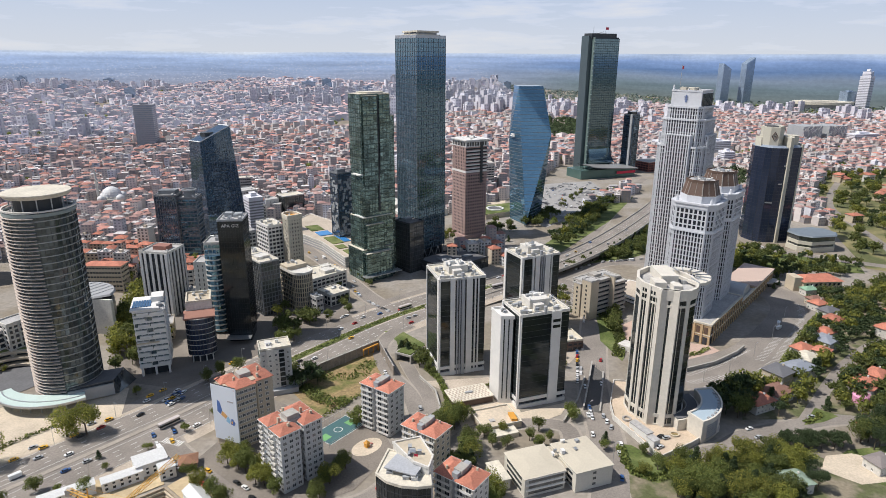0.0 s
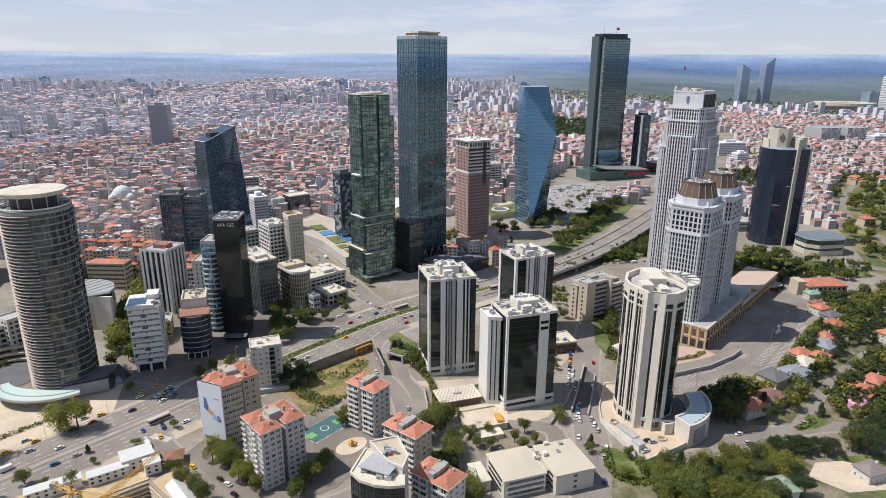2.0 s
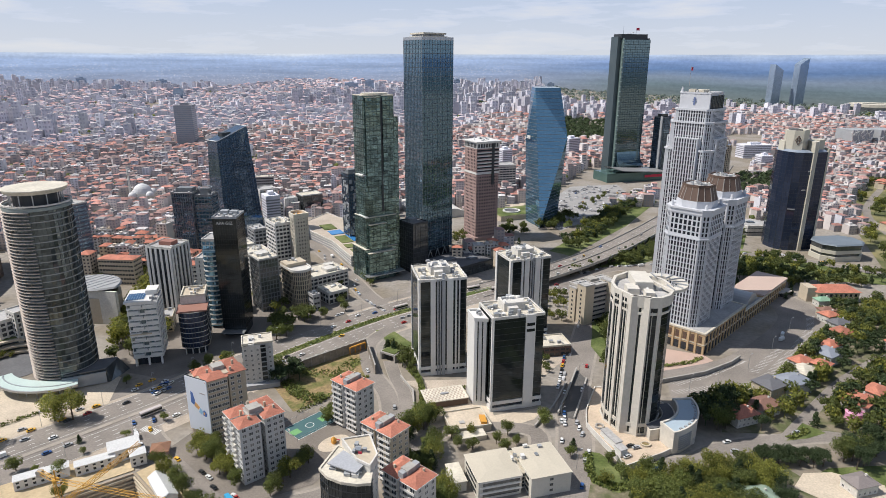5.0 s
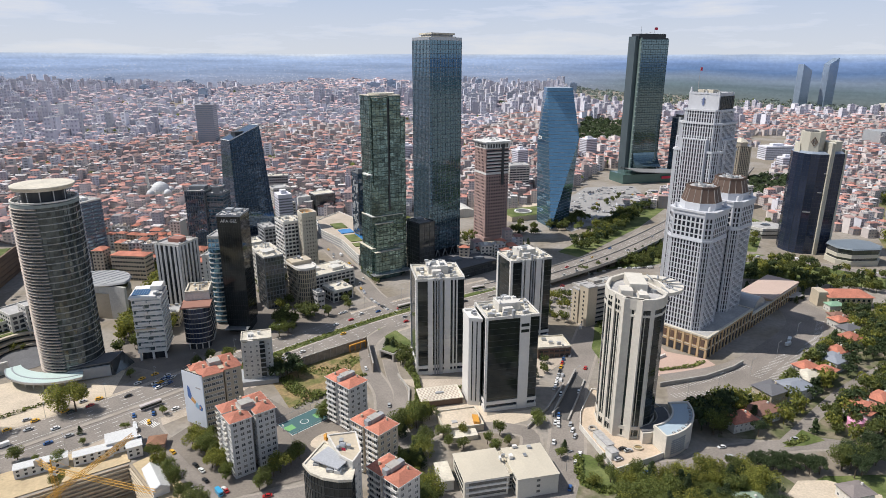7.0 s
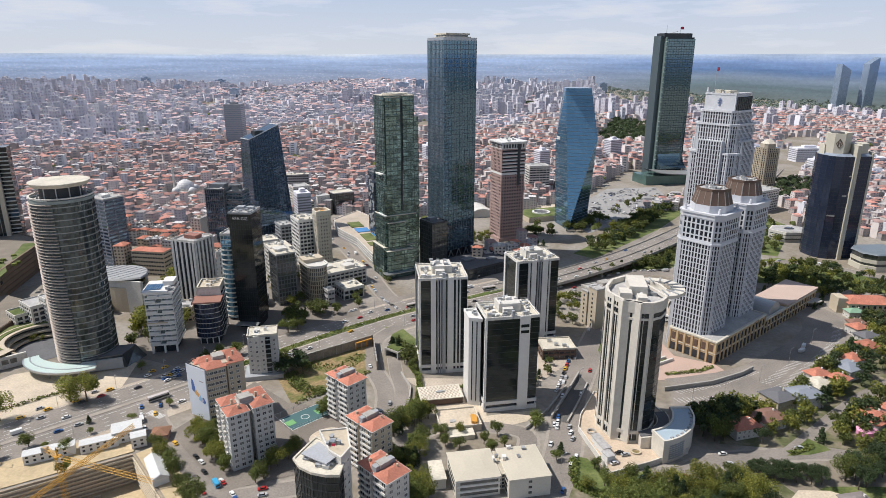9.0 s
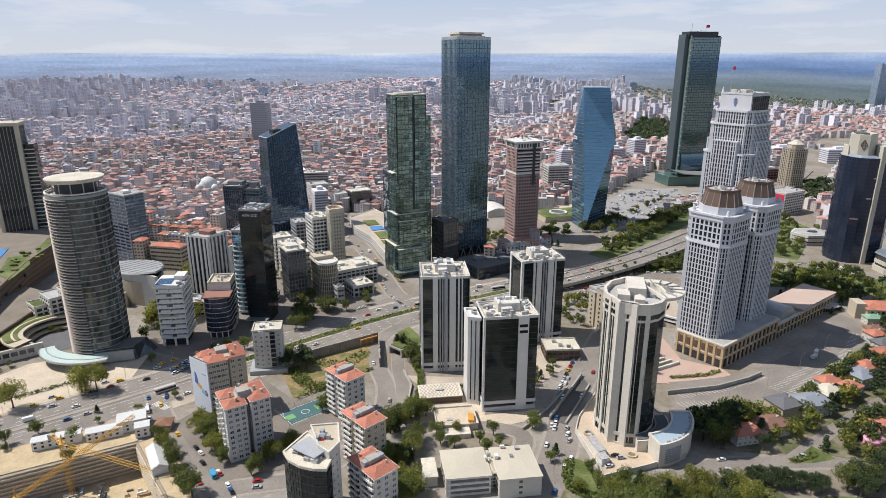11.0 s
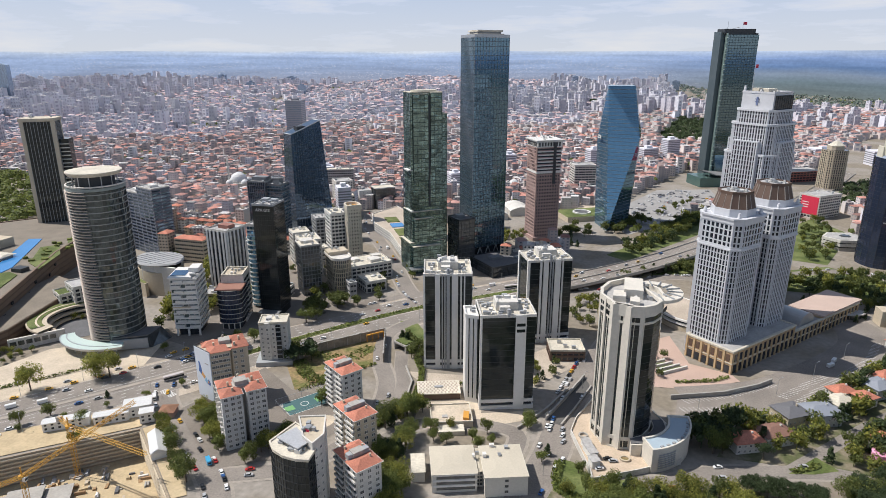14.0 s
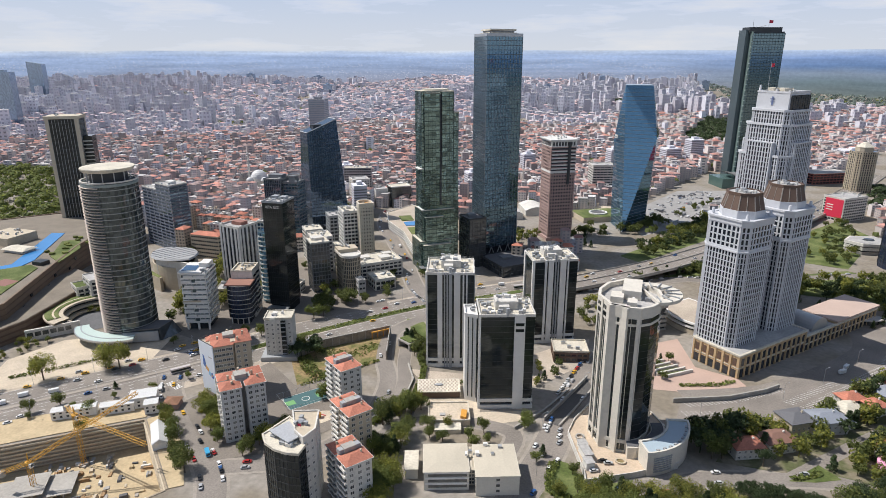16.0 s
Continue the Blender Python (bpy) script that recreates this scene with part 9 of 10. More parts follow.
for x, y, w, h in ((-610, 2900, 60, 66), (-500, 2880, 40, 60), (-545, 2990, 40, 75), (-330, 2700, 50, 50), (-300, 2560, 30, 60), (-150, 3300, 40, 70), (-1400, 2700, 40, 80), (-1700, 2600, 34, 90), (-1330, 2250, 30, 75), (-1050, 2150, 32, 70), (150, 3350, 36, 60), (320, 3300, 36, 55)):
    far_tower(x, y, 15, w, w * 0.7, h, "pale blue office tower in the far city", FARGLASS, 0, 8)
for x, y, w, d, h in ((110, 810, 0, 0, 0), (-215, 690, 16, 20, 38), (-330, 880, 18, 22, 26), (-120, 860, 18, 18, 30), (-70, 1010, 20, 16, 36), (60, 1080, 20, 18, 40), (-150, 1150, 20, 20, 34), (150, 1190, 30, 20, 30), (190, 1230, 26, 20, 42)):
    if w:
        far_tower(x, y, 35, w, d, h, "plain pale apartment block rising over the houses", FARPALE, 0, 3.2)
# stadium with a pale ring roof, and lacework blocks near it
t = thing("stadium", 1430, 2420, -10, ground_z(1430, 2420), "stadium with a wide pale roof ring", "stadium")
part("bowl", Shape().prism(oval(92, 60, 40), 0, 20, top=oval(100, 66, 40)), GREYPANEL, t)
part("roof_ring", Shape().ring(oval(106, 72, 40), oval(60, 30, 40), 20, 30), CREAM, t)
for x, y in ((850, 1490), (914, 1500)):
    t = thing("mall_block", x, y, 15, label="white lattice-fronted block far off", category="block", group="lattice blocks")
    part("wall", Shape().box(-26, -25, 0, 26, 25, 39), GREYPANEL, t)
    s = Shape()
    for i in range(60):
        a, z = far.uniform(-25, 22), far.uniform(0, 34)
        s.rod((a, -25.4, z), (a + far.uniform(-8, 8), -25.4, min(39, z + far.uniform(5, 10))), 0.8, n=4)
    part("lattice", s, WHITE, t, kind="stuff")
for x, y, w, d, h in ((560, 1300, 60, 26, 26), (640, 1240, 50, 30, 20), (470, 1330, 50, 26, 22), (980, 1480, 70, 30, 22), (1060, 1440, 60, 40, 18), (520, 1150, 22, 18, 26), (600, 1120, 40, 16, 14)):
    far_tower(x, y, 15, w, d, h, "pale office block beyond the green hillside", FARPALE, 0, 3.6)

# ---- trees, hedges ----
def crown_mesh(name, seed, kind, m):
    """A crown of many small leaf clumps round lobes, with gaps between them."""
    rnd = random.Random(seed)
    s = Shape()
    lobes = []
    if kind == "broad":
        for i in range(11):
            a = rnd.uniform(0, 6.28)
            r = rnd.uniform(0.05, 0.36)
            lobes.append((r * math.cos(a), r * math.sin(a), rnd.uniform(0.40, 0.84), rnd.uniform(0.15, 0.25)))
        n = 3000
    elif kind == "cone":
        for i in range(10):
            z = 0.12 + 0.085 * i
            lobes.append((rnd.uniform(-0.04, 0.04), rnd.uniform(-0.04, 0.04), z, 0.34 * (1.06 - z)))
        n = 2400
    else:
        for i in range(12):
            a = rnd.uniform(0, 6.28)
            r = rnd.uniform(0.08, 0.40)
            lobes.append((r * math.cos(a), r * math.sin(a), rnd.uniform(0.62, 0.90), rnd.uniform(0.13, 0.22)))
        n = 2600
    for i in range(n):
        lx, ly, lz, lr = rnd.choice(lobes)
        d = Vector((rnd.gauss(0, 1), rnd.gauss(0, 1), rnd.gauss(0, 0.8))).normalized() * lr * rnd.uniform(0.55, 1.08)
        c = Vector((lx, ly, lz)) + d
        nrm = (d + Vector((rnd.uniform(-0.22, 0.22), rnd.uniform(-0.22, 0.22), rnd.uniform(-0.05, 0.25)))).normalized()
        q = nrm.to_track_quat("Z", "Y")
        k = rnd.uniform(0.016, 0.036)
        m5 = 3
        pts = [tuple(c + q @ Vector((k * rnd.uniform(0.6, 1.2) * math.cos(2 * math.pi * j / m5), k * rnd.uniform(0.6, 1.2) * math.sin(2 * math.pi * j / m5), rnd.uniform(-0.02, 0.02)))) for j in range(m5)]
        s.add(pts, [tuple(range(m5))])
    return s.mesh(name, [m])


def trunk_mesh(seed, h):
    rnd = random.Random(seed)
    s = Shape().rod((0, 0, 0), (0.01, 0.01, h), 0.03, 0.018, n=7)
    for i in range(4):
        a = rnd.uniform(0, 6.28)
        z = h * rnd.uniform(0.75, 1.0)
        s.rod((0, 0, z), (0.2 * math.cos(a), 0.2 * math.sin(a), z + 0.2), 0.014, 0.006, n=5)
    return s.mesh("trunk", [BARK])


PROTO = {}
for kind, m, seeds, lab in (("broad", LEAF, (1, 2, 3, 4), "broad green tree with uneven leafy crown"), ("broad", LEAFY, (5, 6), "yellowish-green tree with loose leafy crown"), ("cone", NEEDLE, (7, 8), "dark green conifer with pointed crown"), ("flat", NEEDLE, (9, 10), "dark umbrella pine with flat spreading crown")):
    for sd in seeds:
        key = ("yellow" if m is LEAFY else kind, sd)
        PROTO[key] = (crown_mesh("crown", sd, kind, m), trunk_mesh(sd, 0.2 if kind == "cone" else 0.45), lab)
tr = random.Random(99)
TREES = []


JOINED = {}


def tree(x, y, size, kind=None, z=0.0, joined=False):
    key = tr.choice([k for k in PROTO if kind is None or k[0] == kind])
    crown, trunk, lab = PROTO[key]
    if joined:
        # the far ones of a grove share one mesh of bigger, fewer clumps
        sh = JOINED.setdefault("needle" if key[0] in ("cone", "flat") else ("yellow" if key[0] == "yellow" else "leaf"), Shape())
        pts = crown.vertices
        for poly in list(crown.polygons)[::8]:
            c = poly.center
            sh.add([(x + size * (c.x + 2.7 * (pts[i].co.x - c.x)), y + size * (c.y + 2.7 * (pts[i].co.y - c.y)), z + size * (c.z + 2.7 * (pts[i].co.z - c.z))) for i in poly.vertices], [(0, 1, 2)])
        sh.rod((x, y, z), (x, y, z + size * 0.5), size * 0.02, n=4)
        return
    t = thing("tree", x, y, tr.uniform(0, 360), z, lab, "tree")
    t.scale = (size * tr.uniform(0.85, 1.15), size * tr.uniform(0.85, 1.15), size * tr.uniform(0.85, 1.1))
    part("trunk", trunk, None, t)
    part("crown", crown, None, t)
    TREES.append((x, y))


FOOT = [(o.location.x, o.location.y) for o in scene.objects if o.name.startswith("villa") and not o.parent]


def grove(poly, n, lo, hi, kinds, gap=3.0, road_gap=4.5, house_gap=8.0, joined=0.0):
    xs, ys = [p[0] for p in poly], [p[1] for p in poly]
    made, tries = [], 0
    while len(made) < n and tries < n * 14:
        tries += 1
        x, y = tr.uniform(min(xs), max(xs)), tr.uniform(min(ys), max(ys))
        if not inside(x, y, poly) or any(math.hypot(x - a, y - b) < gap for a, b in made):
            continue
        if any(near_line(x, y, pts[::2], w / 2 + road_gap - 2) for pts, w in ROADS) or any(math.hypot(x - a, y - b) < house_gap for a, b in FOOT):
            continue
        made.append((x, y))
        tree(x, y, tr.uniform(lo, hi), tr.choice(kinds), 0.0, y > 304 or (joined and y > joined))


MIX = ("broad", "broad", "yellow", "broad", "flat", "broad", "cone", "yellow")
grove([(168, 302), (178, 330), (214, 352), (262, 408), (294, 446), (304, 478), (420, 530), (440, 400), (400, 310), (250, 305)], 520, 7, 13, MIX, 3.6, road_gap=4.0, house_gap=7.6, joined=338)
grove([(146, 312), (176, 333), (184, 318), (168, 300), (156, 302)], 16, 12, 15, ("flat", "broad"), 4.5)
grove([(112, 250), (150, 264), (168, 270), (178, 256), (172, 236), (150, 212), (100, 222)], 34, 8, 13, ("broad", "broad", "yellow", "flat", "cone"), 5.5)
grove([(172, 273), (174, 281), (204, 280), (206, 272)], 24, 6.5, 8.5, ("flat",), 3.0)
grove([(212, 282), (238, 296), (244, 286), (218, 272)], 14, 11, 14, ("flat", "broad"), 4)
grove([(2, 248), (-4, 268), (2, 302), (14, 300), (16, 252)], 30, 9, 14, ("broad", "yellow", "broad", "cone"), 3.6)
grove([(6, 228), (14, 245), (28, 235), (24, 212)], 14, 9, 14, ("broad", "broad", "yellow"), 4.0)
grove([(-108, 262), (-97, 268), (-70, 234), (-62, 226), (-74, 230)], 15, 8, 11, ("broad", "yellow"), 4.0)
grove([(-60, 228), (-54, 232), (-46, 256), (-52, 252)], 9, 8, 11, ("broad", "yellow"), 4.0)
grove([(-112, 248), (-94, 230), (-72, 206), (-66, 204), (-84, 224), (-104, 246)], 18, 10, 14, ("broad",), 4.0)
grove([(-96, 344), (-80, 350), (-72, 336), (-84, 326), (-92, 334)], 12, 8, 11, ("broad", "flat"), 4.0)
grove([(-52, 300), (-40, 310), (-36, 296), (-46, 290)], 6, 7, 9, ("broad",), 4.0)
grove([(-30, 384), (-14, 374), (-14, 348), (-22, 352)], 10, 8, 12, ("broad", "cone"), 4.0)
grove([(-2, 345), (-10, 370), (-14, 368), (-6, 340)], 5, 6, 8, ("broad",), 3)
grove([(44, 284), (66, 292), (74, 300), (70, 306), (48, 296)], 4, 7, 9, ("broad",), 4.5)
grove([(24, 276), (60, 284), (62, 276), (28, 268)], 5, 6, 8, ("broad",), 4.5)
grove([(110, 545), (170, 606), (236, 690), (258, 680), (212, 612), (188, 592), (140, 562)], 70, 8, 12, ("broad", "broad", "cone"), 5)
grove([(130, 630), (200, 745), (262, 870), (240, 890), (160, 740), (110, 645)], 90, 8, 13, MIX, 5)
grove([(215, 590), (300, 636), (330, 618), (400, 570), (390, 540), (300, 530), (240, 555)], 95, 8, 12, MIX, 5)
grove([(98, 764), (120, 706), (132, 716), (112, 790)], 10, 7, 10, ("broad",), 5)
grove([(150, 800), (200, 900), (206, 896), (156, 796)], 12, 5, 8, ("broad",), 5)
grove([(268, 660), (300, 650), (350, 770), (330, 830), (290, 760)], 34, 7, 11, MIX, 6)
grove([(225, 500), (300, 500), (300, 535), (240, 548)], 18, 6, 10, ("broad", "broad", "cone"), 5)
grove([(86, 690), (112, 700), (128, 740), (150, 760), (120, 760)], 18, 9, 13, ("broad",), 5)
grove([(40, 640), (70, 640), (90, 700), (60, 720)], 22, 7, 11, ("broad", "broad", "cone"), 4)
grove([(-8, 600), (18, 640), (8, 690), (-24, 650)], 16, 6, 9, ("broad", "yellow"), 4.5)
grove([(60, 338), (62, 368), (80, 382), (76, 345)], 9, 4.5, 7, ("broad", "yellow", "cone"), 3.5)
grove([(128, 366), (140, 372), (150, 400), (130, 410)], 9, 4, 7, ("broad", "cone"), 3.5)
grove([(126, 408), (110, 420), (112, 470), (134, 440)], 10, 8, 11, ("broad",), 4)
grove([(95, 440), (104, 500), (84, 500), (80, 440)], 14, 6, 9, ("broad", "yellow"), 5)
grove([(470, 540), (880, 800), (1000, 1240), (700, 1160), (520, 900), (420, 600)], 560, 9, 15, MIX, 5, house_gap=9)
grove([(-196, 345), (-186, 392), (-216, 420), (-226, 400), (-208, 350)], 18, 9, 13, ("broad", "yellow"), 4)
grove([(-128, 412), (-112, 402), (-92, 424), (-100, 440)], 12, 9, 12, ("broad",), 4)
grove([(-88, 450), (-76, 446), (-84, 520), (-92, 500)], 12, 7, 10, ("broad",), 4)
grove([(-75, 505), (-60, 500), (-72, 540), (-84, 540)], 8, 6, 9, ("broad",), 4)
grove([(-300, 320), (-262, 372), (-284, 372), (-312, 336)], 16, 4, 6, ("broad", "yellow"), 3)
grove([(-206, 354), (-214, 358), (-258, 484), (-244, 486)], 22, 11, 15, ("broad", "yellow", "yellow"), 4.5)
grove([(104, 236), (112, 260), (138, 274), (160, 270), (175, 257), (166, 236), (140, 222)], 40, 8, 14, ("broad", "yellow", "yellow", "broad", "cone"), 5.0)
grove([(-205, 400), (-120, 440), (-130, 520), (-200, 520)], 22, 7, 11, ("broad", "yellow"), 6)
grove([(-300, 480), (-230, 500), (-200, 560), (-280, 560)], 26, 8, 12, ("broad", "yellow"), 5)
grove([(-270, 345), (-284, 372), (-300, 360), (-288, 338)], 8, 4, 6, ("broad", "yellow"), 3)
for x, y, sz, k in ((-218, 256, 18, "yellow"), (-194, 280, 18, "yellow"), (-185, 282, 18, "yellow"), (-244, 232, 18, "broad"), (-236, 224, 12, "broad"), (-184, 238, 9, "broad"), (-192, 226, 10, "broad"), (-168, 262, 6, "cone"), (-142, 338, 10, "broad"), (-136, 345, 10, "broad"), (-128, 352, 9, "broad"), (-178, 322, 7, "broad"), (-250, 222, 9, "yellow"), (-108, 390, 12, "broad"), (-103, 396, 11, "broad"), (-84, 430, 9, "broad"), (-72, 446, 8, "broad"), (-150, 222, 8, "yellow"), (-160, 236, 9, "broad"), (22, 282, 8, "broad"), (32, 286, 7, "yellow"), (84, 278, 8, "cone"), (82, 272, 7, "broad"), (100, 268, 7, "broad"), (104, 256, 9, "broad"), (96, 252, 8, "yellow")):
    tree(x, y, sz, k)
for i in range(6):
    tree(-117 + 7.2 * i + tr.uniform(-1, 1), 247 - 6.6 * i + tr.uniform(-1, 1), tr.uniform(9, 12), tr.choice(("broad", "broad", "yellow")))
grove([(-284, 262), (-266, 266), (-260, 300), (-280, 298)], 12, 3, 6, ("broad", "yellow"), 3)
# rows along the median and the car park hedge
for i, p in enumerate(LOW[8:-4:1]):
    if i % 2 == 0 and -230 < p[0] < -120:
        tree(p[0] + 13, p[1] - 14, tr.uniform(4, 6), "broad")
for k, sh in JOINED.items():
    tagged(new("grove", sh.mesh("grove", [{"needle": NEEDLE, "yellow": LEAFY, "leaf": LEAF}[k]])), "green park trees along roads and slopes", "trees", kind="stuff")


def hedge_row(pts, w, h, n_per_m=5, label="clipped green hedge along the road"):
    """A hedge as a dense run of leaf clumps."""
    s = Shape()
    for a, b in zip(pts, pts[1:]):
        a, b = Vector(a[:2]), Vector(b[:2])
        L = (b - a).length
        e = (b - a).normalized()
        k = Vector((-e.y, e.x))
        for i in range(int(L * n_per_m)):
            c = a + e * tr.uniform(0, L) + k * tr.uniform(-w / 2, w / 2)
            z = tr.uniform(0.2, h)
            q = Vector((tr.uniform(-1, 1), tr.uniform(-1, 1), tr.uniform(0.2, 1.2))).normalized().to_track_quat("Z", "Y")
            r = tr.uniform(0.35, 0.7)
            s.add([tuple(Vector((c.x, c.y, z)) + q @ Vector((r * math.cos(1.2566 * j), r * math.sin(1.2566 * j), 0))) for j in range(5)], [(0, 1, 2, 3, 4)])
    ob = new("hedge", s.mesh("hedge", [LEAF]))
    return tagged(ob, label, "hedge", kind="stuff")


hedge_row([p for p in LOW[6:] if p[0] > -126], 3.6, 1.5, 6)
hedge_row([(-240, 250), (-222, 270), (-206, 290)], 3.0, 1.6, 7, "clumps of shrubs along the plaza edge")
hedge_row([(150, 323), (178, 337), (218, 361), (264, 416), (294, 449), (304, 484)], 5, 3.5, 16, "thick green hedge behind the car park")
hedge_row([(-10, 356), (-2, 342), (2, 326), (4, 309), (0, 292), (-8, 276)], 3.6, 3.0, 26, "green hedge along the curved ramp")
hedge_row([(150, 372), (172, 380), (182, 388)], 3, 1.4, 10, "low green planting before the podium")
hedge_row([(14, 330), (40, 338)], 3, 2, 10, "green planting beside the pavilion")
hedge_row([(116, 374), (124, 396), (127, 420), (122, 444)], 8, 2.6, 26, "shrubs and low trees on the planted island")
hedge_row([(90.5, 274), (90, 262), (92, 253), (101, 248.5), (121, 258), (126, 270)], 4.5, 2.2, 16, "shrubs on the slope below the forecourt")
hedge_row([(98.6, 316), (104.6, 330)], 2.4, 1.6, 14, "low shrubs in the narrow bed beside the drive")
hedge_row([(198, 297), (209, 304), (211, 307)], 4, 1.4, 14, "round shrubs on the traffic island")
hedge_row([(-66, 300), (-56, 312), (-34, 344)], 3, 1.8, 5, "dry bushes at the edge of the vacant lot")
hedge_row([(-82, 332), (-72, 320), (-60, 312), (-54, 318)], 9, 2.4, 20, "wild bushes in the vacant lot")
hedge_row([(-76, 350), (-64, 344), (-52, 346), (-46, 366)], 10, 0.9, 9, "low dry weeds in the vacant lot")

# woods too far off to count the trees
for k, poly in enumerate(WOODS):
    s = Shape()
    xs, ys = [p[0] for p in poly], [p[1] for p in poly]
    A = (max(xs) - min(xs)) * (max(ys) - min(ys))
    n = min(900, int(A / 130))
    for i in range(n):
        x, y = tr.uniform(min(xs), max(xs)), tr.uniform(min(ys), max(ys))
        if not inside(x, y, poly):
            continue
        z, r = ground_z(x, y), tr.uniform(4.5, 8) * (1.6 if k == 9 else 1)
        for j in range(44):
            d = Vector((tr.gauss(0, 1), tr.gauss(0, 1), abs(tr.gauss(0, 1)))).normalized()
            c = Vector((x, y, z + r * 0.9)) + d * r * tr.uniform(0.55, 1.05)
            q = (d + Vector((tr.uniform(-0.3, 0.3), tr.uniform(-0.3, 0.3), 0.1))).to_track_quat("Z", "Y")
            f = r * tr.uniform(0.14, 0.3)
            s.add([tuple(c + q @ Vector((f * math.cos(1.2566 * u), f * math.sin(1.2566 * u), 0))) for u in range(5)], [(0, 1, 2, 3, 4)])
    tagged(new("woods", s.mesh("woods", [NEEDLE if k != 1 else LEAF])), "dark green wood among the city quarters", "woods", kind="stuff")
# scattered street trees of the far city
s = Shape()
for i in range(2600):
    y = tr.uniform(650, 3000)
    x = tr.uniform(-0.9 * y, 0.95 * y)
    if not free(x, y):
        continue
    z, r = ground_z(x, y), tr.uniform(3, 6.5)
    for j in range(9):
        d = Vector((tr.gauss(0, 1), tr.gauss(0, 1), abs(tr.gauss(0, 1)))).normalized()
        c = Vector((x, y, z + 5 + r * 0.4)) + d * r * tr.uniform(0.5, 1.0)
        q = d.to_track_quat("Z", "Y")
        f = r * tr.uniform(0.35, 0.6)
        s.add([tuple(c + q @ Vector((f * math.cos(1.2566 * u), f * math.sin(1.2566 * u), 0))) for u in range(5)], [(0, 1, 2, 3, 4)])
tagged(new("street_trees", s.mesh("street_trees", [LEAF])), "scattered green trees among far houses", "trees", kind="stuff")

# wooded country beyond the eastern quarters, haze painted as a paler, greyer green
s = Shape()
for i in range(3300):
    a = tr.uniform(0.55, 1.48)
    k = min(1.0, max(0.0, (math.degrees(a) - 62) / 22))
    r = tr.uniform(2480, 2925 + 700 * k * k * (3 - 2 * k))
    x, y = r * math.cos(a), r * math.sin(a)
    hills = noise.noise(Vector((x * 0.0009, y * 0.0009, 5.5)))
    if x < 320 or r < 2640 + 200 * hills:
        continue
    z, r = ground_z(x, y) + 14 * max(0, noise.noise(Vector((x * 0.002, y * 0.002, 2.0)))), tr.uniform(6, 12)
    for j in range(16):
        d = Vector((tr.gauss(0, 1), tr.gauss(0, 1), abs(tr.gauss(0, 0.7)))).normalized()
        c = Vector((x, y, z + r * 0.3)) + d * r * tr.uniform(0.5, 1.2)
        q = (d + Vector((0, 0, 0.5))).to_track_quat("Z", "Y")
        f = r * tr.uniform(0.18, 0.4)
        s.add([tuple(c + q @ Vector((f * math.cos(1.5708 * u), f * math.sin(1.5708 * u), 0))) for u in range(4)], [(0, 1, 2, 3)])
tagged(new("woods", s.mesh("woods", [mat("hazy_far_wood", (0.19, 0.23, 0.20), 0.95, var=0.3, big=0.004, fine=0.04, island=0.2, tint=(0.13, 0.17, 0.15), leaf=0.3)])), "haze-greyed wooded country beyond the city", "woods", kind="stuff")

# ---- vehicles ----
def car_proto(paint, kind="car"):
    t = thing("car", 0, -3000, 0)
    L, W = (4.4, 1.8) if kind == "car" else ((5.4, 2.1) if kind == "van" else (11.8, 2.6))
    H = 0.95 if kind == "car" else (1.0 if kind == "van" else 1.0)
    top = 1.5 if kind == "car" else (2.4 if kind == "van" else 3.1)
    body = Shape().prism(chamfer(L, W, 0.3), 0.35, 0.75).prism(chamfer(L, W, 0.3), 0.75, H, top=chamfer(L * 0.97, W * 0.92, 0.3))
    for x in (-L * 0.31, L * 0.31):
        for y in (-W / 2 + 0.1, W / 2 - 0.1):
            body.rod((x, y - 0.11, 0.33), (x, y + 0.11, 0.33), 0.33, n=8, mi=1)
    part("body", body, [paint, DARKROOF], t)
    if kind == "car":
        part("window_band", Shape().prism(chamfer(2.7, 1.66, 0.2, -0.2), H, top - 0.08, top=chamfer(1.9, 1.36, 0.2, -0.25)), BLACKG, t)
        part("roof", Shape().prism(chamfer(1.85, 1.34, 0.2, -0.25), top - 0.08, top), paint, t)
    else:
        part("window_band", Shape().prism(chamfer(L * 0.985, W * 0.96, 0.2), H, H + (top - H) * 0.6), BLACKG if kind == "bus" else paint, t)
        part("roof", Shape().prism(chamfer(L * 0.99, W * 0.98, 0.25), H + (top - H) * 0.6, top), paint, t)
        if kind == "van":
            part("windscreen", Shape().box(L / 2 - 0.5, -0.85, H, L / 2 - 0.02, 0.85, H + 0.7), BLACKG, t)
    return t


CARS = {}
for nm, col, kind, lab in (("white", (0.75, 0.75, 0.74), "car", "white saloon car on the asphalt"), ("silver", (0.42, 0.43, 0.44), "car", "silver grey car on the asphalt"), ("black", (0.02, 0.02, 0.022), "car", "black car on the asphalt"), ("yellow", (0.75, 0.42, 0.03), "car", "yellow taxi on the road"), ("red", (0.45, 0.03, 0.03), "car", "red car on the asphalt"), ("blue", (0.03, 0.10, 0.28), "car", "dark blue car on the asphalt"), ("van", (0.75, 0.75, 0.74), "van", "white delivery van on the road"), ("bus", (0.55, 0.5, 0.48), "bus", "long pale city bus on the road"), ("bluevan", (0.05, 0.35, 0.60), "van", "bright blue minibus on the street")):
    pr = car_proto(mat("car_paint_" + nm, col, 0.3, 0.1, var=0.03, spec=0.6), kind)
    CARS[nm] = (pr, lab, "bus" if kind == "bus" else ("van" if kind == "van" else "car"))


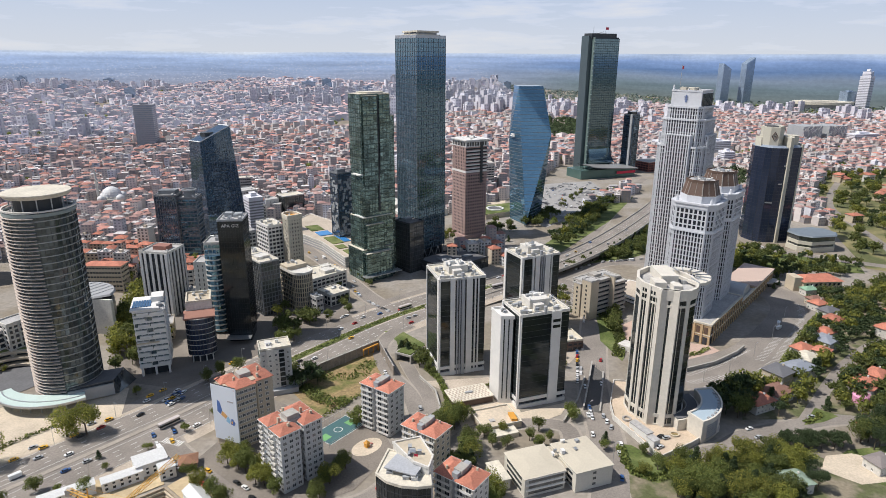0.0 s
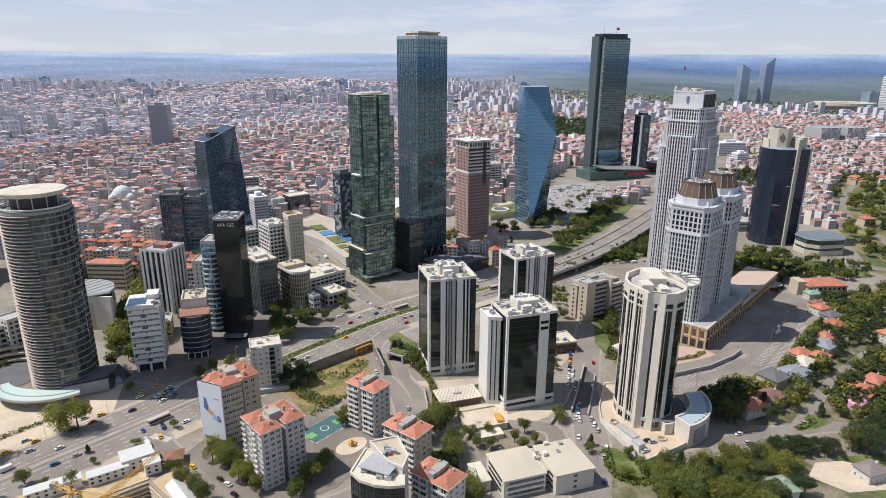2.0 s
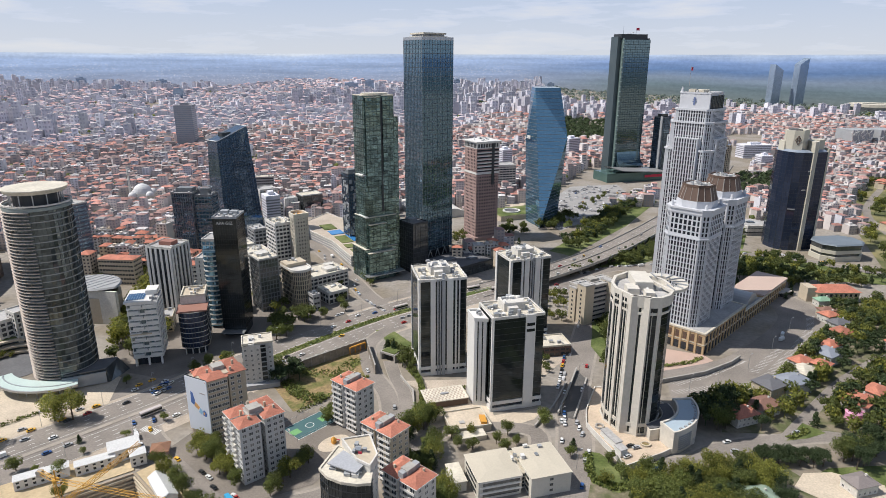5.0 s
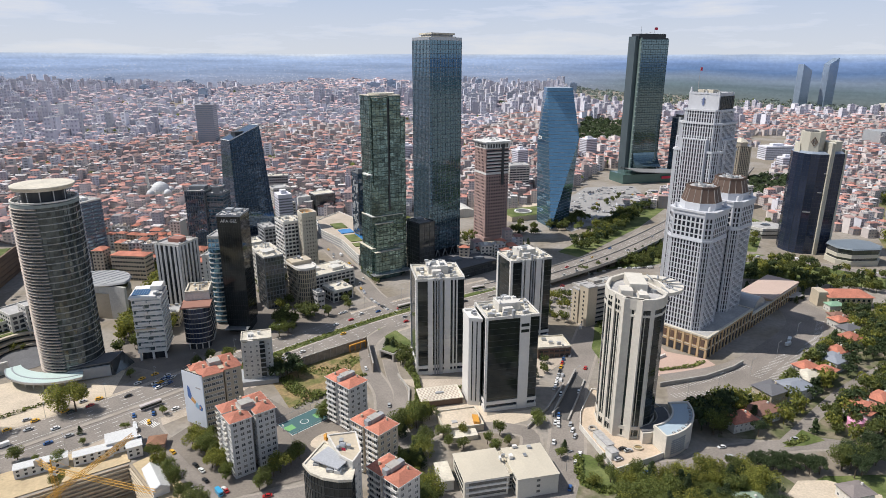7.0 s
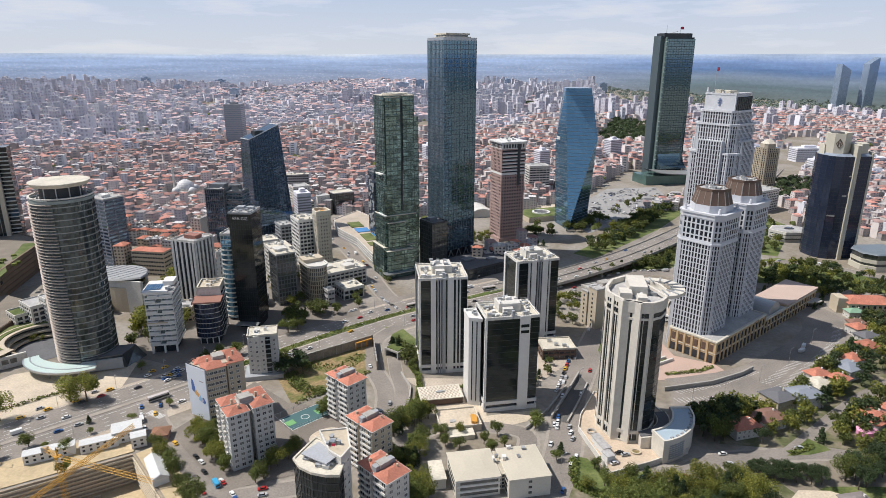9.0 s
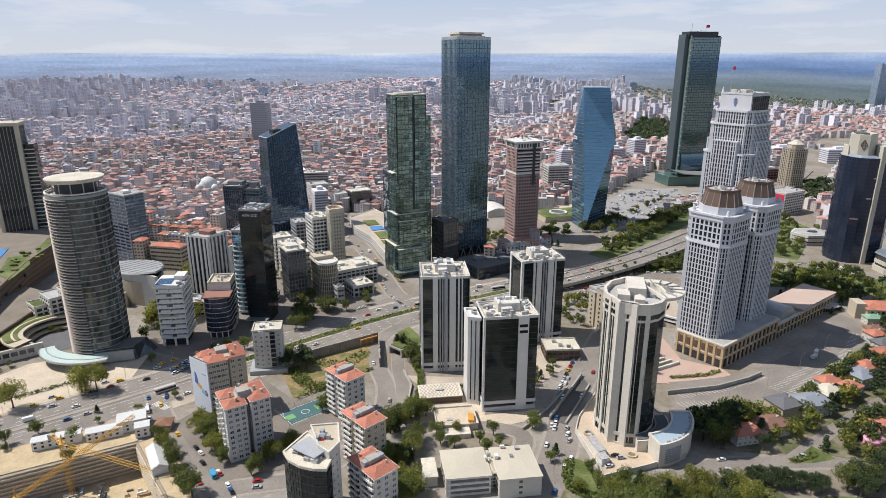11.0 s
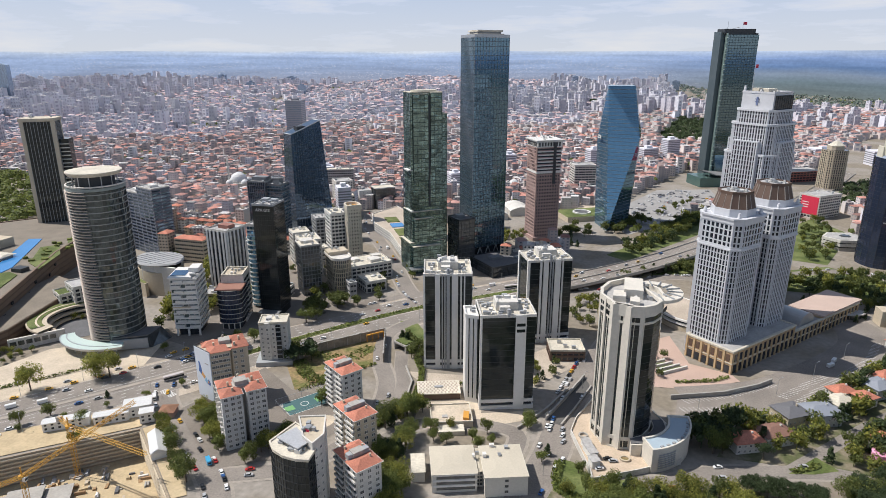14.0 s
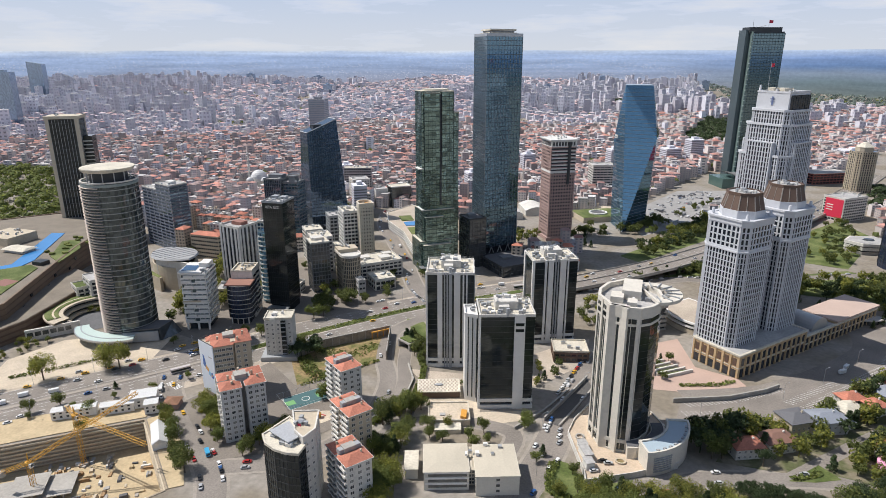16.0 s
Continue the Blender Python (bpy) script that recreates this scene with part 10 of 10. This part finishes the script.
def vehicle(nm, x, y, rot, z=0.16):
    pr, lab, cat = CARS[nm]
    c = copy_thing(pr, pose(x, y, z, 0, 0, rot))
    c.name = cat
    tagged(c, lab, cat, "vehicles")


COMMON = ("white", "white", "silver", "silver", "black", "black", "yellow", "red", "blue", "van", "white")
vr = random.Random(7)


def traffic(pts, lanes, n, z=0.2, names=COMMON):
    for i in range(n):
        k = vr.randrange(len(pts) - 1)
        a, b = Vector(pts[k]), Vector(pts[k + 1])
        f = vr.random()
        p = a.lerp(b, f)
        e = (b - a).normalized()
        d = vr.choice(lanes)
        ang = math.degrees(math.atan2(e.y, e.x)) + (180 if d > 0 else 0)
        vehicle(vr.choice(names), p.x - e.y * d, p.y + e.x * d, ang, (p.z if len(p) > 2 else 0) + z)


MID = [p for p in LOW if -260 < p[0] < 60]
traffic(MID, (6.3, 10.5, 14.7, 18.5, -6.3, -10.5, -14.7, -18.5), 48, 0.16)
traffic(MID, (6.3, 10.5, -6.3), 5, 0.16, ("bus",))
traffic([p for p in side_road if -250 < p[0] < 20], (-2, 2), 11, 0.14, ("yellow", "white", "black", "silver", "yellow"))
traffic([p for p in DECK if p[1] < 900], (2.5, 6, 10, -2.5, -6, -10), 22, 0.04)
traffic(B1[:34], (-4.8, 4.9), 26, 0.2)
traffic(B1[:34], (2.2,), 4, 0.2)
traffic(B6, (-3, 3, 5.5), 16, 0.2)
traffic(B3[:30], (-5, 5, 6.8, -6.8), 14, 0.2)
traffic(B4, (-3.8, 3.8, 2), 11, 0.2)
traffic(B5, (-3, 3), 10, 0.2)
traffic(B2, (-2.2, 2.2), 7, 0.22)
vehicle("bluevan", -74, 226, -42, 0.22)
for i in range(14):
    vehicle(vr.choice(("yellow", "white", "silver", "blue")), -152 + vr.uniform(-5, 6), 318 + vr.uniform(-8, 10), vr.choice((60, 240, 75)), 0.2)
for i in range(5):
    vehicle("yellow", -222 + i * 11 + vr.uniform(-3, 3), 246 + i * 12 + vr.uniform(-2, 2), 48 + vr.uniform(-6, 6), 0.28)
for i in range(26):
    vehicle(vr.choice(COMMON), 214 + i * 1.1 + vr.uniform(-3, 3), 432 + i * 2.4 + vr.uniform(-4, 4), vr.choice((50, 140, 230)), 0.3)
for i in range(11):
    vehicle(vr.choice(COMMON), 82.5 + i * 1.1, 340 + i * 5.6, 76 + vr.uniform(-3, 3), 0.3)
vehicle("van", 246, 420, 40, 0.3)
vehicle("van", 250, 428, 60, 0.3)
for x, y, r, z in ((113, 279.5, 20, 2.5), (115.5, 278.5, 20, 2.5), (109.5, 270.5, 30, 2.5), (90.5, 291, 70, 0.3), (89.6, 296.5, 75, 0.3), (89, 302, 78, 0.3)):
    vehicle(vr.choice(("white", "silver", "black")), x, y, r, z)
for i in range(60):
    x, y = vr.uniform(100, 235), vr.uniform(720, 960)
    if inside(x, y, [(120, 706), (170, 774), (236, 900), (230, 975), (165, 950), (115, 830), (98, 764)]):
        vehicle(vr.choice(COMMON) if vr.random() < 0.85 else "bus", x, y, vr.choice((60, 62, 150)), 0.3)

# cars far off among the towers, too many and too small to tell apart
FARCAR = mat("far_car_paint", (0.62, 0.62, 0.62), 0.35, var=0.05, island=0.3, tint=(0.05, 0.05, 0.06))
s = Shape()
LOT = [(122, 706), (172, 774), (238, 900), (232, 975), (165, 950), (115, 830), (98, 764)]
rows = 0
while rows < 130:
    x, y = vr.uniform(98, 240), vr.uniform(706, 975)
    if not inside(x, y, LOT) or (int(y / 9) % 3 == 0 and vr.random() < 0.8):
        continue
    a = vr.choice((60, 62, 150))
    L = 5.0 if vr.random() < 0.9 else 11.0
    s.prism([(x + u * math.cos(radians(a)) - v * math.sin(radians(a)), y + u * math.sin(radians(a)) + v * math.cos(radians(a))) for u, v in ((-L / 2, -0.9), (L / 2, -0.9), (L / 2, 0.9), (-L / 2, 0.9))], 0.35, 1.5 if L < 9 else 3.2, top=[(x + u * math.cos(radians(a)) - v * math.sin(radians(a)), y + u * math.sin(radians(a)) + v * math.cos(radians(a))) for u, v in ((-L * 0.4, -0.8), (L * 0.36, -0.8), (L * 0.36, 0.8), (-L * 0.4, 0.8))])
    rows += 1
for q, d, n in ((B6, 5.6, 22), (B5, 4.2, 26), (B3, 7.2, 16)):
    pts = shifted(q, d)
    for i in range(n):
        k = vr.randrange(len(pts) - 1)
        a, b = Vector(pts[k][:2]), Vector(pts[k + 1][:2])
        e, c = (b - a).normalized(), a.lerp(b, vr.random())
        f = Vector((-e.y, e.x))
        foot = [tuple(c + e * u + f * v) for u, v in ((-2.2, -0.9), (2.2, -0.9), (2.2, 0.9), (-2.2, 0.9))]
        s.prism(foot, 0.35, 1.5, top=[tuple(c + e * u + f * v) for u, v in ((-1.7, -0.8), (1.4, -0.8), (1.4, 0.8), (-1.7, 0.8))])
tagged(new("parked_cars", s.mesh("parked_cars", [FARCAR])), "parked cars and coaches on the far asphalt", "cars", kind="stuff")

# ---- crossings ----
s = Shape()
for a, b, n in (((-143, 278), (-132, 274), 9),):
    e = (Vector(b) - Vector(a)) / n
    ang = math.degrees(math.atan2(e.y, e.x))
    for i in range(n):
        c = Vector(a) + e * i
        s.box(0, -2.2, 0.22, 0.6, 2.2, 0.225, rot=ang, at=(c.x, c.y))
setting("zebra_crossing", s, MARK, "white zebra crossing bars on the asphalt", "crossing", "stuff")

# ---- street lamps ----
lp = thing("street_lamp", 0, -3100, 0, label="tall grey street lamp with curved arm", category="street lamp", group="street lamps")
part("pole", Shape().rod((0, 0, 0), (0, 0, 10), 0.12, 0.07, n=6), STEEL, lp)
arm = part("arm", Shape().rod((0, 0, 10), (2.4, 0, 10.5), 0.07, n=5), STEEL, lp)
part("lamp_head", Shape().box(2.2, -0.2, 10.35, 3.2, 0.2, 10.55), GREYPANEL, arm)
for d, rz in ((22, 180), (-22, 0)):
    q = shifted(LOW, d)
    for p, r in zip(q[6::3], q[7::3]):
        copy_thing(lp, pose(p[0], p[1], 0.1, 0, 0, math.degrees(math.atan2(r[1] - p[1], r[0] - p[0])) + (90 if d < 0 else -90)))
for x, y in ((180, 352), (206, 374), (232, 402), (258, 436), (160, 342), (84, 262), (80, 300), (96, 350)):
    copy_thing(lp, pose(x, y, 0.1, 0, 0, 40))
for pr in [c[0] for c in CARS.values()] + [lp]:
    for o in list(pr.children_recursive) + [pr]:
        bpy.data.objects.remove(o)
